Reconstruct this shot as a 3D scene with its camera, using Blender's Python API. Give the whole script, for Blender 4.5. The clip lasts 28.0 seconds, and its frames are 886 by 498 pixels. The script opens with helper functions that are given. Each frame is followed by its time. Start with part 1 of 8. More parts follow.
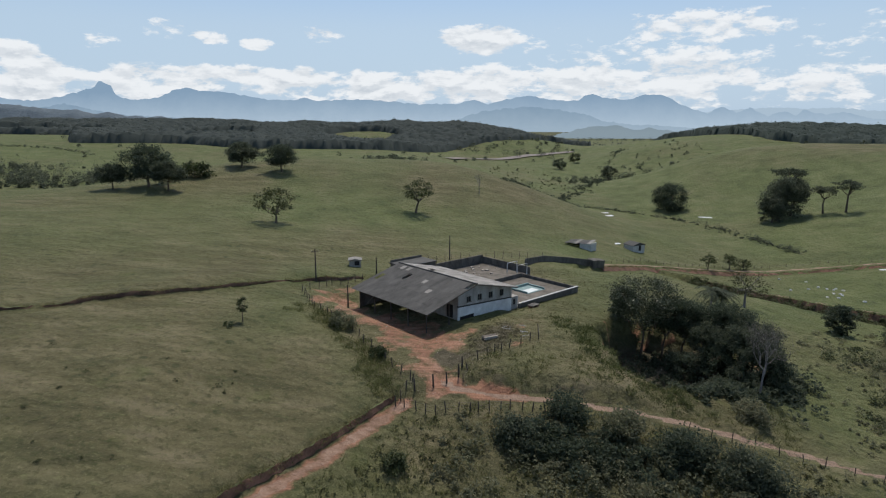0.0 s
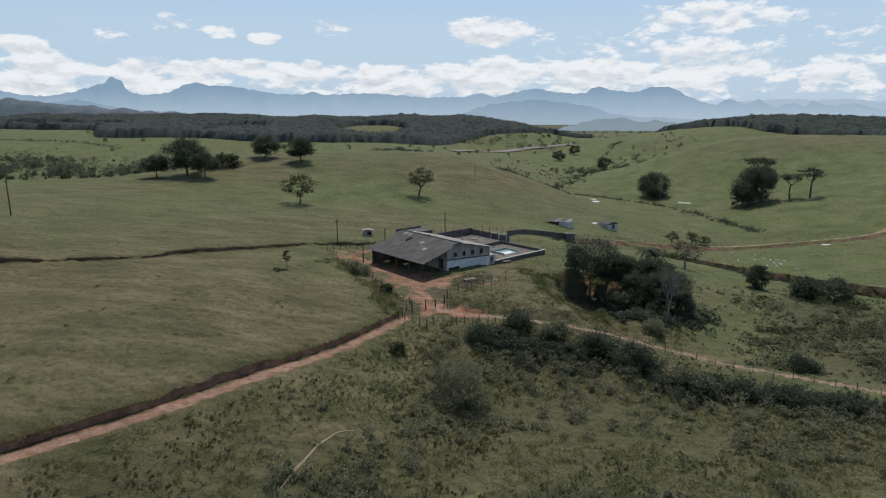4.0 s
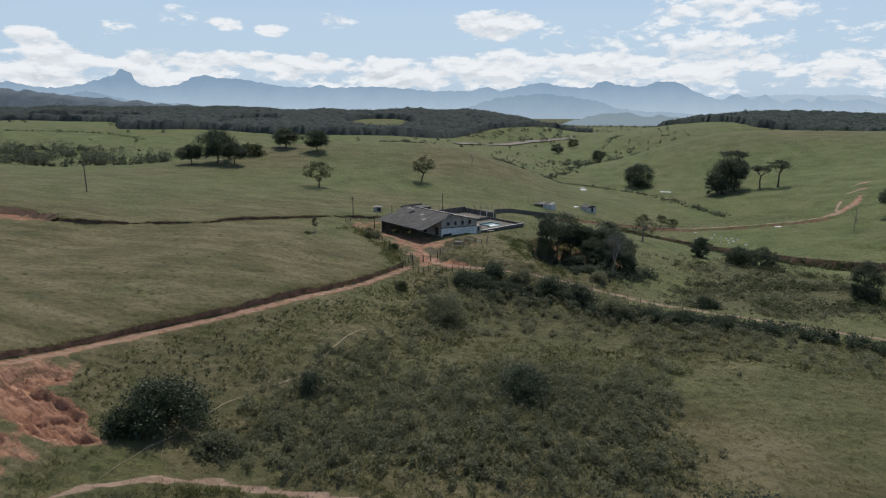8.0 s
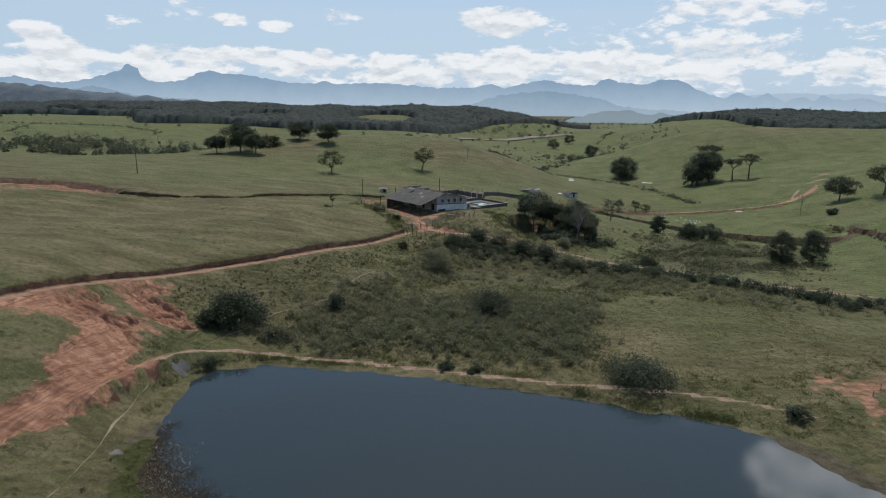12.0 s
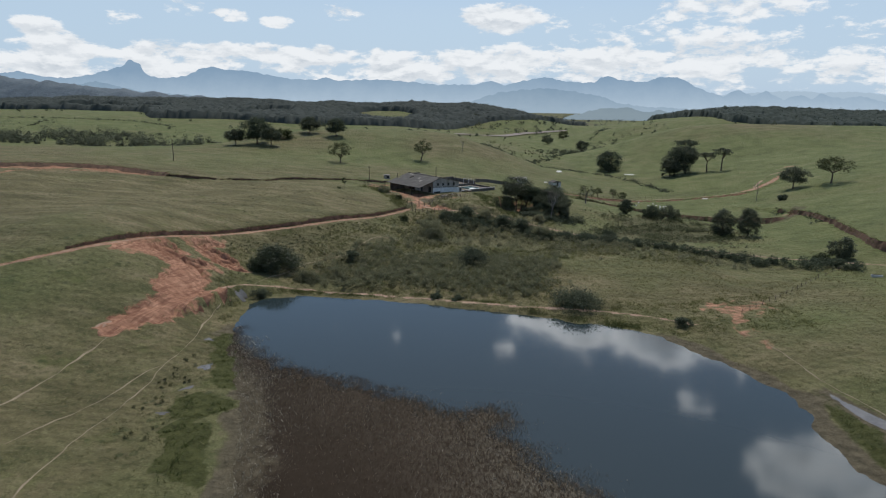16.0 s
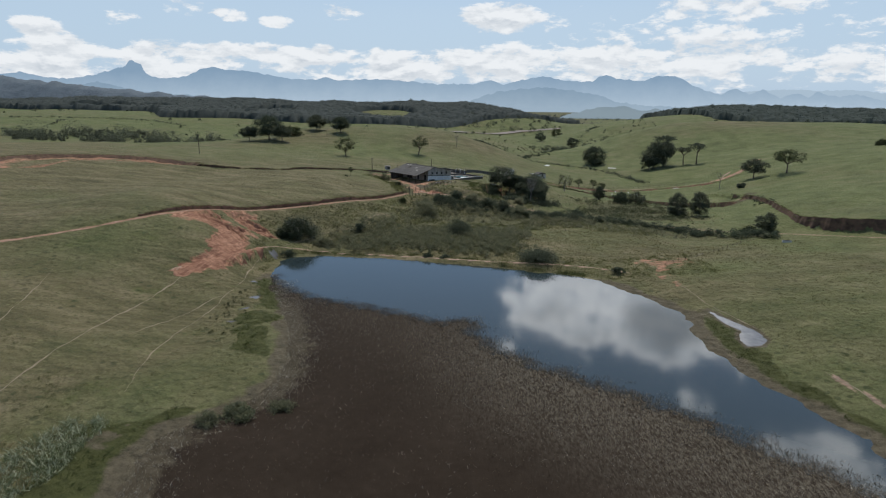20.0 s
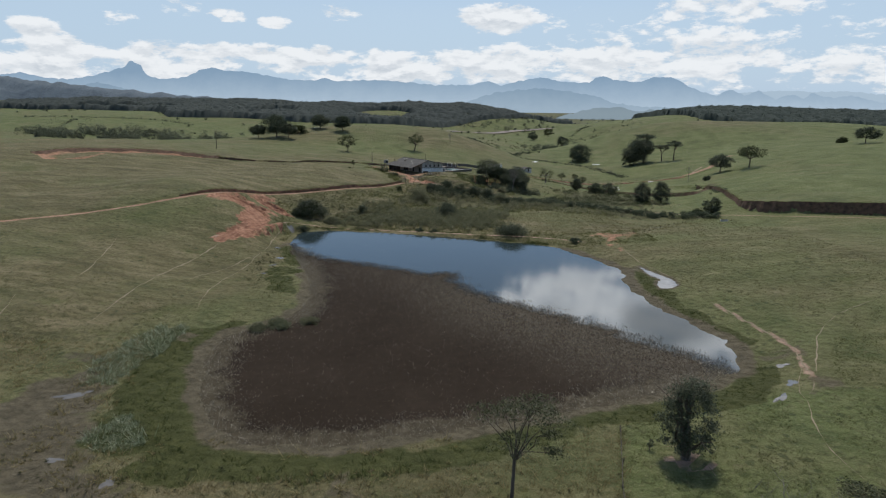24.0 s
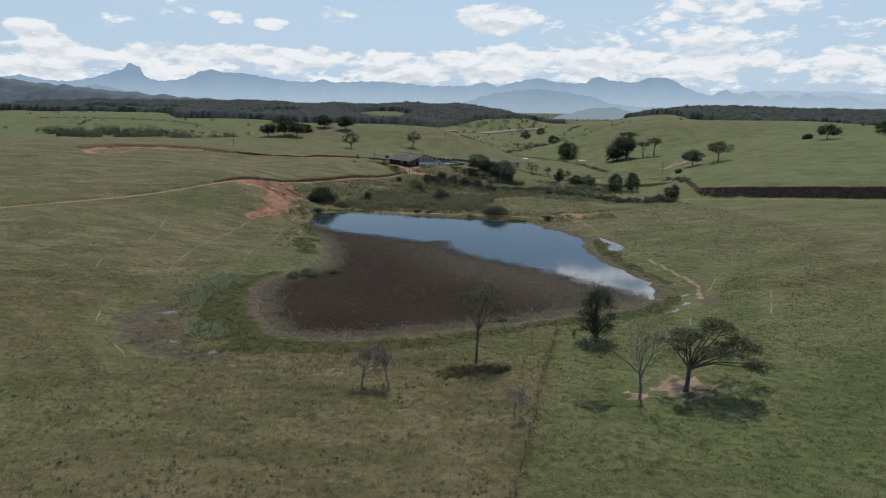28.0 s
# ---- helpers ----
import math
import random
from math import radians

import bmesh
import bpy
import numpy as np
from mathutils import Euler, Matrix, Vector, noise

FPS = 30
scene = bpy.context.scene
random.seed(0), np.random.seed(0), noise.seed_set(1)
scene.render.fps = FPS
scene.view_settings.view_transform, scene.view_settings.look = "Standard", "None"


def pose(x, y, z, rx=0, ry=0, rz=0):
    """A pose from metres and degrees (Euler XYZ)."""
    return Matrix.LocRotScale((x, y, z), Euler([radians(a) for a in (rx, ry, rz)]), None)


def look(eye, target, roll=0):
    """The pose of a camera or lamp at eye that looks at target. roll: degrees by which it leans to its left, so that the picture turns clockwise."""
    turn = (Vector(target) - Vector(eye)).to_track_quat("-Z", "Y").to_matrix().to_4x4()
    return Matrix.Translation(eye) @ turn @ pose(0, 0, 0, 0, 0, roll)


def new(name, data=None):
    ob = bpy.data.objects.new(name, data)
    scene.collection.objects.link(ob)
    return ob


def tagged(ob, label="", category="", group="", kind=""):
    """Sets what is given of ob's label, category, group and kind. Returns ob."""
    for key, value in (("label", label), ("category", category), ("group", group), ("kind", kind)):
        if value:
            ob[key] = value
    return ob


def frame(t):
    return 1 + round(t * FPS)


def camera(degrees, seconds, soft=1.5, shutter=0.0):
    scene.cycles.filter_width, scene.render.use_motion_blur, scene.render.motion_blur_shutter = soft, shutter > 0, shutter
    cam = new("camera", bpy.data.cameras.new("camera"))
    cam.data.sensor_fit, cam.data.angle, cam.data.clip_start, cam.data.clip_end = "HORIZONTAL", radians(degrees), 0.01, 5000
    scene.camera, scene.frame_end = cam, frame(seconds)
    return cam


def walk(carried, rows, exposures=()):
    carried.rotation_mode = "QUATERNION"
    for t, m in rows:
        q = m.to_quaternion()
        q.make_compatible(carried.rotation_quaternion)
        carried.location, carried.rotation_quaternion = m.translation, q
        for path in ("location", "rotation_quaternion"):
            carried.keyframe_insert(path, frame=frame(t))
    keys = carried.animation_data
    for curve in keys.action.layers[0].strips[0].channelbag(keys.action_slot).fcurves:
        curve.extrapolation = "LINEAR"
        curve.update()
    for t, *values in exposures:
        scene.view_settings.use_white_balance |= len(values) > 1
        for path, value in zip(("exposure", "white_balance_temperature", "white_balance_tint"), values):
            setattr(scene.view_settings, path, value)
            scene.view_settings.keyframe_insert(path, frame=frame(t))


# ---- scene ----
# ---------------------------------------------------------------- camera
cam = camera(72, 28.0, soft=1.15, shutter=0.4)
PATH = [
    (0, (-0.24, -2.25, 38.57), (-0.08, 95.63, 18.08), 0.30),
    (1, (0.57, -9.67, 38.78), (0.42, 88.14, 17.96), -0.04),
    (2, (1.37, -17.19, 38.99), (0.89, 80.56, 17.88), -0.23),
    (3, (2.14, -24.89, 39.21), (1.36, 72.81, 17.92), -0.10),
    (6, (4.39, -48.64, 40.12), (2.61, 48.87, 18.03), 0.03),
    (7, (5.15, -56.62, 40.28), (3.15, 40.84, 17.99), 0.11),
    (8, (5.95, -64.62, 40.40), (3.87, 32.79, 17.87), 0.32),
    (9, (6.80, -72.61, 40.33), (4.54, 24.77, 17.68), 0.45),
    (10, (7.65, -80.61, 40.26), (5.27, 16.72, 17.44), 0.57),
    (11, (8.46, -88.67, 40.20), (5.92, 8.64, 17.30), 0.61),
    (12, (9.17, -96.85, 40.24), (6.62, 0.43, 17.21), 0.65),
    (14.5, (10.82, -117.36, 40.52), (8.23, -20.17, 17.13), 0.83),
    (15, (11.18, -121.38, 40.51), (8.56, -24.21, 17.06), 0.76),
    (16, (11.96, -129.34, 40.46), (9.37, -32.18, 16.93), 0.84),
    (17, (12.76, -137.35, 40.43), (10.17, -40.20, 16.85), 0.83),
    (18, (13.61, -145.60, 40.42), (10.94, -48.46, 16.83), 0.77),
    (19, (14.48, -153.87, 40.42), (11.88, -56.73, 16.80), 0.73),
    (20, (15.42, -161.96, 40.44), (12.83, -64.83, 16.81), 0.68),
    (21, (16.46, -169.73, 40.40), (13.96, -72.59, 16.82), 0.76),
    (23.5, (18.86, -188.95, 40.29), (16.54, -91.78, 16.76), 0.67),
    (24, (19.08, -193.10, 40.31), (16.75, -95.93, 16.80), 0.73),
    (25, (19.28, -201.73, 40.37), (16.95, -104.55, 16.90), 0.63),
    (26, (19.80, -210.10, 40.29), (17.63, -112.89, 16.91), 0.72),
    (27, (20.51, -218.23, 40.20), (18.45, -121.03, 16.82), 0.72),
    (28, (21.29, -226.22, 40.12), (19.27, -129.01, 16.75), 0.57),
]

walk(cam, [(t, look(eye, target, roll)) for t, eye, target, roll in PATH])

# ---------------------------------------------------------------- light
SUN_ELEV, SUN_AZ = 62.0, 6.0  # azimuth from +y towards +x
scene.view_settings.exposure = 0.0

world = bpy.data.worlds.new("sky")
scene.world = world
world.use_nodes = True
wn, wl = world.node_tree.nodes, world.node_tree.links
wn.clear()


def wnode(kind, **kw):
    n = wn.new(kind)
    for k, v in kw.items():
        n.inputs[k].default_value = v
    return n


def wmath(op, a, b=None, clamp=False):
    n = wn.new("ShaderNodeMath")
    n.operation, n.use_clamp = op, clamp
    for i, v in enumerate((a, b)):
        if v is None:
            continue
        if isinstance(v, (int, float)):
            n.inputs[i].default_value = v
        else:
            wl.new(v, n.inputs[i])
    return n.outputs[0]


def wrange(v, a, b, c=0.0, d=1.0):
    n = wn.new("ShaderNodeMapRange")
    n.interpolation_type = "SMOOTHSTEP"
    wl.new(v, n.inputs[0])
    for i, q in enumerate((a, b, c, d)):
        n.inputs[i + 1].default_value = q
    return n.outputs[0]


sky = wn.new("ShaderNodeTexSky")
sky.sky_type, sky.sun_disc = "NISHITA", False
sky.sun_elevation, sky.sun_rotation = radians(SUN_ELEV), radians(SUN_AZ)
sky.air_density, sky.dust_density, sky.ozone_density = 1.0, 1.6, 1.0
tc = wn.new("ShaderNodeTexCoord")
sep = wn.new("ShaderNodeSeparateXYZ")
wl.new(tc.outputs["Generated"], sep.inputs[0])
dx, dy, dz = sep.outputs
# clouds: heaped masses over azimuth and height
azim = wmath("ARCTAN2", dx, dy)
comb = wn.new("ShaderNodeCombineXYZ")
wl.new(azim, comb.inputs[0])
wl.new(wmath("MULTIPLY", dz, 2.5), comb.inputs[1])


def cloud_noise(scale, detail, rough, seed, warp=0.0, rise=0.0):
    mp = wn.new("ShaderNodeMapping")
    mp.inputs["Location"].default_value = (seed, seed * 0.7 + rise, seed * 1.3)
    wl.new(comb.outputs[0], mp.inputs[0])
    n = wnode("ShaderNodeTexNoise", Scale=scale, Detail=detail, Roughness=rough, Distortion=warp)
    wl.new(mp.outputs[0], n.inputs["Vector"])
    return n.outputs[0]


def bulge(az, el, half_az, half_el):
    """A soft round of more cloud at an azimuth and height."""
    a = wmath("DIVIDE", wmath("SUBTRACT", azim, az), half_az)
    b = wmath("DIVIDE", wmath("SUBTRACT", dz, el), half_el)
    return wrange(wmath("ADD", wmath("MULTIPLY", a, a), wmath("MULTIPLY", b, b)), 1.3, 0.0)


big = cloud_noise(4.0, 2.0, 0.5, 4.2)
fine = cloud_noise(17.0, 10.0, 0.64, 1.7, 0.12)
cover = wmath("ADD", wmath("MULTIPLY", big, 0.38), wmath("MULTIPLY", fine, 0.68))
above = cloud_noise(17.0, 6.0, 0.6, 1.7, 0.12, 0.026)
here = cloud_noise(17.0, 6.0, 0.6, 1.7, 0.12)
under = wrange(wmath("SUBTRACT", above, here), -0.10, 0.12)
# a broken bank of cumulus over the mountains, heavier to the east; single puffs in the blue above the west
cover = wmath("SUBTRACT", cover, wmath("MULTIPLY", wrange(dz, 0.135, 0.20), 0.13))
cover = wmath("SUBTRACT", cover, wmath("MULTIPLY", wmath("MULTIPLY", wrange(azim, 0.10, -0.08), wrange(dz, 0.072, 0.098)), 0.15))
BANK = ((0.085, (0.0, 0.048, 1.6, 0.036)), (0.085, (0.38, 0.105, 0.34, 0.06)), (0.05, (-0.25, 0.072, 0.16, 0.02)), (0.05, (-0.52, 0.07, 0.10, 0.022)))
HEAPS = ((0.32, (0.24, 0.315, 0.20, 0.085)), (0.22, (0.40, 0.345, 0.14, 0.055)), (0.28, (0.58, 0.475, 0.13, 0.062)))
PUFFS = ((-0.411, 0.125, 0.036), (-0.488, 0.107, 0.026), (-0.346, 0.118, 0.022), (-0.283, 0.112, 0.022), (-0.186, 0.127, 0.030), (0.047, 0.125, 0.048), (-0.595, 0.092, 0.026), (-0.065, 0.34, 0.017), (-0.018, 0.375, 0.026), (0.083, 0.388, 0.022), (-0.111, 0.37, 0.015), (-0.206, 0.358, 0.017), (0.405, 0.425, 0.035))
for amount, args in BANK + HEAPS + tuple((0.205 if e < 0.2 else 0.27, (a, e, w * 1.5, w * 0.62)) for a, e, w in PUFFS):
    cover = wmath("ADD", cover, wmath("MULTIPLY", bulge(*args), amount))
mask = wrange(cover, 0.57, 0.655)
core = wrange(cover, 0.64, 0.80)
# clouds higher up, nearer to the sun, are brighter
high = wrange(dz, 0.18, 0.34, 1.0, 3.3)
thick = wmath("MULTIPLY", wrange(dz, 0.18, 0.26), wrange(cover, 0.68, 0.86))
cloud_col = wn.new("ShaderNodeMix")
cloud_col.data_type = "RGBA"
cloud_col.inputs[6].default_value = (8.6, 8.8, 9.0, 1)
cloud_col.inputs[7].default_value = (4.7, 5.25, 5.9, 1)
wl.new(wmath("MULTIPLY", under, wmath("ADD", wmath("MULTIPLY", core, 0.6), 0.4)), cloud_col.inputs[0])
haze = wn.new("ShaderNodeMix")
haze.data_type = "RGBA"
air = wn.new("ShaderNodeMix")
air.data_type = "RGBA"
air.inputs[6].default_value = (4.7, 6.2, 7.9, 1)
air.inputs[7].default_value = (2.9, 5.1, 8.4, 1)
wl.new(wrange(dz, 0.125, 0.25), air.inputs[0])
wl.new(air.outputs[2], haze.inputs[7])
wl.new(wrange(dz, 0.6, 0.0, 0.1, 0.85), haze.inputs[0])
wl.new(sky.outputs[0], haze.inputs[6])
mixed = wn.new("ShaderNodeMix")
mixed.data_type = "RGBA"
wl.new(wmath("MULTIPLY", mask, 0.9), mixed.inputs[0])
wl.new(haze.outputs[2], mixed.inputs[6])
lit = wn.new("ShaderNodeVectorMath")
lit.operation = "SCALE"
wl.new(cloud_col.outputs[2], lit.inputs[0])
wl.new(wmath("MULTIPLY", high, wmath("SUBTRACT", 1.0, wmath("MULTIPLY", thick, 0.62))), lit.inputs["Scale"])
wl.new(lit.outputs[0], mixed.inputs[7])
bg = wnode("ShaderNodeBackground", Strength=0.102)
wl.new(mixed.outputs[2], bg.inputs[0])
wout = wn.new("ShaderNodeOutputWorld")
wl.new(bg.outputs[0], wout.inputs[0])

sun = new("sun", bpy.data.lights.new("sun", "SUN"))
sun.data.energy, sun.data.angle, sun.data.color = 3.0, radians(0.55), (1.0, 0.94, 0.85)
sun_dir = Vector((math.sin(radians(SUN_AZ)) * math.cos(radians(SUN_ELEV)), math.cos(radians(SUN_AZ)) * math.cos(radians(SUN_ELEV)), math.sin(radians(SUN_ELEV))))
sun.matrix_world = look(sun_dir * 300, (0, 0, 0))

# ---------------------------------------------------------------- materials


def material(name, build):
    m = bpy.data.materials.new(name)
    m.use_nodes = True
    nt = m.node_tree
    bsdf = nt.nodes["Principled BSDF"]
    build(nt, bsdf)
    return m


def nmath(nt, op, a, b=None, clamp=False):
    n = nt.nodes.new("ShaderNodeMath")
    n.operation, n.use_clamp = op, clamp
    for i, v in enumerate((a, b)):
        if v is None:
            continue
        if isinstance(v, (int, float)):
            n.inputs[i].default_value = v
        else:
            nt.links.new(v, n.inputs[i])
    return n.outputs[0]


def tex(nt, scale, detail=4.0, rough=0.55, coords=None, stretch=None):
    n = nt.nodes.new("ShaderNodeTexNoise")
    n.inputs["Scale"].default_value, n.inputs["Detail"].default_value, n.inputs["Roughness"].default_value = scale, detail, rough
    if coords is None:
        coords = nt.nodes.new("ShaderNodeTexCoord").outputs["Object"]
    if stretch:
        mp = nt.nodes.new("ShaderNodeMapping")
        mp.inputs["Scale"].default_value = stretch
        nt.links.new(coords, mp.inputs[0])
        coords = mp.outputs[0]
    nt.links.new(coords, n.inputs["Vector"])
    return n.outputs[0]


def ramp(nt, fac, stops):
    n = nt.nodes.new("ShaderNodeValToRGB")
    cr = n.color_ramp
    while len(cr.elements) < len(stops):
        cr.elements.new(0.5)
    for e, (p, c) in zip(cr.elements, stops):
        e.position, e.color = p, (*c, 1)
    nt.links.new(fac, n.inputs[0])
    return n.outputs[0]


def blend(nt, fac, a, b, mode="MIX"):
    n = nt.nodes.new("ShaderNodeMix")
    n.data_type, n.blend_type = "RGBA", mode
    for i, v in ((0, fac), (6, a), (7, b)):
        if isinstance(v, (int, float)):
            n.inputs[i].default_value = v
        elif isinstance(v, tuple):
            n.inputs[i].default_value = (*v, 1)
        else:
            nt.links.new(v, n.inputs[i])
    return n.outputs[2]


def step(nt, v, a, b):
    n = nt.nodes.new("ShaderNodeMapRange")
    n.interpolation_type = "SMOOTHSTEP"
    n.inputs[1].default_value, n.inputs[2].default_value = a, b
    nt.links.new(v, n.inputs[0])
    return n.outputs[0]


def bump(nt, bsdf, h, strength, dist):
    n = nt.nodes.new("ShaderNodeBump")
    n.inputs["Strength"].default_value, n.inputs["Distance"].default_value = strength, dist
    nt.links.new(h, n.inputs["Height"])
    nt.links.new(n.outputs[0], bsdf.inputs["Normal"])


def simple(name, a, b, scale=3.0, rough=0.8, relief=0.3, dist=0.02, metal=0.0, stretch=None, per_object=0.0):
    """Two tones mixed by noise of two sizes, with a fine relief."""

    def build(nt, bsdf):
        n1, n2 = tex(nt, scale, 6, 0.6, stretch=stretch), tex(nt, scale * 7, 4, 0.6)
        f = nmath(nt, "ADD", nmath(nt, "MULTIPLY", n1, 0.7), nmath(nt, "MULTIPLY", n2, 0.3))
        col = ramp(nt, f, [(0.36, a), (0.64, b)])
        if per_object:
            oi = nt.nodes.new("ShaderNodeObjectInfo")
            col = blend(nt, per_object, col, ramp(nt, oi.outputs["Random"], [(0.0, tuple(v * 0.6 for v in a)), (1.0, tuple(min(1, v * 1.3) for v in b))]))
        nt.links.new(col, bsdf.inputs["Base Color"])
        bsdf.inputs["Roughness"].default_value, bsdf.inputs["Metallic"].default_value = rough, metal
        bsdf.inputs["Specular IOR Level"].default_value = 0.3
        if relief:
            bump(nt, bsdf, f, relief, dist)

    return material(name, build)


def foliage(name, a, b, c, gloss=0.45, through_light=0.25):
    """Leaves: each leaf or clump takes its own tone; some light comes through."""

    def build(nt, bsdf):
        geo = nt.nodes.new("ShaderNodeNewGeometry")
        oi = nt.nodes.new("ShaderNodeObjectInfo")
        col = ramp(nt, geo.outputs["Random Per Island"], [(0.0, a), (0.55, b), (1.0, c)])
        tone = ramp(nt, oi.outputs["Random"], [(0.0, (0.75, 0.8, 0.7)), (1.0, (1.15, 1.08, 1.0))])
        col = blend(nt, 1.0, col, tone, "MULTIPLY")
        nt.links.new(col, bsdf.inputs["Base Color"])
        bsdf.inputs["Roughness"].default_value = gloss
        bsdf.inputs["Specular IOR Level"].default_value = 0.35
        tr = nt.nodes.new("ShaderNodeBsdfTranslucent")
        nt.links.new(col, tr.inputs[0])
        mx = nt.nodes.new("ShaderNodeMixShader")
        mx.inputs[0].default_value = through_light
        nt.links.new(bsdf.outputs[0], mx.inputs[1])
        nt.links.new(tr.outputs[0], mx.inputs[2])
        nt.links.new(mx.outputs[0], nt.nodes["Material Output"].inputs[0])

    return material(name, build)


def ground_build(nt, bsdf):
    a1 = nt.nodes.new("ShaderNodeAttribute")
    a1.attribute_name = "cover"
    a2 = nt.nodes.new("ShaderNodeAttribute")
    a2.attribute_name = "wear"
    s1, s2 = nt.nodes.new("ShaderNodeSeparateColor"), nt.nodes.new("ShaderNodeSeparateColor")
    nt.links.new(a1.outputs["Color"], s1.inputs[0])
    nt.links.new(a2.outputs["Color"], s2.inputs[0])
    soil, dry, wet = s1.outputs
    path, scrub, marsh = s2.outputs
    broad, mid, small, tiny = tex(nt, 0.012, 5, 0.6), tex(nt, 0.09, 6, 0.62), tex(nt, 0.6, 8, 0.72), tex(nt, 3.2, 4, 0.7)
    streak = tex(nt, 0.22, 5, 0.6, stretch=(0.35, 1.0, 1.0))
    green = ramp(nt, mid, [(0.34, (0.074, 0.094, 0.034)), (0.5, (0.107, 0.128, 0.048)), (0.66, (0.145, 0.158, 0.068))])
    brown = ramp(nt, streak, [(0.34, (0.080, 0.075, 0.036)), (0.5, (0.127, 0.113, 0.057)), (0.68, (0.188, 0.159, 0.092))])
    f = nmath(nt, "ADD", dry, nmath(nt, "MULTIPLY", nmath(nt, "SUBTRACT", broad, 0.5), 2.6))
    f = nmath(nt, "ADD", f, nmath(nt, "MULTIPLY", nmath(nt, "SUBTRACT", tex(nt, 0.045, 6, 0.65), 0.5), 1.8), clamp=True)
    col = blend(nt, f, green, brown)
    # tussocks: darker tufts and pale straw
    tuft = step(nt, small, 0.54, 0.63)
    col = blend(nt, nmath(nt, "MULTIPLY", tuft, 0.5), col, (0.060, 0.066, 0.026))
    straw = step(nt, tiny, 0.52, 0.70)
    col = blend(nt, nmath(nt, "MULTIPLY", straw, 0.5), col, (0.22, 0.20, 0.11))
    dark_grain = step(nt, tex(nt, 1.3, 5, 0.75), 0.52, 0.62)
    col = blend(nt, nmath(nt, "MULTIPLY", dark_grain, 0.55), col, (0.056, 0.062, 0.024))
    # thin worn spots and darker sward
    bare = step(nt, tex(nt, 0.35, 6, 0.68), 0.60, 0.74)
    col = blend(nt, nmath(nt, "MULTIPLY", bare, 0.45), col, (0.18, 0.145, 0.09))
    lush = step(nt, tex(nt, 0.16, 7, 0.7), 0.54, 0.70)
    col = blend(nt, nmath(nt, "MULTIPLY", lush, 0.5), col, (0.082, 0.100, 0.030))
    # single tufts, crisp and dark, with pale stalks between
    cell = nt.nodes.new("ShaderNodeTexVoronoi")
    cell.inputs["Scale"].default_value, cell.inputs["Randomness"].default_value = 0.55, 1.0
    nt.links.new(nt.nodes.new("ShaderNodeTexCoord").outputs["Object"], cell.inputs["Vector"])
    spot = nmath(nt, "MULTIPLY", step(nt, cell.outputs["Distance"], 0.34, 0.20), step(nt, tex(nt, 0.13, 4, 0.6), 0.48, 0.62))
    col = blend(nt, nmath(nt, "MULTIPLY", spot, 0.55), col, (0.034, 0.046, 0.018))
    pale = step(nt, tex(nt, 0.9, 6, 0.75, stretch=(0.5, 1.2, 1.0)), 0.56, 0.70)
    col = blend(nt, nmath(nt, "MULTIPLY", pale, 0.5), col, (0.20, 0.20, 0.095))
    # scrub floor, marsh grass
    edge = nmath(nt, "MULTIPLY", nmath(nt, "SUBTRACT", small, 0.5), 0.9)
    sc = step(nt, nmath(nt, "ADD", scrub, edge), 0.30, 0.75)
    col = blend(nt, nmath(nt, "MULTIPLY", sc, 0.8), col, ramp(nt, tiny, [(0.3, (0.054, 0.056, 0.028)), (0.7, (0.118, 0.112, 0.058))]))
    ms = step(nt, nmath(nt, "ADD", marsh, nmath(nt, "MULTIPLY", edge, 1.1)), 0.35, 0.65)
    col = blend(nt, ms, col, ramp(nt, small, [(0.3, (0.037, 0.043, 0.013)), (0.7, (0.074, 0.079, 0.027))]))
    # mud tone; its mask also carries painted shade for banks and pit
    wt = step(nt, nmath(nt, "ADD", wet, edge), 0.35, 0.7)
    col = blend(nt, wt, col, ramp(nt, small, [(0.3, (0.052, 0.045, 0.028)), (0.7, (0.138, 0.119, 0.078))]))
    # red soil, pale trodden paths
    so = step(nt, nmath(nt, "ADD", soil, nmath(nt, "MULTIPLY", edge, 0.9)), 0.38, 0.62)
    red = ramp(nt, nmath(nt, "ADD", nmath(nt, "MULTIPLY", mid, 0.5), nmath(nt, "MULTIPLY", small, 0.5)), [(0.32, (0.18, 0.086, 0.054)), (0.5, (0.34, 0.178, 0.114)), (0.70, (0.49, 0.30, 0.205))])
    mp = nt.nodes.new("ShaderNodeMapping")
    mp.inputs["Rotation"].default_value = (0, 0, radians(-53))
    mp.inputs["Scale"].default_value = (0.10, 1.9, 0.1)
    nt.links.new(nt.nodes.new("ShaderNodeTexCoord").outputs["Object"], mp.inputs[0])
    # dark streaks across the soil stand for the shade in its rills
    soil_rill_shade = step(nt, tex(nt, 1.0, 3, 0.5, mp.outputs[0]), 0.46, 0.60)
    red = blend(nt, nmath(nt, "MULTIPLY", soil_rill_shade, 0.42), red, (0.14, 0.062, 0.038))
    col = blend(nt, so, col, red)
    pa = step(nt, nmath(nt, "ADD", path, nmath(nt, "MULTIPLY", edge, 0.16)), 0.85, 0.95)
    col = blend(nt, pa, col, ramp(nt, small, [(0.3, (0.235, 0.158, 0.114)), (0.7, (0.385, 0.275, 0.205))]))
    nt.links.new(col, bsdf.inputs["Base Color"])
    bsdf.inputs["Roughness"].default_value = 0.92
    bsdf.inputs["Specular IOR Level"].default_value = 0.15
    # hummocks of grazed grass
    vor = nt.nodes.new("ShaderNodeTexVoronoi")
    vor.feature = "SMOOTH_F1"
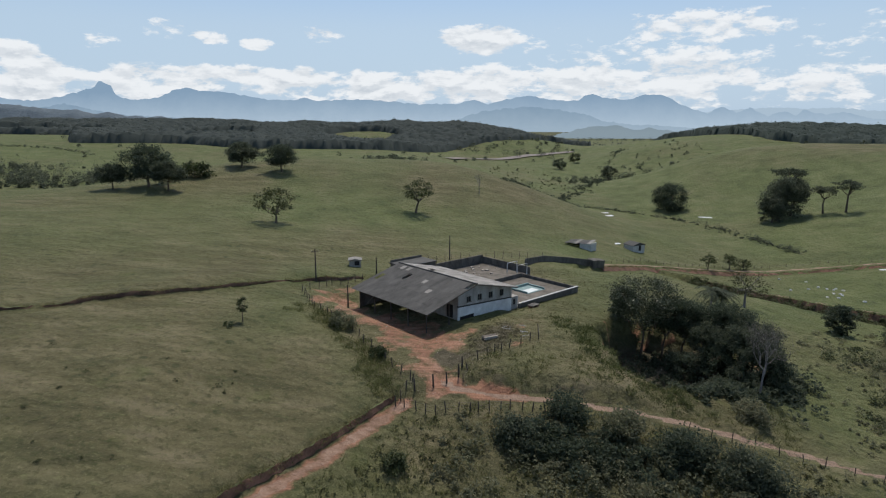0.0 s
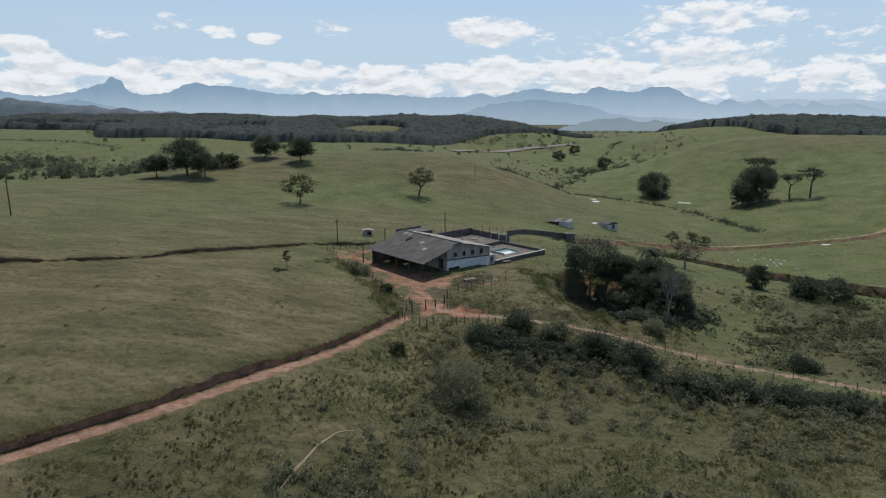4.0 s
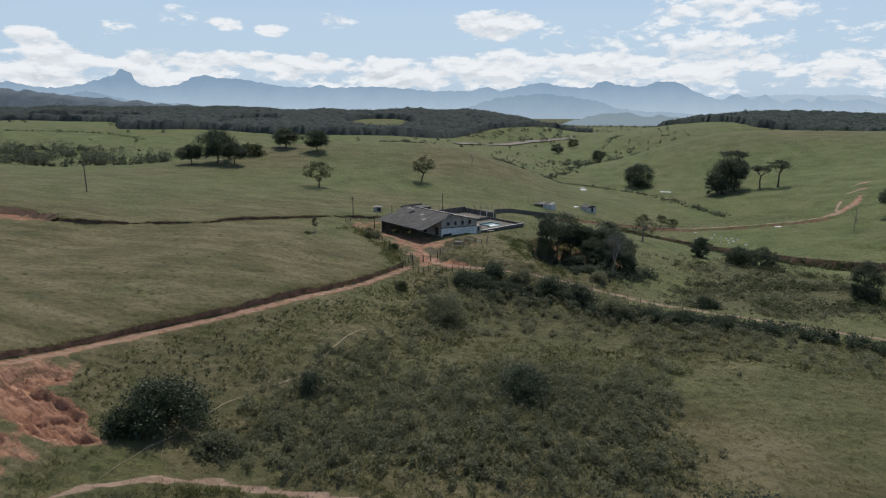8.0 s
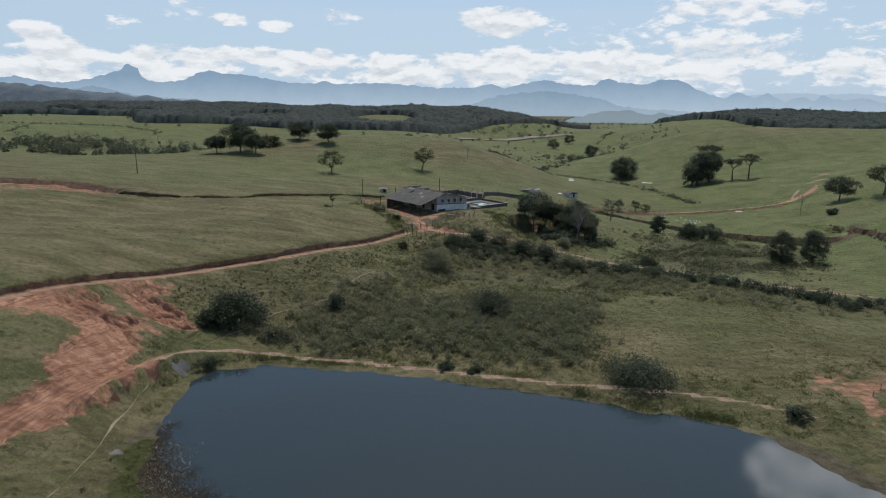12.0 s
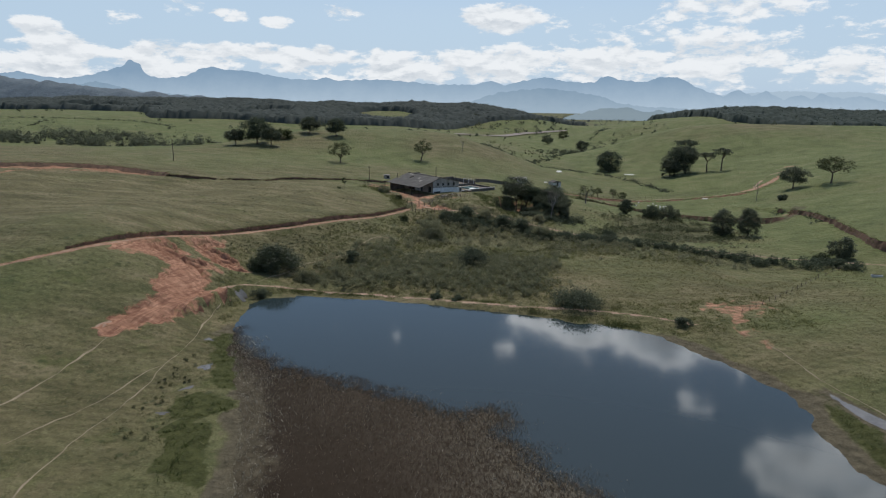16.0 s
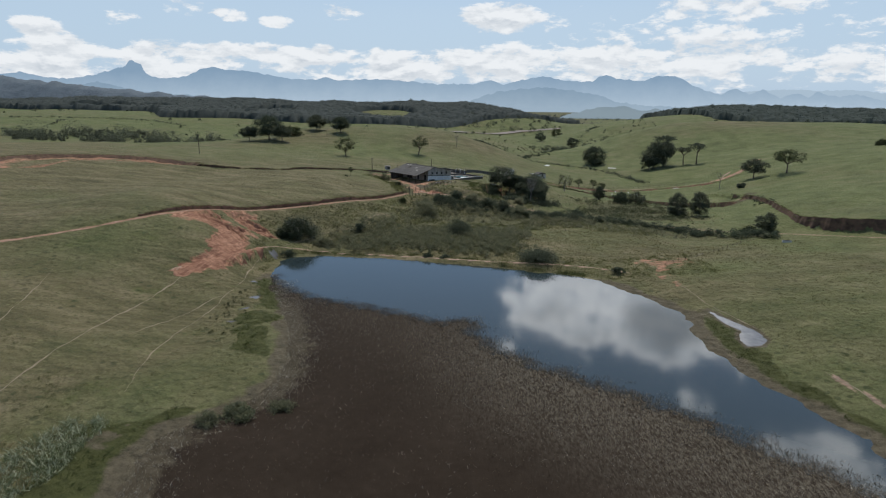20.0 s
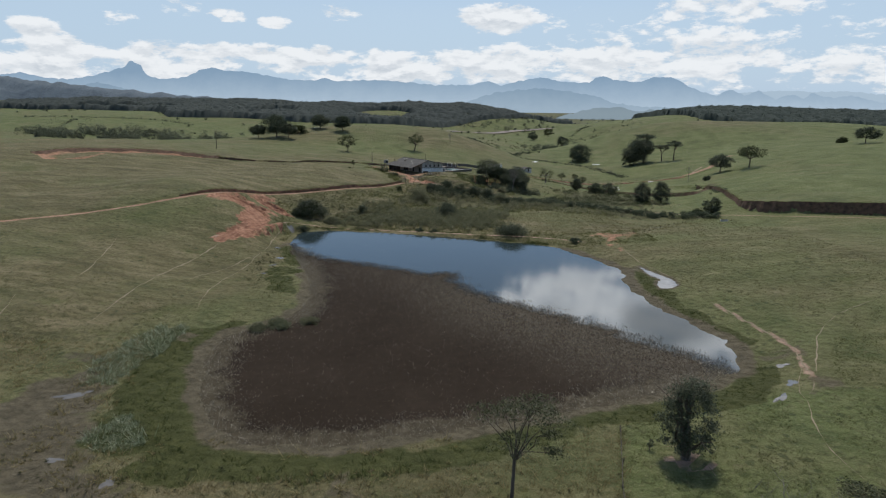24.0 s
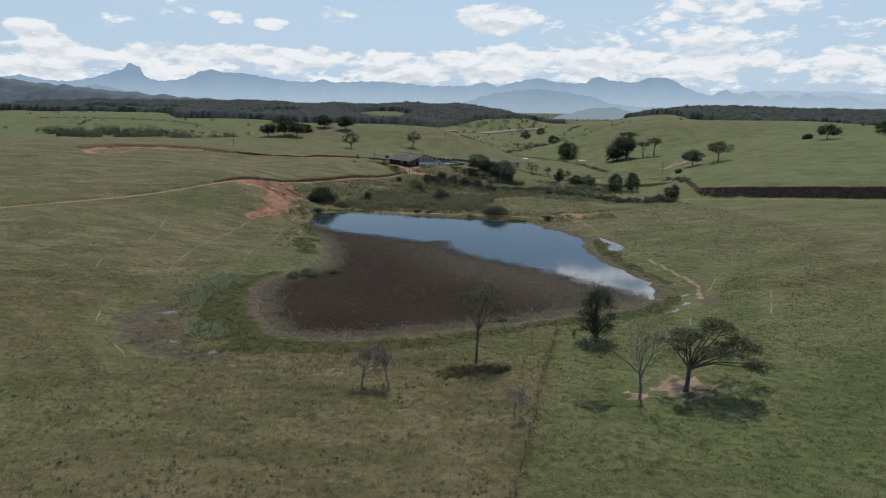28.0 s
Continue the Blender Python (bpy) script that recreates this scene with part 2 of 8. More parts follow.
    vor.inputs["Scale"].default_value, vor.inputs["Randomness"].default_value = 0.85, 1.0
    nt.links.new(nt.nodes.new("ShaderNodeTexCoord").outputs["Object"], vor.inputs["Vector"])
    clump = nmath(nt, "SUBTRACT", 0.7, vor.outputs["Distance"])
    h = nmath(nt, "ADD", nmath(nt, "MULTIPLY", small, 0.7), nmath(nt, "MULTIPLY", tiny, 0.3))
    h = nmath(nt, "ADD", h, nmath(nt, "MULTIPLY", clump, 0.7))
    bump(nt, bsdf, h, 1.0, 0.8)


M_GROUND = material("pasture", ground_build)


def water_build(nt, bsdf):
    bsdf.inputs["Base Color"].default_value = (0.021, 0.033, 0.037, 1)
    bsdf.inputs["Roughness"].default_value = 0.06
    bsdf.inputs["IOR"].default_value = 1.36
    bsdf.inputs["Specular IOR Level"].default_value = 0.5
    h = nmath(nt, "ADD", tex(nt, 0.25, 3, 0.5), nmath(nt, "MULTIPLY", tex(nt, 1.6, 2, 0.5, stretch=(1, 2.0, 1)), 0.15))
    bump(nt, bsdf, h, 0.05, 0.10)


M_WATER = material("still_water", water_build)


def gully_build(nt, bsdf):
    mid, small, tiny = tex(nt, 0.12, 5, 0.6), tex(nt, 0.7, 7, 0.7), tex(nt, 3.5, 4, 0.7)
    rib = tex(nt, 1.0, 4, 0.6, stretch=(0.22, 1.5, 0.6))
    f = nmath(nt, "ADD", nmath(nt, "MULTIPLY", mid, 0.35), nmath(nt, "ADD", nmath(nt, "MULTIPLY", small, 0.35), nmath(nt, "MULTIPLY", rib, 0.30)))
    col = ramp(nt, f, [(0.36, (0.150, 0.076, 0.048)), (0.5, (0.290, 0.155, 0.100)), (0.64, (0.46, 0.275, 0.185))])
    pebble = step(nt, tiny, 0.56, 0.70)
    col = blend(nt, nmath(nt, "MULTIPLY", pebble, 0.3), col, (0.15, 0.085, 0.060))
    # rill shade painted as dark streaks: down the slope above, along the fan below
    geo = nt.nodes.new("ShaderNodeNewGeometry")
    sp = nt.nodes.new("ShaderNodeSeparateXYZ")
    nt.links.new(geo.outputs["Position"], sp.inputs[0])
    above_fan = step(nt, sp.outputs[1], -15.0, -10.0)
    mp = nt.nodes.new("ShaderNodeMapping")
    mp.vector_type = "TEXTURE"
    mp.inputs["Rotation"].default_value = (0, 0, radians(76))
    mp.inputs["Scale"].default_value = (4.5, 0.42, 5.0)
    nt.links.new(nt.nodes.new("ShaderNodeTexCoord").outputs["Object"], mp.inputs[0])
    rill_fan = step(nt, tex(nt, 1.0, 4, 0.6, mp.outputs[0]), 0.47, 0.58)
    mp2 = nt.nodes.new("ShaderNodeMapping")
    mp2.vector_type = "TEXTURE"
    mp2.inputs["Rotation"].default_value = (0, 0, radians(-20))
    mp2.inputs["Scale"].default_value = (4.5, 0.40, 5.0)
    nt.links.new(nt.nodes.new("ShaderNodeTexCoord").outputs["Object"], mp2.inputs[0])
    rill_up = step(nt, tex(nt, 1.0, 4, 0.6, mp2.outputs[0]), 0.44, 0.56)
    rill_shade = nmath(nt, "ADD", nmath(nt, "MULTIPLY", rill_up, above_fan), nmath(nt, "MULTIPLY", rill_fan, nmath(nt, "SUBTRACT", 1.0, above_fan)))
    col = blend(nt, nmath(nt, "MULTIPLY", rill_shade, 0.62), col, (0.135, 0.064, 0.042))
    nt.links.new(col, bsdf.inputs["Base Color"])
    bsdf.inputs["Roughness"].default_value = 0.95
    bsdf.inputs["Specular IOR Level"].default_value = 0.12
    bump(nt, bsdf, nmath(nt, "ADD", small, nmath(nt, "MULTIPLY", rib, 0.8)), 0.8, 0.25)


M_GULLY = material("gullied_red_earth", gully_build)
M_MUD_WATER = simple("shallow_water", (0.10, 0.095, 0.085), (0.16, 0.15, 0.135), 0.6, 0.10, 0.05, 0.01)


def weed_build(nt, bsdf):
    at = nt.nodes.new("ShaderNodeAttribute")
    at.attribute_name = "edge"
    sp = nt.nodes.new("ShaderNodeSeparateColor")
    nt.links.new(at.outputs["Color"], sp.inputs[0])
    dense, shore, stalks = sp.outputs
    big_n, n1, n2 = tex(nt, 0.06, 4, 0.6), tex(nt, 0.8, 6, 0.65), tex(nt, 5.0, 4, 0.6)
    fleck = tex(nt, 1.7, 6, 0.8, stretch=(1.0, 0.45, 1.0))
    col = ramp(nt, nmath(nt, "ADD", nmath(nt, "MULTIPLY", big_n, 0.5), nmath(nt, "MULTIPLY", n1, 0.5)), [(0.32, (0.0195, 0.0140, 0.0095)), (0.52, (0.0275, 0.0205, 0.0145)), (0.72, (0.040, 0.030, 0.022))])
    litter = ramp(nt, n1, [(0.3, (0.038, 0.031, 0.020)), (0.55, (0.066, 0.056, 0.038)), (0.75, (0.125, 0.110, 0.080))])
    sh = step(nt, nmath(nt, "ADD", shore, nmath(nt, "MULTIPLY", nmath(nt, "SUBTRACT", n1, 0.5), 0.8)), 0.35, 0.75)
    col = blend(nt, sh, col, litter)
    # glints on standing stems painted as pale flecks
    stalk_glint = nmath(nt, "MULTIPLY", stalks, step(nt, tex(nt, 2.6, 5, 0.8, stretch=(1.6, 0.5, 1.0)), 0.42, 0.62))
    col = blend(nt, stalk_glint, col, (0.120, 0.108, 0.082))
    nt.links.new(col, bsdf.inputs["Base Color"])
    bsdf.inputs["Roughness"].default_value = 0.8
    bsdf.inputs["Specular IOR Level"].default_value = 0.03
    bump(nt, bsdf, nmath(nt, "ADD", n1, n2), 0.5, 0.06)
    # open water shows between the weed where it thins out
    f = nmath(nt, "ADD", dense, nmath(nt, "MULTIPLY", nmath(nt, "SUBTRACT", fleck, 0.5), 1.0))
    f = nmath(nt, "ADD", f, nmath(nt, "MULTIPLY", nmath(nt, "SUBTRACT", tex(nt, 0.22, 4, 0.6), 0.5), 0.45))
    clear = nt.nodes.new("ShaderNodeBsdfTransparent")
    mx = nt.nodes.new("ShaderNodeMixShader")
    nt.links.new(step(nt, f, 0.26, 0.70), mx.inputs[0])
    nt.links.new(clear.outputs[0], mx.inputs[1])
    nt.links.new(bsdf.outputs[0], mx.inputs[2])
    nt.links.new(mx.outputs[0], nt.nodes["Material Output"].inputs[0])


M_WEED = material("brown_water_weed", weed_build)
M_LEAF_DARK = foliage("dark_leaf", (0.056, 0.072, 0.050), (0.082, 0.102, 0.070), (0.118, 0.138, 0.098), 0.75, 0.5)
M_LEAF_MID = foliage("olive_leaf", (0.038, 0.052, 0.020), (0.066, 0.082, 0.032), (0.115, 0.128, 0.060), 0.65, 0.35)
M_LEAF_FINE = foliage("feathery_leaf", (0.034, 0.044, 0.018), (0.060, 0.072, 0.028), (0.10, 0.105, 0.05), 0.6)
M_LEAF_GREY = foliage("grey_green_leaf", (0.115, 0.126, 0.078), (0.165, 0.174, 0.114), (0.24, 0.245, 0.168), 0.85, 0.55)
# far woods: distance haze is mixed into these greyed, blued leaf tones
M_FOREST = foliage("hazed_woodland_leaf", (0.048, 0.064, 0.065), (0.069, 0.089, 0.086), (0.095, 0.117, 0.110), 0.95, 0.4)
# leaf tones for distant trees, paled to paint in the haze
M_LEAF_FAR = foliage("far_hazed_leaf", (0.058, 0.074, 0.052), (0.078, 0.096, 0.068), (0.108, 0.126, 0.092), 0.8, 0.45)
M_LEAF_GLOSSY = foliage("glossy_dark_leaf", (0.036, 0.050, 0.028), (0.056, 0.074, 0.040), (0.095, 0.110, 0.070), 0.46, 0.3)
M_GRASS_DRY = foliage("straw_grass", (0.13, 0.125, 0.06), (0.20, 0.18, 0.095), (0.30, 0.265, 0.16), 0.95, 0.5)
M_GRASS_OLIVE = foliage("olive_grass", (0.094, 0.092, 0.042), (0.146, 0.138, 0.066), (0.205, 0.19, 0.098), 0.95, 0.45)
M_GRASS_GREEN = foliage("tussock_grass", (0.070, 0.085, 0.032), (0.11, 0.125, 0.050), (0.17, 0.175, 0.085), 0.95, 0.5)
M_REED = foliage("marsh_reed", (0.056, 0.070, 0.021), (0.084, 0.100, 0.032), (0.125, 0.140, 0.055), 0.9, 0.4)
# brown stems; the palest tone paints their glints
M_WEED_LEAF = foliage("brown_weed_glint_leaf", (0.060, 0.048, 0.030), (0.120, 0.100, 0.070), (0.42, 0.39, 0.33), 0.25, 0.25)
# silvery leaf colour, with painted sparkle in the palest tone
M_SILVER = foliage("silvery_marsh_leaf", (0.090, 0.120, 0.064), (0.17, 0.21, 0.12), (0.60, 0.65, 0.52), 0.35, 0.5)
# grey reeds; the palest tone stands for white glints among them
M_REED_GREY = foliage("dead_grey_reed_glint", (0.13, 0.118, 0.096), (0.20, 0.183, 0.152), (0.62, 0.60, 0.55), 0.3, 0.5)
M_DRY_BRUSH = foliage("dry_brush", (0.085, 0.074, 0.048), (0.140, 0.120, 0.080), (0.22, 0.19, 0.13), 0.95, 0.4)
M_REED_DARK = foliage("dark_rank_growth", (0.052, 0.058, 0.028), (0.080, 0.086, 0.042), (0.120, 0.124, 0.066), 0.85, 0.45)
M_BARK = simple("bark", (0.055, 0.042, 0.030), (0.16, 0.13, 0.10), 4.0, 0.9, 0.6, 0.03, stretch=(1, 1, 0.25))
M_BARK_GREY = simple("bare_bark", (0.11, 0.095, 0.085), (0.26, 0.235, 0.215), 4.0, 0.9, 0.6, 0.03, stretch=(1, 1, 0.25))
M_TWIG = simple("twigs", (0.095, 0.082, 0.066), (0.185, 0.168, 0.142), 5.0, 0.9, 0.3)
M_BANK = simple("raw_earth_bank", (0.085, 0.050, 0.032), (0.27, 0.150, 0.100), 0.6, 0.95, 0.8, 0.10)
# darker copy of the bank earth, painting in the shade on these faces
M_BANK_DARK = simple("shade_darkened_earth_bank", (0.050, 0.032, 0.022), (0.16, 0.095, 0.062), 0.9, 0.95, 0.8, 0.10, stretch=(0.8, 0.8, 0.8))
M_TURF = simple("turf_lip", (0.070, 0.082, 0.032), (0.135, 0.140, 0.062), 1.2, 0.95, 0.8, 0.08)
M_ROOF = simple("weathered_fibre_cement", (0.040, 0.039, 0.037), (0.105, 0.101, 0.094), 0.7, 0.85, 0.4, 0.02, stretch=(0.4, 1, 1), per_object=0.15)
M_ROOF_PALE = simple("pale_fibre_cement", (0.13, 0.123, 0.11), (0.33, 0.31, 0.285), 0.8, 0.8, 0.4, 0.02, per_object=0.4)
M_PLASTER = simple("stained_grey_plaster", (0.22, 0.205, 0.185), (0.46, 0.435, 0.40), 0.8, 0.9, 0.3, 0.01, stretch=(1, 1, 0.4))
M_WHITE = simple("white_limewash", (0.50, 0.50, 0.49), (0.74, 0.74, 0.73), 0.7, 0.85, 0.3, 0.01)
M_DARK_BAND = simple("dark_masonry", (0.035, 0.034, 0.032), (0.09, 0.085, 0.08), 1.5, 0.9, 0.3, 0.01)
M_CONCRETE = simple("old_concrete", (0.060, 0.054, 0.047), (0.17, 0.155, 0.135), 0.8, 0.92, 0.4, 0.02, stretch=(1, 1, 0.5))
M_COPING = simple("pale_coping", (0.38, 0.37, 0.35), (0.60, 0.59, 0.57), 1.0, 0.85, 0.2, 0.01)
M_TERRACE = simple("dusty_terrace", (0.085, 0.074, 0.060), (0.20, 0.175, 0.145), 0.6, 0.95, 0.4, 0.03)
M_POOL = simple("turquoise_pool_paint", (0.13, 0.21, 0.205), (0.24, 0.33, 0.31), 0.8, 0.5, 0.1, 0.01)
M_POOL_FLOOR = simple("bleached_pool_floor", (0.50, 0.53, 0.50), (0.72, 0.74, 0.71), 0.6, 0.5, 0.1, 0.01)
M_WOOD = simple("weathered_timber", (0.10, 0.085, 0.07), (0.24, 0.205, 0.17), 3.0, 0.9, 0.5, 0.02, stretch=(1, 1, 0.2))
M_POST = simple("fence_post_wood", (0.035, 0.030, 0.026), (0.11, 0.095, 0.08), 3.0, 0.95, 0.4, 0.02)
# near-black panels painted for the unlit space behind openings
M_VOID = simple("unlit_opening_panel", (0.010, 0.010, 0.011), (0.022, 0.022, 0.024), 2.0, 0.6, 0.0)
M_SHEET = simple("white_metal_sheet", (0.62, 0.63, 0.64), (0.80, 0.80, 0.80), 1.0, 0.4, 0.1, 0.01)
M_RUBBLE = simple("rubble", (0.25, 0.21, 0.17), (0.46, 0.41, 0.35), 2.0, 0.95, 0.6, 0.03)
M_BRICK = simple("clay_brick", (0.20, 0.10, 0.065), (0.34, 0.19, 0.13), 2.0, 0.9, 0.4, 0.02)
M_WIRE = simple("rusty_wire", (0.09, 0.075, 0.065), (0.16, 0.14, 0.13), 6.0, 0.6, 0.0, metal=0.5)
M_PATH = simple("trodden_earth", (0.18, 0.148, 0.098), (0.295, 0.245, 0.168), 0.9, 0.95, 0.4, 0.03)
M_ASPHALT = simple("grey_gravel_road", (0.17, 0.150, 0.13), (0.27, 0.235, 0.205), 0.5, 0.9, 0.3, 0.05)


# backdrop that glows by itself; haze is painted into its foot and crest colours
def hazed_far_build(nt, bsdf, low_col, high_col):
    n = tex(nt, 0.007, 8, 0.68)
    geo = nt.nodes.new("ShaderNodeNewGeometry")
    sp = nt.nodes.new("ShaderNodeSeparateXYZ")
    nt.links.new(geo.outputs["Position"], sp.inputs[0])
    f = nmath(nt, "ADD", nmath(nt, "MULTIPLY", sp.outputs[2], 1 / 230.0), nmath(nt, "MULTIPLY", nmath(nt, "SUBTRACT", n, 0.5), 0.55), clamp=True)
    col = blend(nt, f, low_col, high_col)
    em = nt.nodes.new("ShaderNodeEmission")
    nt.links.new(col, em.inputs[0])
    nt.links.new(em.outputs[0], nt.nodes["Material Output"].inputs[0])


M_MOUNT = material("haze_blue_mountain", lambda nt, b: hazed_far_build(nt, b, (0.42, 0.53, 0.64), (0.235, 0.345, 0.475)))
M_MOUNT_NEAR = material("haze_blue_foothill", lambda nt, b: hazed_far_build(nt, b, (0.33, 0.43, 0.53), (0.165, 0.265, 0.38)))
# woodland tone blued and paled, so the haze is part of the colour
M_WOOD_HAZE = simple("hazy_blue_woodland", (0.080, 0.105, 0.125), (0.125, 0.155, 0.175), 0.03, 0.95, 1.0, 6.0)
M_HILL_HAZE = material("hazy_low_hill", lambda nt, b: hazed_far_build(nt, b, (0.24, 0.31, 0.36), (0.13, 0.20, 0.26)))
M_MOUNT_FAR = material("haze_pale_farthest_range", lambda nt, b: hazed_far_build(nt, b, (0.40, 0.51, 0.62), (0.40, 0.51, 0.62)))

# ---------------------------------------------------------------- mesh helpers


def mesh_of(name, verts, faces, mats, smooth=False, face_mat=None):
    """A mesh from arrays; all faces have the same number of corners."""
    verts, faces = np.asarray(verts, np.float32), np.asarray(faces, np.int32)
    me = bpy.data.meshes.new(name)
    n, k = faces.shape
    me.vertices.add(len(verts))
    me.vertices.foreach_set("co", verts.ravel())
    me.loops.add(n * k)
    me.loops.foreach_set("vertex_index", faces.ravel())
    me.polygons.add(n)
    me.polygons.foreach_set("loop_start", np.arange(0, n * k, k, dtype=np.int32))
    me.polygons.foreach_set("loop_total", np.full(n, k, np.int32))
    if smooth:
        me.polygons.foreach_set("use_smooth", np.ones(n, bool))
    if face_mat is not None:
        me.polygons.foreach_set("material_index", np.asarray(face_mat, np.int32))
    for m in mats:
        me.materials.append(m)
    me.update(calc_edges=True)
    return me


def part(name, bm, mat, parent, label=""):
    """A bmesh as one mesh object under a thing or a part."""
    me = bpy.data.meshes.new(name)
    bm.to_mesh(me)
    bm.free()
    me.materials.append(mat)
    ob = new(name, me)
    ob.parent = parent
    if label:
        tagged(ob, label)
    return ob


def part_np(name, verts, faces, mat, parent, label="", smooth=False):
    ob = new(name, mesh_of(name, verts, faces, [mat], smooth))
    ob.parent = parent
    if label:
        tagged(ob, label)
    return ob


def box(bm, x0, x1, y0, y1, z0, z1, bevel=0.0):
    vs = [bm.verts.new(p) for p in ((x0, y0, z0), (x1, y0, z0), (x1, y1, z0), (x0, y1, z0), (x0, y0, z1), (x1, y0, z1), (x1, y1, z1), (x0, y1, z1))]
    fs = [bm.faces.new([vs[i] for i in f]) for f in ((0, 3, 2, 1), (4, 5, 6, 7), (0, 1, 5, 4), (1, 2, 6, 5), (2, 3, 7, 6), (3, 0, 4, 7))]
    if bevel:
        bmesh.ops.bevel(bm, geom=list({e for f in fs for e in f.edges}), offset=bevel, segments=1, affect="EDGES")
    return bm


def boxed(*a, bevel=0.0):
    return box(bmesh.new(), *a, bevel=bevel)


def tube(points, radii, sides=6):
    """Rings along a bent line, as arrays of verts and quads."""
    points = [Vector(p) for p in points]
    vs, fs = [], []
    for i, p in enumerate(points):
        d = (points[min(i + 1, len(points) - 1)] - points[max(i - 1, 0)]).normalized()
        a = d.orthogonal().normalized() if abs(d.z) < 0.95 else Vector((1, 0, 0))
        a = (a - d * a.dot(d)).normalized()
        b = d.cross(a)
        for k in range(sides):
            q = 2 * math.pi * k / sides
            vs.append(p + (a * math.cos(q) + b * math.sin(q)) * radii[i])
    for i in range(len(points) - 1):
        for k in range(sides):
            a0, a1 = i * sides + k, i * sides + (k + 1) % sides
            fs.append((a0, a1, a1 + sides, a0 + sides))
    return vs, fs


def tubes(list_of):
    vs, fs = [], []
    for v, f in list_of:
        o = len(vs)
        vs += v
        fs += [tuple(i + o for i in q) for q in f]
    return vs, fs


def leaves(centres, size, rng, tall=1.0, up=0.3):
    """One small bent leaf clump (two triangles as a quad) at each centre."""
    n = len(centres)
    nrm = rng.normal(size=(n, 3))
    nrm[:, 2] = np.abs(nrm[:, 2]) + up
    nrm /= np.linalg.norm(nrm, axis=1)[:, None]
    t = np.cross(nrm, rng.normal(size=(n, 3)))
    t /= np.linalg.norm(t, axis=1)[:, None] + 1e-9
    b = np.cross(nrm, t)
    s = (size * rng.uniform(0.6, 1.4, n))[:, None]
    c = np.asarray(centres)
    bend = nrm * s * 0.25
    v = np.stack([c - t * s * tall - bend, c - b * s * 0.6, c + t * s * tall - bend, c + b * s * 0.6], 1).reshape(-1, 3)
    return v, np.arange(4 * n).reshape(n, 4)


def blades(base, height, width, rng, lean=0.8):
    """Upright blades of grass or reed, one triangle each."""
    n = len(base)
    q = rng.uniform(0, 2 * np.pi, n)
    h, w = (height * rng.uniform(0.55, 1.3, n))[:, None], (width * rng.uniform(0.6, 1.4, n))[:, None]
    side = np.stack([np.cos(q), np.sin(q), 0 * q], 1)
    out = rng.normal(size=(n, 3)) * lean
    out[:, 2] = 1
    b = np.asarray(base)
    v = np.stack([b - side * w, b + side * w, b + out * h], 1).reshape(-1, 3)
    return v, np.arange(3 * n).reshape(n, 3)


# ---------------------------------------------------------------- the lie of the land
WATER = 1.6
HILLS_FAR_A = [
    (-510, 598, 290, 13), (-429, 598, 211, 9.9), (-347, 598, 196, 0.6), (-265, 598, 169, -1.3), (-183, 598, 189, 5), (-101, 598, 174, 6.7),
    (-24, 598, 169, -0.1), (-301, 478, 202, 3.1), (-191, 478, 169, -0.3), (-81, 478, 189, 4.7), (-981, 998, 420, 37.5), (-710, 998, 326, 9.7),
    (-574, 998, 272, 1.3), (-474, 998, 283, 12.3), (-348, 998, 264, 15), (-230, 998, 290, 6.5), (-130, 998, 261, 2.5), (-40, 998, 228, 12.4),
    (60, 998, 194, 29.5), (152, 998, 185, -5.9), (-555, 778, 265, -2.6), (-343, 778, 255, -3.6),
]
HILLS_FAR_B = [
    (-130, 778, 219, 10.5), (-3, 778, 153, 14.7), (-1474, 1498, 420, 32), (-1066, 1498, 420, 10.4), (-712, 1498, 420, 18.8), (-345, 1498, 420, 21.1),
    (-59, 1498, 420, 11), (226, 1498, 420, 32.1), (-2148, 2398, 420, 8.8), (-1274, 2398, 420, 12.6), (-401, 2398, 420, 16.8), (473, 2398, 420, 19.3),
    (1348, 2398, 420, 25.9), (32, 758, 152, -9.6), (75, 848, 125, 21), (121, 848, 171, -8.3), (161, 848, 180, -12.7), (4, 698, 174, -8.4),
    (111, 558, 133, 11.2), (268, 1098, 310, -27.2), (548, 1898, 420, 7.6), (98, 468, 134, -3.2),
]
HILLS_FAR_C = [
    (163, 638, 114, -6.6), (134, 418, 113, -11.1), (160, 418, 96, 13), (198, 418, 80, 14.6), (236, 418, 91, -0.5), (263, 418, 122, 8.5),
    (300, 418, 120, 12.4), (370, 418, 144, 12.9), (199, 518, 120, -2), (246, 518, 121, -5.7), (294, 518, 120, -5), (341, 518, 125, -5.7),
    (437, 518, 203, -0.2), (176, 648, 112, -7.3), (206, 648, 80, 6.9), (241, 648, 80, 8.8), (270, 648, 112, 9.2), (305, 648, 155, 13.1),
    (302, 858, 218, 18.3), (364, 858, 244, 8.6), (442, 858, 204, 10.9), (520, 858, 261, -4.3),
]
HILLS_FAR_D = [
    (612, 858, 298, 7.7), (755, 858, 420, 28.6), (492, 1298, 420, 12.4), (728, 1298, 420, 1.3), (964, 1298, 420, 27.7), (-150, 290, 231, -17.7),
    (-20, 330, 192, 17.6), (100, 330, 156, -11.3), (230, 320, 144, -6.6), (0, 200, 197, 5.4), (-150, 150, 190, 10.3), (150, 150, 225, -13.5),
    (300, 100, 277, 24.5), (0, 0, 240, -9.6), (-150, 0, 216, 8.8), (150, -50, 255, -4.6), (0, -200, 379, 3.5), (-300, 100, 290, 7.7),
    (-300, -100, 379, 2.6), (300, -100, 379, 5.7),
]
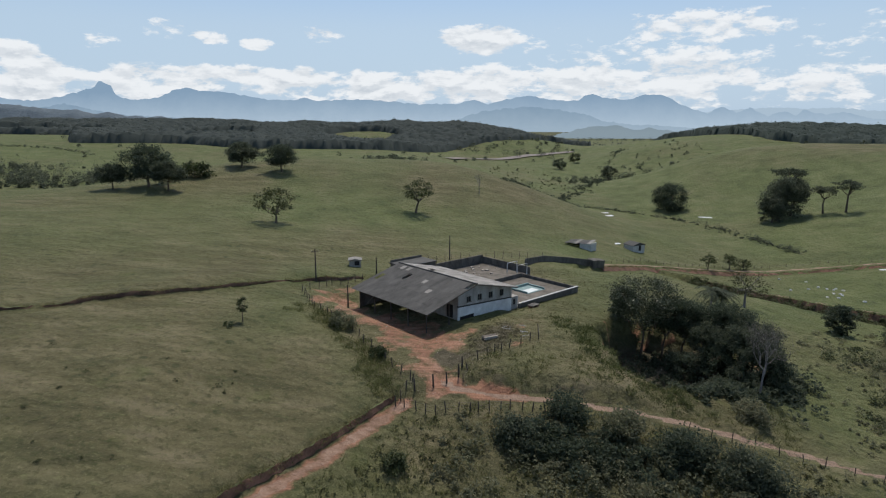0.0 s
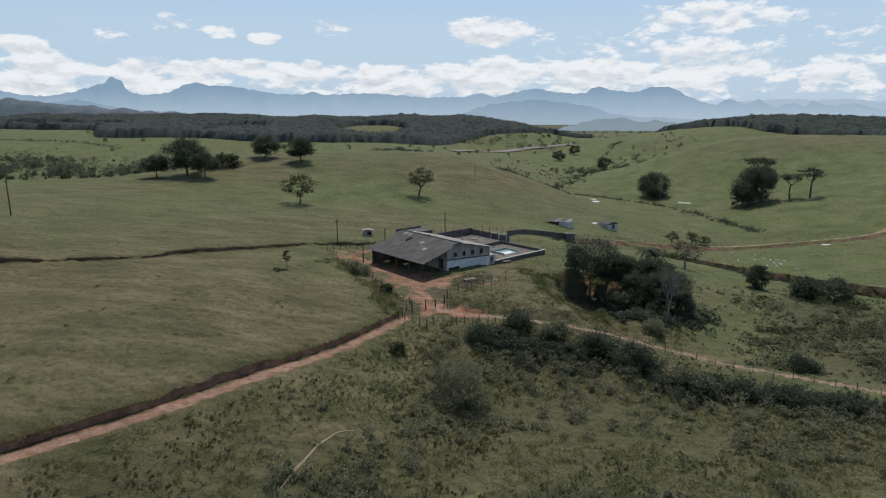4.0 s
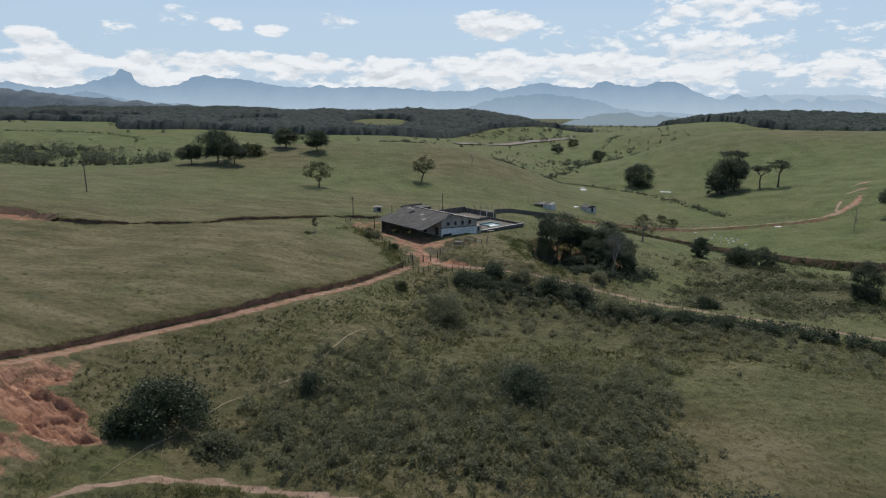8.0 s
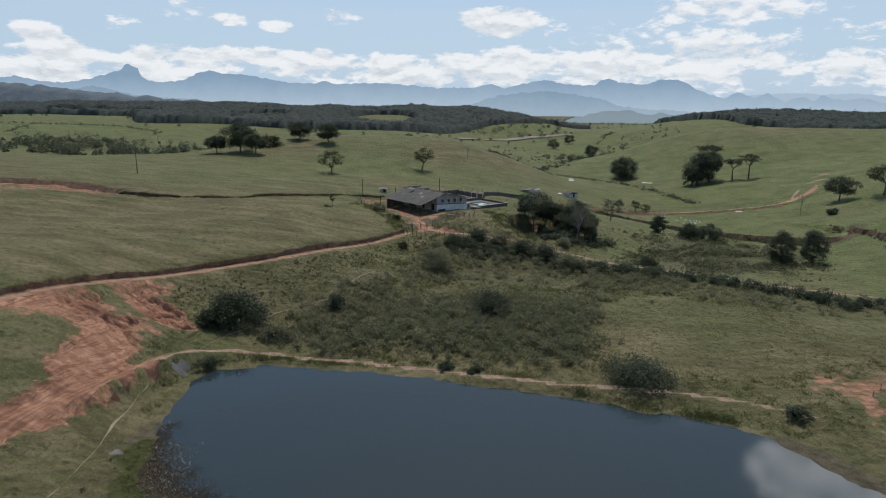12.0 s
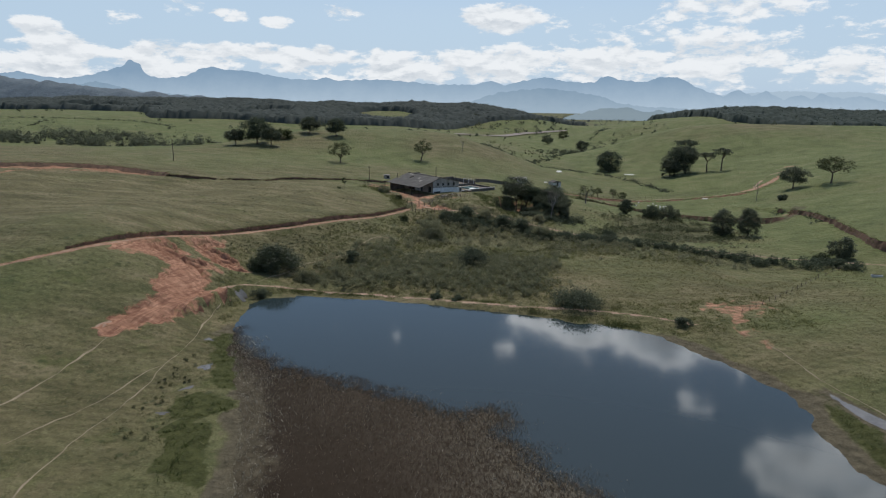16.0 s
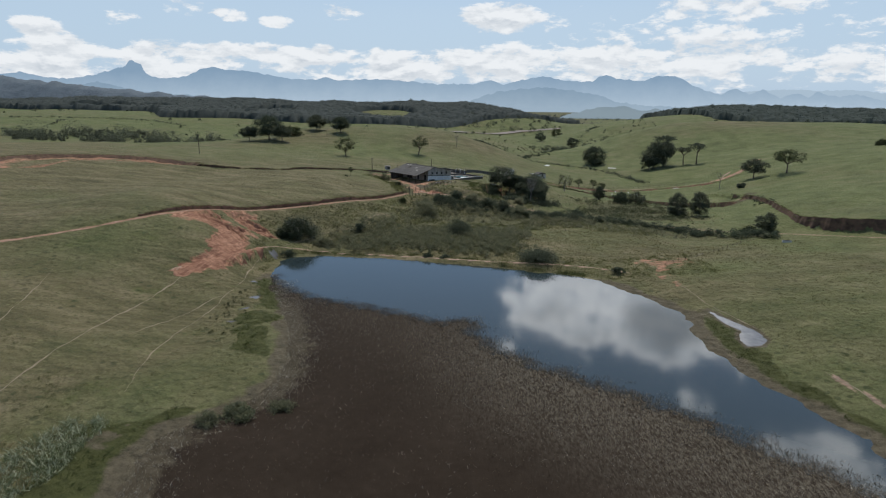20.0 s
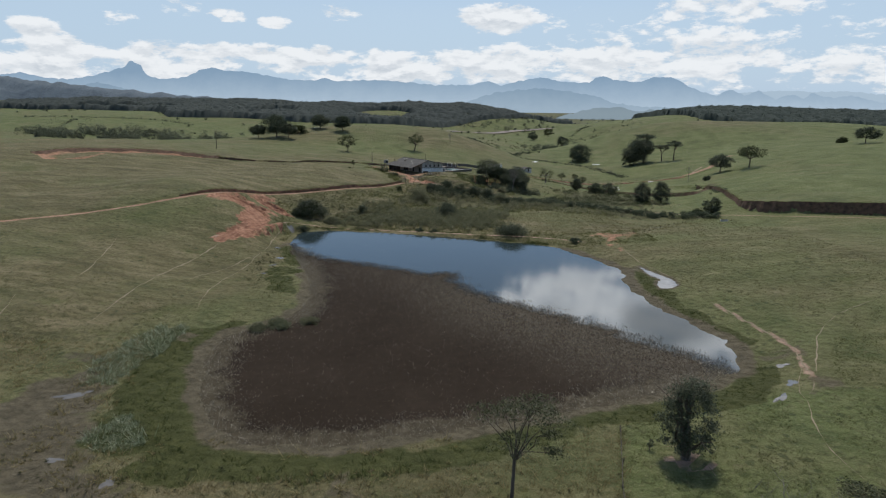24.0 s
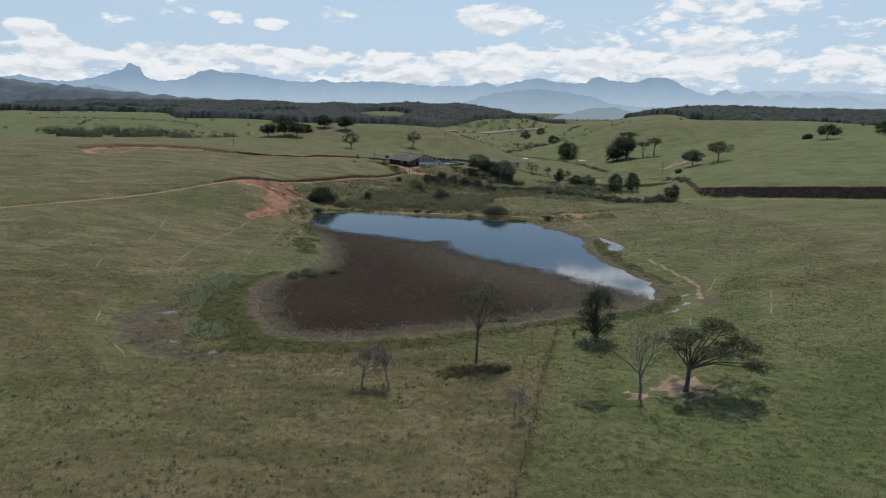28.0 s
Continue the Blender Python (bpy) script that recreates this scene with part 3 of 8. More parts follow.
HILLS_BEHIND = [
    (60, -210, 76, 2), (0, -200, 63.7, 1), (-60, -200, 75, -0.3), (120, -180, 83.9, 2.5), (20, -175, 40, -1.1), (60, -165, 49.8, -2.3),
    (-30, -160, 51.5, 0.8), (-120, -160, 90.1, 3.7), (-70, -150, 55.9, 0.1), (10, -150, 46.2, -1), (25, -146, 36.8, 1.1), (45, -138, 38.6, -0.4),
    (65, -130, 44.2, 0.2), (100, -130, 66.4, 1), (-43, -123, 56.2, -3.9), (-210, -120, 123.1, -0.9), (-90, -110, 61, -4.5), (150, -110, 88.4, -0.5),
    (0, -110, 54.8, -2), (30, -100, 51.5, -0.9), (80, -95, 50.4, -2), (-59, -80, 54.8, 4.5), (-130, -80, 67.3, -2),
]
HILLS_POND = [
    (120, -70, 59, 2), (85, -60, 44.2, -0.3), (200, -60, 100, 4.1), (-180, -60, 83.9, -0.4), (-20, -60, 53, -1.8), (20, -60, 50, 0.7),
    (40, -60, 51.5, -1.3), (-100, -50, 62.5, 2), (-43, -42, 36.5, -5), (60, -35, 40, -0.1), (-70, -35, 41.9, -2.6), (95, -30, 44.2, 3.9),
    (10, -30, 51, -3), (130, -20, 63.4, -2.5), (240, -20, 79.1, -3.8), (-53, -18, 32.5, 9.8), (35, -15, 40, 2.9), (67, -15, 40, -2.2),
    (-27.5, -14, 32.3, -1.3), (-100, 0, 57.6, -1), (300, 0, 125, 4.3), (-180, 0, 75, -2.2), (-29.5, 1, 26, -8.2),
]
HILLS_BROOK = [
    (-20, 10, 31.2, 2.3), (15.5, 11, 40.6, -1.9), (-38, 19.3, 40, 2), (-70, 20, 45.1, 1.3), (200, 20, 70.7, 0.6), (150, 22, 58.1, 2.2),
    (0, 25, 31.2, -0.2), (111, 27, 63.4, -4.8), (-140, 30, 62.5, 3.9), (35, 35, 38.7, 0.2), (-110, 40, 46.9, -1.1), (-15, 45, 32.6, -0.1),
    (-60, 45, 42.3, -0.6), (4.5, 46, 26.8, -3.5), (58, 47.7, 45.1, 3.6), (22, 50, 26, -1.6), (-200, 50, 79.1, 2.3), (150, 60, 62.5, 9.2),
    (220, 60, 87.5, -1.4), (-83, 66, 46.9, -1.9), (-1, 67, 27.1, -0.4), (20, 70, 26.5, 2.8), (103, 71, 60.3, -6.1),
]
HILLS_YARD = [
    (-95, 72, 45.4, 2.2), (45, 75, 31.9, -8.2), (-27.5, 77.5, 35.6, 3.5), (32, 78, 26, 3), (60, 85, 43.3, 2.6), (2, 88, 29.2, 0.4),
    (25, 92, 28, 0.9), (-8, 98, 33.7, -3.1), (-45, 100, 46.3, -1), (210, 100, 74.4, -0.6), (300, 100, 112.5, -5.7), (-180, 100, 80, -0.7),
    (24, 107, 36.3, 2), (-100, 108, 69.5, 1.5), (140, 109, 68.6, -4.4), (15, 112, 33.7, -0.7), (-18, 120, 42.4, 0.7), (37, 145, 65.3, 6.1),
    (177, 149.5, 66.3, 9.1), (230, 150, 76.5, 2.4), (-220, 150, 87.5, 2.1), (-150, 150, 81.6, -1.2), (-44.5, 158, 69.8, 2.7),
]
HILLS_MEADOW = [
    (171.5, 168, 76.5, -6.3), (164, 187, 94.6, -9), (-9, 189, 79.6, -4.5), (64, 190, 91.3, -11), (-88, 193, 53.2, -0.2), (272, 198, 130, 12.2),
    (-210, 205, 101.7, -1.3), (-152, 207, 72.5, 4.2), (-116, 212, 49.3, -1.4), (-60, 225, 53.2, -4.1), (-84, 235, 49.3, 9), (38.5, 247, 75.5, 4.7),
    (-300, 250, 130, 4.8), (15.7, 255, 69, 16.5), (-68, 260, 60.1, 4.1), (176, 262, 97.6, 5.8), (-20, 262, 68.1, 4), (76, 278, 68, -11.4),
    (-150, 290, 106.4, -6.2), (330, 300, 130, -7.6), (117, 309, 87.8, 6.7), (20, 310, 78.1, -4.4), (230, 320, 109.6, 0.5),
]
HILLS_NORTH = [
    (-100, 330, 96.2, 3.6), (-40, 330, 88.6, 0.2), (60, 330, 75.9, 0.6), (180, 340, 87.8, -12.9), (-221, 348, 130, 0.1), (-300, 350, 130, -0.1),
    (190, 398, 85, 12.6), (100, 400, 100.8, -11.2), (140, 400, 90.1, 4), (345, 415, 120.7, 6.5), (255, 418, 102.7, -4.6), (300, 418, 109.5, 0.6),
    (-20, 420, 115.2, 4.1), (-100, 430, 130, -8.2), (60, 450, 106.8, 11.4), (131, 480, 100.6, -21.8), (200, 490, 113.3, 1.5), (250, 500, 102.7, 8.6),
    (310, 505, 120.7, -8.2),
]


def ease(a, b, v):
    t = np.clip((v - a) / (b - a), 0, 1)
    return t * t * (3 - 2 * t)


def land(x, y):
    z = -24 * ease(260, 1150, y)
    for cx, cy, r, h in HILLS_FAR_A + HILLS_FAR_B + HILLS_FAR_C + HILLS_FAR_D + HILLS_BEHIND + HILLS_POND + HILLS_BROOK + HILLS_YARD + HILLS_MEADOW + HILLS_NORTH:
        z = z + h * np.exp(-((x - cx) ** 2 + (y - cy) ** 2) / r**2)
    return z


def waves(x, y, size, seed, octaves=4):
    """A smooth uneven field of about -1 to 1, from turned and bent sine waves."""
    rng = np.random.default_rng(seed)
    out, amp = 0 * x, 1.0
    for o in range(octaves):
        for _ in range(3):
            q, p, r = rng.uniform(0, 2 * np.pi, 3)
            k = 2 * np.pi / (size * 0.55**o * rng.uniform(0.8, 1.25))
            out = out + amp / 3 * np.sin(k * (x * np.cos(q) + y * np.sin(q)) + p + 1.3 * np.sin(0.6 * k * (x * np.sin(q) - y * np.cos(q)) + r))
        amp *= 0.55
    return out


def from_line(x, y, line):
    """Distance to a bent line, how far along the nearest point is (x, y), and the side (left positive)."""
    best, px, py, side = np.full(x.shape, 1e9), 0 * x, 0 * y, 0 * x
    for (ax, ay), (bx, by) in zip(line[:-1], line[1:]):
        dx_, dy_ = bx - ax, by - ay
        t = np.clip(((x - ax) * dx_ + (y - ay) * dy_) / max(dx_ * dx_ + dy_ * dy_, 1e-9), 0, 1)
        qx, qy = ax + t * dx_, ay + t * dy_
        d = np.hypot(x - qx, y - qy)
        m = d < best
        best, px, py = np.where(m, d, best), np.where(m, qx, px), np.where(m, qy, py)
        side = np.where(m, np.sign(dx_ * (y - ay) - dy_ * (x - ax)), side)
    return best, px, py, side


def from_area(x, y, ring):
    """Signed distance to a closed outline: negative inside."""
    d = from_line(x, y, ring + ring[:1])[0]
    inside = np.zeros(x.shape, bool)
    for (ax, ay), (bx, by) in zip(ring, ring[1:] + ring[:1]):
        cross = (ay > y) != (by > y)
        with np.errstate(divide="ignore", invalid="ignore"):
            inside ^= cross & (x < (bx - ax) * (y - ay) / (by - ay if by != ay else 1e-9) + ax)
    return np.where(inside, -d, d)


def smooth_line(pts, rounds=2):
    """Cut the corners of a bent line."""
    for _ in range(rounds):
        out = [pts[0]]
        for a, b in zip(pts[:-1], pts[1:]):
            out += [(0.75 * a[0] + 0.25 * b[0], 0.75 * a[1] + 0.25 * b[1]), (0.25 * a[0] + 0.75 * b[0], 0.25 * a[1] + 0.75 * b[1])]
        pts = out + [pts[-1]]
    return pts


POND = smooth_line([(-28, -22), (-29, -15), (-21, -12.0), (-8, -12.9), (2, -14.4), (21, -18.6), (32, -23.5), (44, -26.5), (50, -34), (57, -48), (58.5, -54), (56, -63), (58, -76), (61, -86), (64.5, -95), (64, -103), (57.5, -111), (40, -118), (19, -126.5), (2, -131.2), (-8, -130), (-16, -117), (-20, -101), (-17, -95), (-10.5, -89), (-9.5, -80), (-12, -67), (-18, -52), (-26, -36), (-28, -22)], 2)
WEED = [(-26, -28), (-20.5, -38), (-11.5, -45), (-3, -48.5), (6.5, -53.2), (12.3, -57), (16.5, -55.3), (20, -57.5), (19.3, -62.5), (23.8, -70), (29.8, -76), (39, -83), (46.5, -89), (53, -97), (59, -102), (61.5, -108), (56, -114.5), (40, -120), (19, -128.5), (2, -133.5), (-9, -132.5), (-18, -118), (-22, -101), (-18, -94), (-11.5, -88), (-11, -80), (-13.5, -66), (-20, -52), (-28, -36)]
ROAD_WEST = smooth_line([(-4.5, 63), (-9, 56), (-14, 47.5), (-20, 38.5), (-28, 28), (-36, 20.5), (-42, 13), (-48, 2), (-54, -16), (-60, -25), (-67, -31), (-76, -36.5), (-88, -43), (-98, -52), (-112, -66), (-135, -85), (-180, -110)])
TRACK_DAM = smooth_line([(-44, -42), (-41, -37), (-37.6, -32), (-34.6, -26), (-33.2, -18), (-29.8, -11), (-22, -7), (-15, -8.5), (-7, -9.6), (1, -12.2), (14, -15.4), (23, -17.7), (32, -18.5), (40, -20), (48, -22.3), (54, -26)])
TRACK_HEDGE = smooth_line([(0, 67.5), (4, 66), (12, 65.5), (20, 64.5), (29, 63.5), (41, 60.5), (57, 54), (70, 44), (84, 38), (95, 32), (108, 24), (118, 12), (128, 0), (146, -17), (170, -30), (210, -45)])
ROAD_EAST = smooth_line([(37, 147), (58, 167), (83, 182), (110, 190), (128, 192), (146, 187), (158, 184), (172, 194), (178, 199.5), (190.3, 214.7), (207, 238.8), (214.8, 246.4)])
ROAD_BRANCH = smooth_line([(163.9, 189.7), (173, 203), (181.3, 212.9), (190, 226), (198.1, 237.4)])
TRACK_UPPER = smooth_line([(70, 158), (79, 153), (93, 147), (108, 133), (121, 114), (127, 105), (134, 100), (140, 108)])
CUT_WEST = smooth_line([(-84, 69), (-79, 67.5), (-70, 71), (-58, 77), (-46, 85), (-36, 94), (-29, 101), (-22, 107), (-15, 112)], 1)
BANK_EAST = smooth_line([(137, 112), (139, 100), (134, 78), (127, 50), (121, 26), (124, 12), (133, 2), (148, -12), (168, -24), (215, -40)], 1)
PIT = [(22.5, 84), (24.5, 89), (28, 93), (32, 95.5), (37, 95), (42, 96), (46, 95), (50, 91), (51, 85), (47, 79), (41, 75.5), (34, 73), (28, 71.5), (24.5, 74), (23.5, 79)]
ERODED = [(-54.5, -18), (-54.2, -11.2), (-52.9, -8.1), (-49.6, -6.7), (-46, -8.8), (-43.2, -10.3), (-40, -9.2), (-36.5, -8.5), (-38, -10.6), (-39.2, -11), (-37.4, -14.6), (-36.7, -20.5), (-34.4, -16.5), (-32.5, -14), (-33.0, -21.8), (-33.8, -25), (-34.7, -28.4), (-35.8, -33.9), (-37.1, -37.6), (-39.1, -39.9), (-42, -44), (-43.5, -42), (-42, -35.8), (-40.9, -31.8), (-40.4, -28.5), (-42.4, -27.7), (-42.7, -24.5), (-42.2, -21.4), (-43.7, -17.3), (-46.8, -16), (-49.3, -18.5), (-53, -19.7)]
ERODED_UPPER = [(-50, -3.6), (-46.9, -0.1), (-45.2, 3.1), (-42.2, 6.2), (-41.1, 3.4), (-42.1, 0.3), (-38.6, 0), (-34.1, -3.9), (-33.2, -5.2), (-37.8, -7.7), (-40.4, -7.5), (-43.1, -5.6), (-47.4, -2.6)]
YARD = [(-25, 97), (-18, 107), (-13, 108), (-14, 99), (4, 84), (13, 88), (13, 80), (6, 75), (4, 69), (1, 64), (-5, 64), (-6, 71), (-12, 81), (-19, 89)]
QUARRY_TOP = [(-146, 40), (-143, 52), (-138.6, 62), (-133.7, 67), (-123, 70.6), (-117, 74.7), (-101.5, 77), (-90, 74.5), (-84, 69)]
QUARRY = QUARRY_TOP + [(-92, 67), (-102, 65), (-114, 60), (-123, 51), (-124, 38), (-134, 30)]
PATHS = [
    [(-41.3, -37.2), (-40.8, -44), (-42, -50), (-42.4, -54.7), (-43.1, -59.1), (-43.9, -66), (-43.6, -76), (-43.3, -84.6), (-42.5, -98.9)],
    [(-32.2, -21.7), (-32.1, -29.4), (-30.7, -37.2), (-30.2, -43.3), (-30.8, -48.2), (-30, -54.7), (-30.6, -60.7), (-31.2, -70), (-30.5, -80), (-28, -90)],
    [(68.3, -79), (68.9, -82.5), (70.7, -91.2), (72.2, -97.9), (72.2, -103.1), (70.1, -108.6), (68.5, -114.3)],
    [(70.1, -108.6), (64.7, -117.2), (64, -121), (61, -128.3), (59.6, -133.5), (59.8, -138.7)],
    [(64, -121), (68, -115.5), (73.8, -105.5), (78.2, -97.6), (85.7, -90), (97, -84)],
    [(-60, -90.5), (-56, -102)],
    [(-64, -49), (-59, -66), (-56, -79)],
    [(-30.8, -9.4), (-29.1, -5.7), (-27.5, -1.7), (-26.1, 0.9), (-24.6, 4.7), (-22.3, 8.1), (-18.1, 11.7), (-14.6, 14.6), (-13.1, 19.9), (-11.6, 23.8), (-10.4, 27.8), (-8.8, 29.4), (-5.5, 30.2)],
    [(-27.5, -1.7), (-26.4, -4.7), (-24.8, -6.6)],
    [(84, -109), (78.5, -120), (74.5, -128.5)],
    [(62, -30), (63, -41), (64.6, -53), (67.5, -61.5)],
    [(-30.8, -48.2), (-32.4, -52.8), (-33.3, -58), (-34.9, -62.2), (-36.4, -66.5), (-37.3, -71.2)],
    [(-43, -118.5), (-42.7, -123.3), (-38.9, -131.2)],
    [(-36.2, -133.7), (-27.6, -143), (-24.5, -147.2)],
]
SCRUB = [(-22, -6), (-18, 14), (-6, 30), (0, 62), (12, 62), (24, 57), (42, 52), (60, 40), (74, 30), (102, 20), (106, 15), (88, 17), (62, 21), (48, 26), (36, 18), (29, -14), (0, -7)]
SCRUB_EAST = [(45, 58), (60, 68), (72, 95), (82, 108), (94, 104), (104, 84), (100, 62), (84, 52), (70, 50), (56, 56)]
FIELD_EAST = [(34, 14), (48, 24), (62, 19.5), (88, 15), (102, 13), (96, 2), (72, -8), (50, -16), (34, -12)]
MARSH = [(-18.6, -92.1), (-27.5, -98), (-28.3, -108), (-26, -118), (-24.3, -124), (-23.6, -129), (-24, -133.2), (-18.8, -135), (-14.1, -133), (-15, -138.4), (-9.3, -140.1), (-4.2, -138.5), (5, -138), (14.3, -136.9), (22, -134.5), (25.2, -132.2), (32.3, -127.2), (40.8, -124.2), (48, -123), (54, -121.7), (59, -119.8), (66, -111.2), (66.6, -107.5), (63.4, -107.4), (57.8, -113.6), (48, -116.5), (36.4, -121), (23, -126.8), (17.9, -131), (7.6, -132.6), (-0.1, -132.6), (-6.3, -132.6), (-9.6, -128.6), (-14.2, -119), (-18.2, -108), (-19.2, -99.2)]
MARSH_EAST = [(61.4, -52.5), (63.3, -56.8), (63, -65.2), (63.3, -71.5), (63.2, -79.2), (66, -88), (69, -97), (66.5, -98), (62, -86), (60, -79.6), (58.9, -75.8), (58.3, -70), (59.6, -62.6), (60.4, -55.8)]
SILVERED = [[(-33, -111), (-32.4, -103), (-30.6, -97.6), (-27, -97), (-26.2, -103), (-27.4, -110), (-28.4, -117), (-31, -117.5)], [(-24.2, -130.4), (-21.3, -126), (-16.4, -131.6), (-18.6, -135.2)]]
MARSH_WEST = [[(-29, -33), (-24, -33.5), (-19.5, -43), (-17.3, -52), (-20, -54.5), (-24.5, -45)], [(-23.9, -61.2), (-25.4, -56.1), (-20.8, -55.1), (-17.6, -58.6), (-19.6, -62.5)], [(-21.6, -67.1), (-21.7, -62.6), (-17.4, -62.9), (-16, -67.9), (-13.5, -76), (-17, -75)]]
PUDDLE = [(62.6, -50.6), (64.9, -57), (67, -61), (67, -65.7), (64.6, -68.4), (62.2, -68.6), (62.4, -65), (64.3, -61.7), (62.9, -58.5)]
DIRT_EAST = [(58.9, -13.8), (64.7, -14.3), (70.1, -11.9), (73.7, -15.2), (68.8, -20.7), (64.3, -24.5), (63.2, -30.9), (63.6, -40.1), (62, -37.4), (60.2, -34.6), (61.1, -28.7), (60.3, -23.6), (59.5, -18.2)]


def west_wood(x, y):
    edge = np.interp(x, [-900, -430, -330, -110, 0, 160], [760, 720, 545, 580, 700, 900]) + 16 * np.sin(x / 60) + 9 * np.sin(x / 23)
    gap = (np.hypot((x + 283) / 46, (y - 775) / 78) > 1) & (np.hypot((x + 104) / 50, (y - 778) / 66) > 1) & (np.hypot((x + 520) / 90, (y - 800) / 55) > 1)
    return (x < 0.225 * y + 20 * np.sin(y / 60)) & (x > -0.85 * (y + 120)) & (y > edge) & (np.abs(x) < 1.1 * y) & gap


def east_wood(x, y):
    return (x > 0.24 * y + 105) & (y > np.interp(x, [280, 322, 336, 380, 430, 480, 600], [850, 830, 622, 598, 567, 540, 520]) + 10 * np.sin(x / 23)) & (np.abs(x) < 1.1 * y) & (y < 1900)


# one sheet, with lines close together where the camera passes
gx = np.concatenate([-np.geomspace(4200, 151, 56), np.arange(-150, 185, 1.0), np.geomspace(186, 4200, 60)])
gy = np.concatenate([-np.geomspace(1400, 191, 24), np.arange(-190, 205, 1.0), np.geomspace(206, 4800, 150)])
GX, GY = np.meshgrid(gx, gy)
GZ = land(GX, GY)
near = ease(900, 300, np.hypot(GX, GY - 50))
GZ += waves(GX, GY, 60, 3) * 0.35 * near + waves(GX, GY, 9, 5, 3) * 0.10 * ease(420, 200, np.hypot(GX, GY - 20))
GZ += waves(GX, GY, 420, 8) * 3.0 * ease(500, 1100, GY)
# the far hills fall away to a wide plain; the crests of the eastern hills stand one behind another
GZ += (-28 - GZ) * ease(1080, 1480, GY)
GZ += ease(150, 240, GX) * (-4.6 * np.exp(-(((GY - 415) / 55) ** 2))) - 2.6 * np.exp(-(((GX - 180) / 45) ** 2) - ((GY - 405) / 60) ** 2)
GZ -= 8.5 * np.exp(-(((GX - 262) / 75) ** 2) - ((GY - 675) / 90) ** 2) + 4.0 * np.exp(-(((GX - 380) / 120) ** 2) - ((GY - 470) / 45) ** 2)
GZ -= 4.0 * np.exp(-(((GX - 28) / 45) ** 2) - ((GY - 535) / 65) ** 2)
# wet: mud tone, also used to darken shaded bank faces and the pit
soil, dry, wet, trodden, scrub, marsh = (np.zeros(GX.shape) for _ in range(6))


def crop(line, margin):
    xs, ys = [p[0] for p in line], [p[1] for p in line]
    i0, i1 = np.searchsorted(gx, [min(xs) - margin, max(xs) + margin])
    j0, j1 = np.searchsorted(gy, [min(ys) - margin, max(ys) + margin])
    return slice(j0, j1), slice(i0, i1)


def lay_road(line, half, bank, mask, amount=1.0, sink=0.0):
    """Level the land along a road; the cut above it stays bare earth."""
    s = crop(line, half + 12)
    x, y = GX[s], GY[s]
    d, px, py, _ = from_line(x, y, line)
    d = d + waves(x, y, 7, 21, 2) * 0.35
    level = land(px, py) - sink
    k = ease(half + bank, half, d)
    GZ[s] = GZ[s] * (1 - k) + level * k
    mask[s] = np.maximum(mask[s], ease(half + 0.5, half - 0.5, d) * amount)
    return s, d


# the pond's bowl and its dam
s = crop(POND, 40)
sd = from_area(GX[s], GY[s], POND)
shore = WATER + np.clip((sd + 0.8 * waves(GX[s], GY[s], 8, 33, 4)) * 0.10, -1.3, 1.6)
k = ease(13, 2, sd)
GZ[s] = GZ[s] * (1 - k) + shore * k
wet[s] = np.maximum(wet[s], ease(4.6, 0.6, sd + waves(GX[s], GY[s], 12, 31, 2) * 0.9) * ease(-24, -34, GY[s]))
for ring in (MARSH, MARSH_EAST, *MARSH_WEST):
    s = crop(ring, 8)
    marsh[s] = np.maximum(marsh[s], ease(1.4, -0.8, from_area(GX[s], GY[s], ring) + waves(GX[s], GY[s], 9, 35, 4) * (1.3 if ring in MARSH_WEST else 0.9)))
    if ring in MARSH_WEST:
        wet[s] *= 1 - 0.85 * marsh[s]
for ring in (SCRUB, SCRUB_EAST):
    s = crop(ring, 10)
    scrub[s] = np.maximum(scrub[s], ease(4, -4, from_area(GX[s], GY[s], ring)) * (0.6 if ring is SCRUB else 0.85))
# browner cover painted over the steep slope above the brook, for its shade
SHADED_SLOPE = [(-42, 9), (-31, 25), (-14, 44), (-4, 31), (-12, 13), (-23, 1), (-34, -3)]
s = crop(SHADED_SLOPE, 10)
scrub[s] = np.maximum(scrub[s], ease(4, -4, from_area(GX[s], GY[s], SHADED_SLOPE) + waves(GX[s], GY[s], 9, 58, 3) * 2.5) * 0.5)
# banks and cuts
s = crop(CUT_WEST, 40)
d, px, py, side = from_line(GX[s], GY[s], CUT_WEST)
sg = d * side
GZ[s] += (0.62 + 0.4 * waves(GX[s], GY[s], 17, 49, 3)) * ease(-0.1, 0.75, sg) * ease(16, 3, sg)
s = crop(BANK_EAST, 60)
d, px, py, side = from_line(GX[s], GY[s], BANK_EAST)
sg = d * side + waves(GX[s], GY[s], 14, 44, 2) * 0.3
tall = 1.2 + 2.4 * ease(42, 14, GY[s])
GZ[s] += tall * ease(0.0, 1.9, sg) * ease(45, 6, sg)
# the earth cliff: a hollow dug by rain into the slope, its walls bare
s = crop(PIT, 20)
x, y = GX[s], GY[s]
pd = from_area(x, y, PIT) + waves(x, y, 6, 45, 4) * 1.3
floor_z = np.minimum(GZ[s], 1.4 - 0.06 * (x - 24) + 0.35 * waves(x, y, 4, 46, 3))
k = ease(0.6, -1.7, pd)
GZ[s] = GZ[s] * (1 - k) + floor_z * k
soil[s] = np.maximum(soil[s], ease(1.6, 0.1, np.abs(pd + 0.6) - 1.0) * 0.50 * ease(76, 84, y) * ease(-0.35, 0.25, waves(x, y, 7, 57, 3)))
scrub[s] = np.maximum(scrub[s], ease(0.3, -1.0, pd))
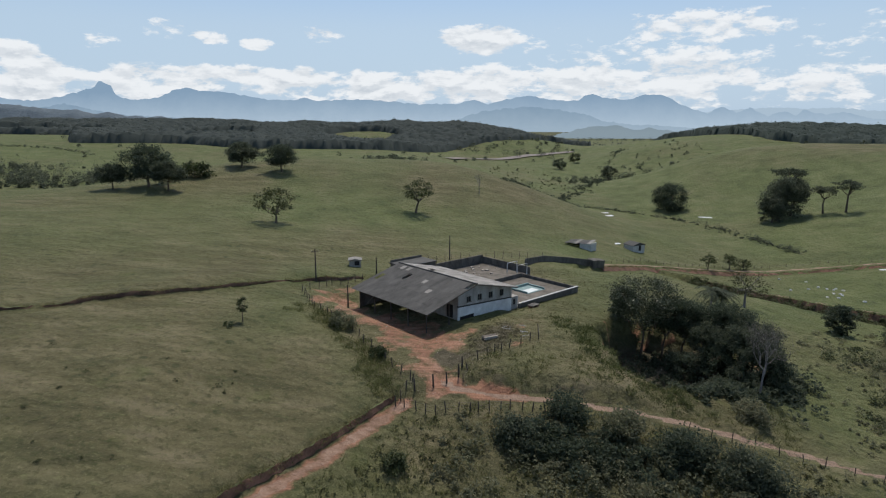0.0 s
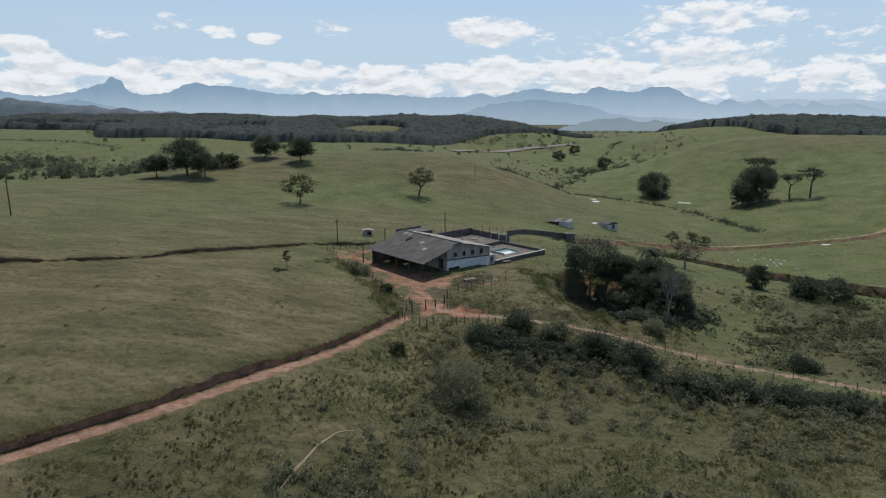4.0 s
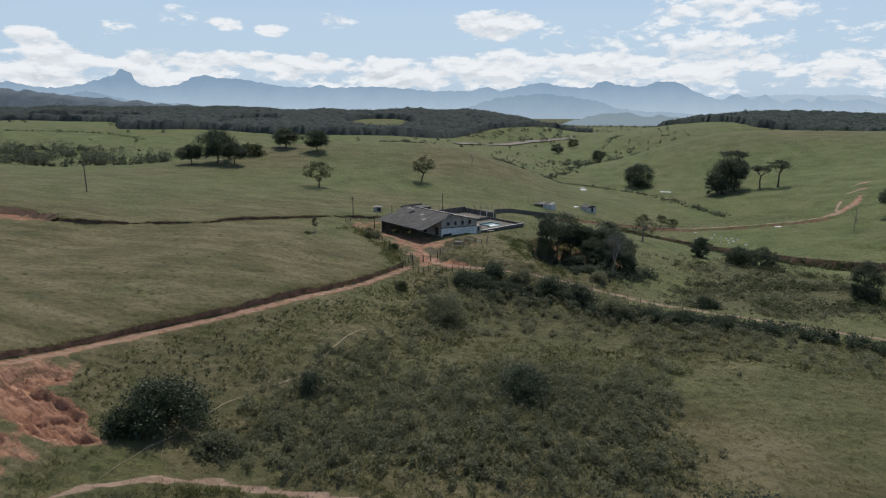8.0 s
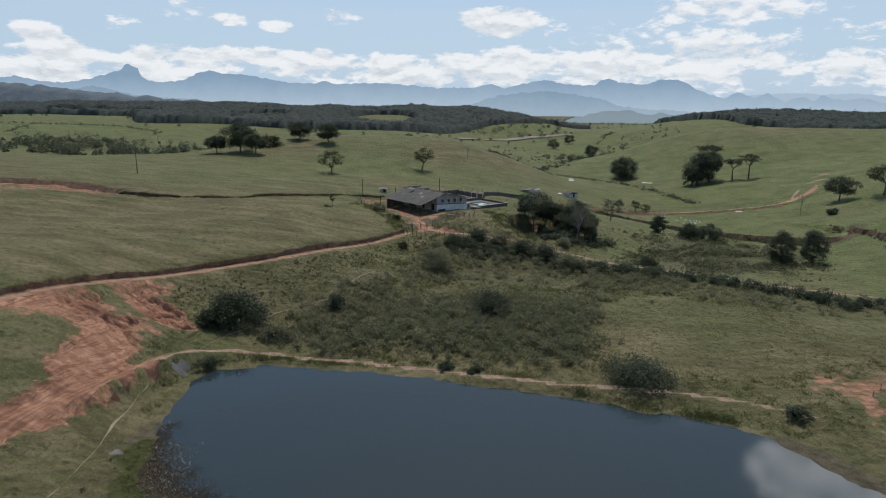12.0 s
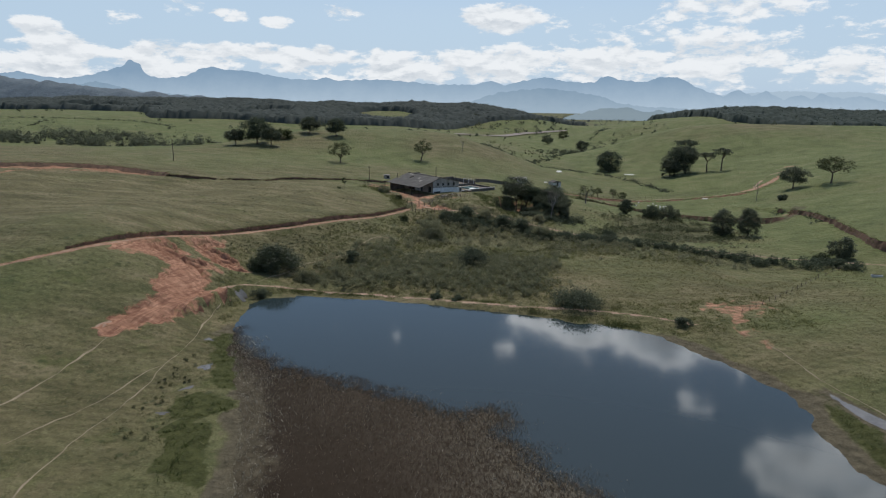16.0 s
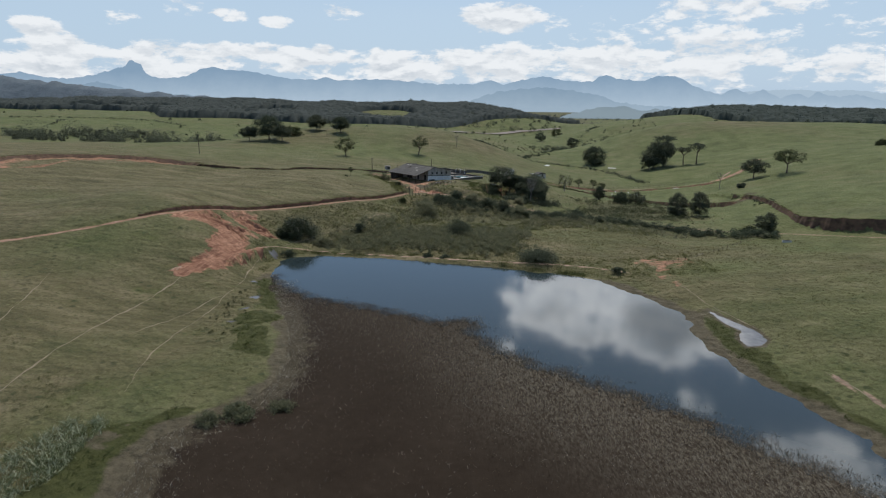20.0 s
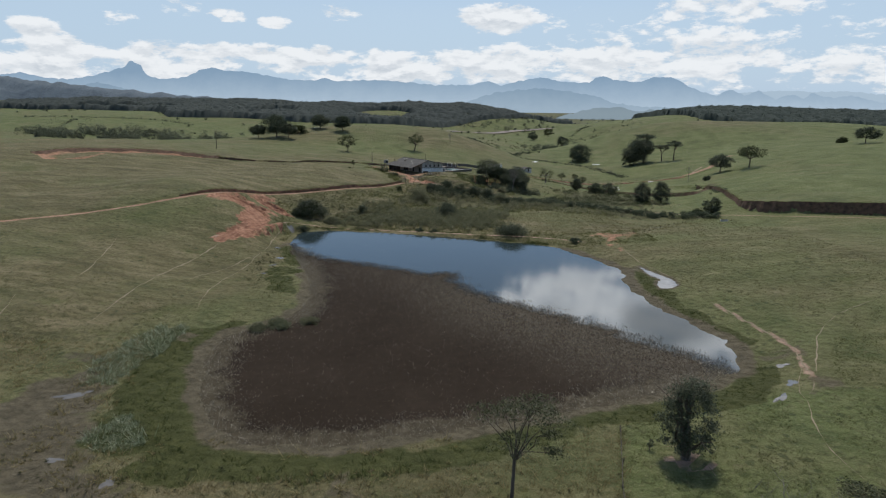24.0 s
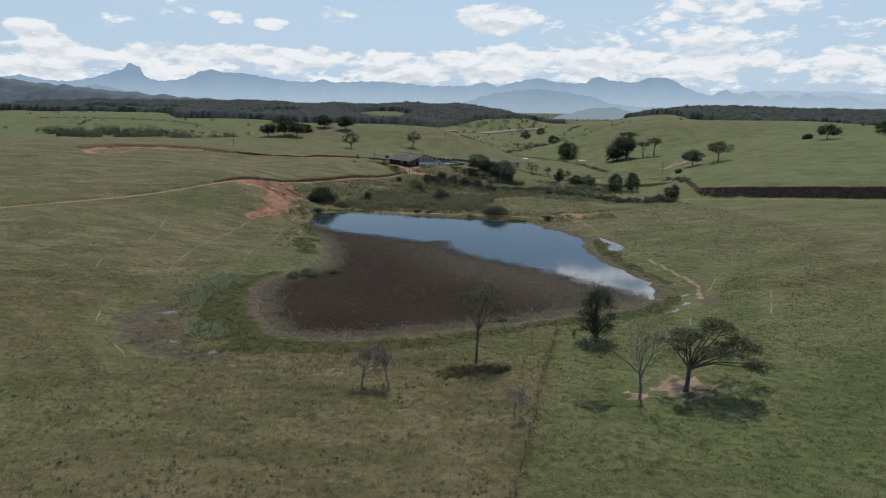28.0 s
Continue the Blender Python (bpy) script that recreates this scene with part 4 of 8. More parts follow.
# pit floor browned dark, painting in the shade of cliff and trees
wet[s] = np.maximum(wet[s], ease(0.0, -1.5, pd) * 0.75)
trodden[s] = np.maximum(trodden[s], ease(3, 0.5, from_line(x, y, [(20, 86), (21.5, 80), (22, 74), (24, 69)])[0] + waves(x, y, 4, 47, 3) * 1.6) * 0.88)
s = crop(QUARRY, 20)
qd = from_area(GX[s], GY[s], QUARRY)
GZ[s] -= (1.15 + 0.4 * waves(GX[s], GY[s], 15, 87, 3)) * ease(1.0, -2.0, qd)
soil[s] = np.maximum(soil[s], ease(2.0, -0.5, qd) * ease(-14, -3, qd) * 0.56)
# the yard is nearly level
s = crop(YARD, 25)
yd = from_area(GX[s], GY[s], YARD)
soil[s] = np.maximum(soil[s], ease(2.0, -3.5, yd + waves(GX[s], GY[s], 6, 51, 4) * 3.0) * 0.56)
s = crop([(1.0, 73.5)], 10)
splash = ease(3.0, 0.8, np.hypot((GX[s] - 1.0) * 0.8, GY[s] - 73.5) + waves(GX[s], GY[s], 4, 53, 3) * 0.7)
wet[s] = np.maximum(wet[s], splash)
soil[s] *= 1 - 0.7 * splash
YARD_BRUSH = [(3.5, 73), (3, 79), (6, 84), (9.6, 86.5), (12, 83), (10, 79), (6.5, 74)]
s = crop(YARD_BRUSH, 8)
rough = ease(1.5, -1.5, from_area(GX[s], GY[s], YARD_BRUSH) + waves(GX[s], GY[s], 4, 55, 3))
soil[s] = soil[s] * (1 - 0.45 * rough)
wet[s] = np.maximum(wet[s], rough * 0.6)
s = crop([(9, 82)], 12)
scrub[s] = np.maximum(scrub[s], ease(6.0, 1.0, np.hypot(GX[s] - 10, GY[s] - 82) + waves(GX[s], GY[s], 4, 54, 3) * 2) * 0.5)
s = crop([(-14, 84), (44, 130)], 12)
x, y = GX[s], GY[s]
uu, vv = (x - 2.31) * 0.7401 + (y - 88.15) * 0.6725, -(x - 2.31) * 0.6725 + (y - 88.15) * 0.7401
k = ease(4, 0, np.maximum(np.abs(uu - 3.0) - 10.5, np.abs(vv - 9.0) - 10.5))
GZ[s] = GZ[s] * (1 - k) + (8.30 + np.where(uu < 0, 0.085 * uu, -0.02 * uu)) * k
k = ease(3, 0, np.maximum(np.abs(uu - 23.5) - 11.4, np.abs(vv - 14.0) - 14.4))
GZ[s] = GZ[s] * (1 - k) + (7.35 - 0.02 * (uu - 13)) * k
# roads, tracks, paths
lay_road(ROAD_WEST, 1.35, 1.2, soil, 0.62, 0.25)
lay_road(ROAD_WEST, 1.4, 0.5, trodden, 0.91, 0.25)
s = crop(ROAD_WEST, 12)
d, px, py, side = from_line(GX[s], GY[s], ROAD_WEST)
sg = -d * side
GZ[s] += (0.34 + 0.16 * waves(GX[s], GY[s], 13, 50, 3)) * ease(1.3, 2.1, sg) * ease(10, 2.8, sg) * ease(-60, -47, GX[s])
s = crop(TRACK_HEDGE[:14], 12)
d, px, py, side = from_line(GX[s], GY[s], TRACK_HEDGE)
sg = d * side
k = ease(2.5, 5, GX[s]) * ease(27, 20, GX[s])
GZ[s] += 1.2 * ease(1.1, 2.0, sg) * ease(11, 3.5, sg) * k
# bank face darkened with the mud tone for its shade
wet[s] = np.maximum(wet[s], ease(0.9, 0.5, np.abs(sg - 1.6)) * 0.5 * k)
lay_road(TRACK_DAM, 0.95, 0.8, soil, 0.4)
lay_road(TRACK_DAM, 1.05, 0.8, trodden, 1.0)
lay_road(TRACK_HEDGE, 1.2, 1.0, trodden, 1.0)
s = crop(TRACK_HEDGE[:9], 3)
soil[s] = np.maximum(soil[s], ease(2.0, 1.0, from_line(GX[s], GY[s], TRACK_HEDGE[:9])[0]) * 0.8)
s = crop(ROAD_EAST, 14)
d, px, py, side = from_line(GX[s], GY[s], ROAD_EAST)
sg = -d * side
GZ[s] -= 0.9 * ease(2.2, 3.6, sg) * ease(13, 5, sg)
lay_road(ROAD_EAST, 1.5, 1.6, soil, 0.8, 0.3)
s = crop(ROAD_EAST, 4)
soil[s] *= np.where(from_line(GX[s], GY[s], ROAD_EAST)[0] < 3, 0.48 + 0.40 * ease(150, 168, GX[s]), 1)
lay_road(ROAD_EAST, 1.0, 1.6, trodden, 1.0, 0.3)
lay_road(ROAD_BRANCH, 1.0, 0.8, trodden, 1.0)
s = crop(TRACK_UPPER, 22)
d, px, py, side = from_line(GX[s], GY[s], TRACK_UPPER)
sg = -d * side + waves(GX[s], GY[s], 9, 48, 3) * 0.5
GZ[s] -= 2.0 * ease(1.0, 2.4, sg) * ease(16, 5, sg) * ease(138, 126, GX[s])
scrub[s] = np.maximum(scrub[s], ease(0.9, 1.6, sg) * ease(6.5, 4.0, sg))
# mud tone paints shade onto the bank's south face
wet[s] = np.maximum(wet[s], ease(0.9, 1.6, sg) * ease(4.5, 3.0, sg) * 0.5)
lay_road(TRACK_UPPER, 0.8, 1.6, trodden, 1.0, 0.0)
for which, line in enumerate(PATHS):
    line = smooth_line(line)
    s = crop(line, 4)
    d = from_line(GX[s], GY[s], line)[0] + waves(GX[s], GY[s], 6, 61, 2) * 0.25
    trodden[s] = np.maximum(trodden[s], np.clip((1.04 if which == 2 else 0.84) - d / 3.4, 0, 1))
GZ_UNCUT = GZ.copy()
s = crop(ERODED, 26)
GULLY_D = lambda x, y: np.maximum(np.minimum(from_area(x, y, ERODED), from_area(x, y, ERODED_UPPER)) + waves(x, y, 5, 72, 5) * 1.0, 1.4 - from_line(x, y, ROAD_WEST)[0])
ed = GULLY_D(GX[s], GY[s])
GZ[s] -= 2.4 * ease(-0.3, -2.0, ed)
soil[s] = np.maximum(soil[s], ease(3.0, -0.4, ed) * 0.55)
s = crop(DIRT_EAST, 8)
soil[s] = np.maximum(soil[s], ease(1.5, -1.5, from_area(GX[s], GY[s], DIRT_EAST) + waves(GX[s], GY[s], 5, 81, 3) * 2.4) * 0.54)
# the puddle lies in a level hollow
s = crop(PUDDLE, 6)
pd = from_area(GX[s], GY[s], PUDDLE)
PUDDLE_Z = float(np.min(np.where(pd < 0, GZ[s], 99))) + 0.25
k = ease(2.5, 0.0, pd)
GZ[s] = GZ[s] * (1 - k) + (PUDDLE_Z + np.clip(pd * 0.2, -0.25, 0.5)) * k
wet[s] = np.maximum(wet[s], ease(1.6, 0.2, pd) * 0.8)
# bare ring under the shade trees of the south field
for cx, cy, r in ((51, -152.5, 6.8), (44.5, -134, 3.0), (45.5, -155, 3.2)):
    s = crop([(cx, cy)], 10)
    wet[s] = np.maximum(wet[s], ease(r, r * 0.5, np.hypot(GX[s] - cx, GY[s] - cy) + waves(GX[s], GY[s], 4, 85, 2)) * 0.5)
    trodden[s] = np.maximum(trodden[s], ease(r, r * 0.55, np.hypot(GX[s] - cx, GY[s] - cy) + waves(GX[s], GY[s], 3, 86, 4) * 3.6) * 0.93)
# scrub-floor tone, darker than the pasture, under the far woods
scrub[:] = np.maximum(scrub, np.where(west_wood(GX, GY) | east_wood(GX, GY), 1.0, 0))
scrub[:] = np.maximum(scrub, ease(1250, 1500, GY) * (0.45 + 0.3 * waves(GX, GY, 380, 88, 3)))
for cx, cy, r in ((-33, -119, 8), (-28, -129, 9), (-36, -110, 5), (-22, -137, 6), (-26, -100, 4), (70, -103, 4), (69, -116, 5), (-15, -142, 4), (8, -140, 4)):
    s = crop([(cx, cy)], r + 5)
    wet[s] = np.maximum(wet[s], ease(r, r * 0.2, np.hypot(GX[s] - cx, GY[s] - cy) + waves(GX[s], GY[s], 5, 89, 3) * 2.6) * 0.62)
MUD = [(-33, -112), (-37.2, -119.2), (-38.7, -125.4), (-34, -134.6), (-23, -144.1), (-18, -145.2), (-13.8, -141), (-21, -136), (-25, -127), (-28, -118), (-31, -111)]
s = crop(MUD, 8)
wet[s] = np.maximum(wet[s], ease(1.5, -1.5, from_area(GX[s], GY[s], MUD) + waves(GX[s], GY[s], 6, 90, 3) * 1.6) * 0.80)
# browned crests, near eastern hill's slope shade painted in too; paler green hills behind
HILL_TONE = 1.0 * np.exp(-(((GX - 250) / 80) ** 2) - ((GY - 395) / 45) ** 2) - 0.8 * np.exp(-(((GX - 260) / 130) ** 2) - ((GY - 650) / 90) ** 2) + 0.25 * np.exp(-(((GX - 20) / 60) ** 2) - ((GY - 240) / 40) ** 2)
# drier pasture in the west and south-west, greener in the valley and east of the fence
dry[:] = 0.45 + 0.25 * ease(60, -60, GX) * ease(220, 120, GY) + 0.16 * ease(80, 20, GX) * ease(100, 40, GY)
dry += HILL_TONE + 0.3 * ease(-12, -30, GX) * ease(72, 40, GY) * ease(-30, 0, GY)
fence_side = (GX - 39) * (-50) - (GY + 127) * (-12)
dry += np.where((GY < -118), 0.28 * ease(-30, 30, fence_side), 0) - np.where(GY < -118, 0.30 * ease(30, -60, fence_side), 0)
dry += 0.32 * ease(28, 40, GX) * ease(112, 85, GX) * ease(-24, -12, GY) * ease(45, 25, GY) + 0.55 * ease(-22, -40, GX) * ease(20, -20, GY) * ease(-150, -120, GY)
dry -= 0.30 * ease(85, 125, GX) * ease(-70, -20, GY) + 0.18 * ease(60, 160, GX) * ease(-200, -60, GY)
dry += 0.22 * ease(70, 20, GX) * ease(85, 60, GY) * ease(-40, -10, GY) + 0.25 * ease(5, -12, GX) * ease(62, 45, GY) * ease(-20, -5, GY)
dry -= 0.22 * ease(110, 180, GY) * ease(30, -40, GX) + 0.20 * ease(260, 420, GY) + 0.10 * ease(55, 90, GX) * ease(20, 60, GY)
dry += 0.15 * ease(25, 0, from_line(GX, GY, [(-60, 215), (-10, 235), (30, 215)])[0] * 0.5)

s = crop(YARD, 25)
dry[s] += 0.8 * ease(5, -3, from_area(GX[s], GY[s], YARD))

NX, NY = len(gx), len(gy)
idx = np.arange(NX * NY).reshape(NY, NX)
quads = np.stack([idx[:-1, :-1], idx[:-1, 1:], idx[1:, 1:], idx[1:, :-1]], -1).reshape(-1, 4)
g_mesh = mesh_of("ground", np.stack([GX, GY, GZ], -1).reshape(-1, 3), quads, [M_GROUND], True)
for nm, chans in (("cover", (soil, dry, wet)), ("wear", (trodden, scrub, marsh))):
    at = g_mesh.attributes.new(nm, "FLOAT_COLOR", "POINT")
    at.data.foreach_set("color", np.stack([*(np.clip(c, 0, 1) for c in chans), np.ones(GX.shape)], -1).astype(np.float32).ravel())
ground = tagged(new("ground", g_mesh), "rolling pasture with red earth roads and trodden paths", "ground", kind="structure")


def zat(x, y):
    """Height of the finished ground."""
    x, y = np.asarray(x, float), np.asarray(y, float)
    i = np.clip(np.searchsorted(gx, x) - 1, 0, NX - 2)
    j = np.clip(np.searchsorted(gy, y) - 1, 0, NY - 2)
    a, b = np.clip((x - gx[i]) / (gx[i + 1] - gx[i]), 0, 1), np.clip((y - gy[j]) / (gy[j + 1] - gy[j]), 0, 1)
    return (GZ[j, i] * (1 - a) + GZ[j, i + 1] * a) * (1 - b) + (GZ[j + 1, i] * (1 - a) + GZ[j + 1, i + 1] * a) * b


def zf(x, y):
    return float(zat(x, y))


def along(line, gap):
    """Points at even steps along a bent line, with the unit normal to its right."""
    pp = np.array(line, float)
    run = np.concatenate([[0], np.cumsum(np.hypot(*np.diff(pp, axis=0).T))])
    q = np.arange(0, run[-1], gap)
    x, y = np.interp(q, run, pp[:, 0]), np.interp(q, run, pp[:, 1])
    tx, ty = np.gradient(x), np.gradient(y)
    n = np.hypot(tx, ty)
    return x, y, ty / n, -tx / n


def bank(line, sign, foot, lip, back, mat, label, seed, least=0.25, ragged=0.3):
    """A cut earth bank: a steep uneven face from its foot to a turf lip, which hangs a little over it."""
    x, y, nx, ny = along(line, 0.45)
    nx, ny = nx * sign, ny * sign
    jig = waves(x, y, 5, seed, 5) * ragged
    at = lambda o: (x + nx * o, y + ny * o)
    z0, z1 = zat(*at(foot)), zat(*at(back))
    up = np.maximum(z1 - z0, 0.02)
    tall = np.clip(up / least - 0.6, 0.0, 1.0)
    rows = []
    for o, h in ((foot, 0.0), (foot + 0.3 * (lip - foot), 0.35), (foot + 0.55 * (lip - foot), 0.62), (foot + 0.8 * (lip - foot), 0.84), (lip, 1.0)):
        w = jig * (0.4 + 0.6 * h) + 0.10 * waves(x + 9 * h, y + 7 * h, 1.3, seed + 1, 3)
        rows.append(np.stack([*at(o + w), z0 - 0.08 + (up * h + 0.10) * tall], 1))
    turf = [np.stack([*at(lip + jig * 1.0 + 0.10 * waves(x + 9, y + 7, 1.3, seed + 1, 3)), z0 + (up + 0.04) * tall], 1)]
    for o, dz_ in ((0.55, 0.02), (1.0, -0.12)):
        q = at(lip + (back - lip) * o + jig * (1 - o))
        turf.append(np.stack([*q, zat(*q) + dz_], 1))
    n = len(x)
    for nm, rr, m, lab in (("bank", rows, mat, label), ("turf", turf, M_TURF, "grass lip along the top of the " + label.split(" cut")[0])):
        f = [(r * n + i, r * n + i + 1, (r + 1) * n + i + 1, (r + 1) * n + i) for r in range(len(rr) - 1) for i in range(n - 1)]
        tagged(new(nm, mesh_of(nm, np.concatenate(rr), f, [m], True)), lab, "bank", kind="structure")
    # rank grass hanging over the lip
    rng = np.random.default_rng(seed)
    k = rng.integers(0, n, n * 9)
    b = turf[0][k] + rng.normal(size=(len(k), 3)) * np.array([0.22, 0.22, 0.02]) + np.stack([nx[k] * 0.15, ny[k] * 0.15, 0 * nx[k] - 0.03], 1)
    g = rng.integers(0, n, n * 5)
    b = np.concatenate([b, rows[2][g] + rng.normal(size=(len(g), 3)) * np.array([0.3, 0.3, 0.1])])
    b = b[waves(b[:, 0], b[:, 1], 6, seed + 2, 3) > -0.25]
    v, f = blades(b, 0.32, 0.05, rng, 0.9)
    tagged(new("grass", mesh_of("grass", v, f, [M_GRASS_OLIVE])), "rank grass along the lip of the bank", "grass", kind="stuff")


bank([q for q in ROAD_WEST if q[0] > -60], 1, 1.3, 1.5, 2.3, M_BANK, "red earth bank cut beside the west road", 211, 0.3, 0.15)
bank(smooth_line(QUARRY_TOP, 1), -1, -1.6, 0.3, 1.2, M_BANK_DARK, "bare brown-red earth face cut into the western hill", 217, ragged=0.6)
bank(CUT_WEST, -1, 0.0, 0.2, 1.0, M_BANK_DARK, "low dark earth bank cut across the pasture", 212)
bank(BANK_EAST, -1, 0.1, 0.75, 2.2, M_BANK_DARK, "tall dark earth bank cut into the east slope", 213, ragged=0.5)
bank([q for q in TRACK_UPPER if q[0] < 138], 1, 2.7, 1.3, 0.7, M_BANK_DARK, "overgrown earth bank cut below the upper track", 214, ragged=0.4)
bank(smooth_line([(-7, 12.5), (-2.7, 14.5), (-0.7, 16.1), (4.6, 19.5), (8, 21.5)]), 1, 0.6, 0.2, -0.9, M_BANK, "small slumped red earth bank cut by the brook", 216, 0.2)
bank([q for q in ROAD_EAST if q[0] < 172], 1, 3.7, 2.4, 1.6, M_BANK, "red earth bank cut below the valley road", 215)

# the gullied slope: ribs of red earth washed out by rain, running down to a fan of silt
ux, uy = np.meshgrid(np.arange(-57, -29, 0.24), np.arange(-47, 9, 0.24))
ud = GULLY_D(ux, uy)


def uncut(x, y):
    i = np.clip(np.searchsorted(gx, x) - 1, 0, NX - 2)
    j = np.clip(np.searchsorted(gy, y) - 1, 0, NY - 2)
    a, b = (x - gx[i]) / (gx[i + 1] - gx[i]), (y - gy[j]) / (gy[j + 1] - gy[j])
    return (GZ_UNCUT[j, i] * (1 - a) + GZ_UNCUT[j, i + 1] * a) * (1 - b) + (GZ_UNCUT[j + 1, i] * (1 - a) + GZ_UNCUT[j + 1, i + 1] * a) * b


upper = ease(-17, -10.5, uy + 0.25 * (ux + 45))
crossw = uy * 0.97 + ux * 0.22 + 0.9 * waves(ux, uy, 9, 71, 3)
rib = np.abs(np.sin(crossw * 1.0)) ** 0.7 * 0.42 + np.abs(np.sin(crossw * 2.3 + 1.0 + waves(ux, uy, 6, 78, 2))) * 0.33 + np.abs(np.sin(crossw * 4.7 + 1.5 * waves(ux, uy, 4, 79, 2))) * 0.25
rib = np.clip(rib + 0.16 * waves(ux, uy, 1.6, 84, 3), 0, 1.1)
deep = ease(0.0, -2.2, ud)
uz = uncut(ux, uy) + 0.02 - ease(0.1, -0.9, ud) * (0.12 + upper * (0.35 + 1.8 * (1 - rib) * (0.4 + 0.6 * deep)))
uz -= (1 - upper) * ease(0.0, -1.0, ud) * ease(0.7, 2.4, from_line(ux, uy, TRACK_DAM)[0]) * (0.16 * np.abs(np.sin(ux * 2.1 + 0.35 * uy + 0.8 * waves(ux, uy, 7, 74, 3))) + 0.14 * np.abs(np.sin(ux * 4.9 + 0.8 * uy + 1.2 * waves(ux, uy, 5, 73, 3))))
uz += 0.05 * waves(ux, uy, 1.4, 75, 3) * ease(0, -0.5, ud) - 0.4 * ease(0.05, 0.7, ud) - 0.8 * ease(0.7, 2.2, ud)
ui = np.arange(ux.size).reshape(ux.shape)
uf = np.stack([ui[:-1, :-1], ui[:-1, 1:], ui[1:, 1:], ui[1:, :-1]], -1)
keep_ = (ud[:-1, :-1] < 2.4)
tagged(new("gullied_earth", mesh_of("gullied_earth", np.stack([ux, uy, uz], -1).reshape(-1, 3), uf[keep_], [M_GULLY], True)), "bare red earth slope cut into ribs by rain", "bare earth", kind="structure")

for which, line in enumerate(PATHS):
    # a narrow trodden path, uneven in width, lying just on the sward
    pp = np.array(smooth_line(line))
    run = np.concatenate([[0], np.cumsum(np.hypot(*np.diff(pp, axis=0).T))])
    at_ = np.arange(0, run[-1], 0.7)
    cx_, cy_ = np.interp(at_, run, pp[:, 0]), np.interp(at_, run, pp[:, 1])
    cx_, cy_ = cx_ + 0.16 * waves(cx_, cy_, 7, 62, 2), cy_ + 0.16 * waves(cx_, cy_, 7, 63, 2)
    nx_, ny_ = -np.gradient(cy_), np.gradient(cx_)
    nl_ = np.hypot(nx_, ny_)
    worn = 0.09 if which in (0, 2, 7, 12) else 0.06
    half_ = np.clip(worn + 0.07 * waves(cx_, cy_, 9, 64, 3), worn - 0.056, 0.3) * np.minimum(1, np.minimum(at_ + 0.5, run[-1] - at_ + 0.5) / 6)
    rows_ = [np.stack([cx_ + nx_ / nl_ * half_ * q, cy_ + ny_ / nl_ * half_ * q, zat(cx_ + nx_ / nl_ * half_ * q, cy_ + ny_ / nl_ * half_ * q) + (0.085 if q == 0 else 0.05) * (1.6 if which == 7 else 1)], 1) for q in (-1, 0, 1)]
    n_ = len(at_)
    quads_ = [(r * n_ + i, r * n_ + i + 1, (r + 1) * n_ + i + 1, (r + 1) * n_ + i) for r in range(2) for i in range(n_ - 1)]
    tagged(new("path", mesh_of("path", np.concatenate(rows_), quads_, [M_PATH], True)), "narrow pale cattle path trodden into the grass", "path", kind="structure")


def sheet(name, ring, z, mat, jag=0.0, seed=0, label="", category="", kind="structure"):
    """A level sheet with an uneven outline."""
    rng = np.random.default_rng(seed)
    pts = []
    for a, b in zip(ring, ring[1:] + ring[:1]):
        n = max(1, int(math.hypot(b[0] - a[0], b[1] - a[1]) / (1.0 if jag else 6.0)))
        for i in range(n):
            pts.append((a[0] + (b[0] - a[0]) * i / n + rng.normal() * jag, a[1] + (b[1] - a[1]) * i / n + rng.normal() * jag, z))
    bm = bmesh.new()
    f = bm.faces.new([bm.verts.new(p) for p in pts])
    if f.normal.z < 0 or f.calc_area() < 0:
        f.normal_flip()
    f.normal_update()
    if f.normal.z < 0:
        f.normal_flip()
    bmesh.ops.triangulate(bm, faces=[f])
    me = bpy.data.meshes.new(name)
    bm.to_mesh(me)
    bm.free()
    me.materials.append(mat)
    return tagged(new(name, me), label, category, kind=kind)


def grown(ring, by):
    cx, cy = sum(p[0] for p in ring) / len(ring), sum(p[1] for p in ring) / len(ring)
    return [(x + (x - cx) / math.hypot(x - cx, y - cy) * by, y + (y - cy) / math.hypot(x - cx, y - cy) * by) for x, y in ring]


sheet("water", grown(POND[:-1], 2.5), WATER, M_WATER, 0, 1, "still dark farm pond mirroring the clouds", "pond")
# the weed: a level mat that thins out towards the open water and turns to pale litter along the shore
qx, qy = np.meshgrid(np.arange(-32, 70, 0.8), np.arange(-136, -24, 0.8))
q_pond, q_weed = from_area(qx, qy, POND[:-1]), from_area(qx, qy, WEED)
to_open = from_line(qx, qy, WEED[:16])[0] * np.where(q_weed < 0, -1, 1)
frays = waves(qx, qy, 7, 76, 4) * 0.9
q_dense = np.clip(0.5 - (to_open + 2.2 + frays) / 11.0, 0, 1)
q_shore = np.clip(1.0 + (q_pond + 0.8 * waves(qx, qy, 9, 77, 3)) / 6.0, 0, 1) * ease(-38, -60, qy + 0.25 * qx)
qi = np.arange(qx.size).reshape(qx.shape)
qf = np.stack([qi[:-1, :-1], qi[:-1, 1:], qi[1:, 1:], qi[1:, :-1]], -1)
qk = (to_open[:-1, :-1] < 7.5) & (q_pond[:-1, :-1] < 2.2)
w_mesh = mesh_of("water_weed", np.stack([qx, qy, np.full(qx.shape, WATER + 0.03)], -1).reshape(-1, 3), qf[qk], [M_WEED])
at = w_mesh.attributes.new("edge", "FLOAT_COLOR", "POINT")
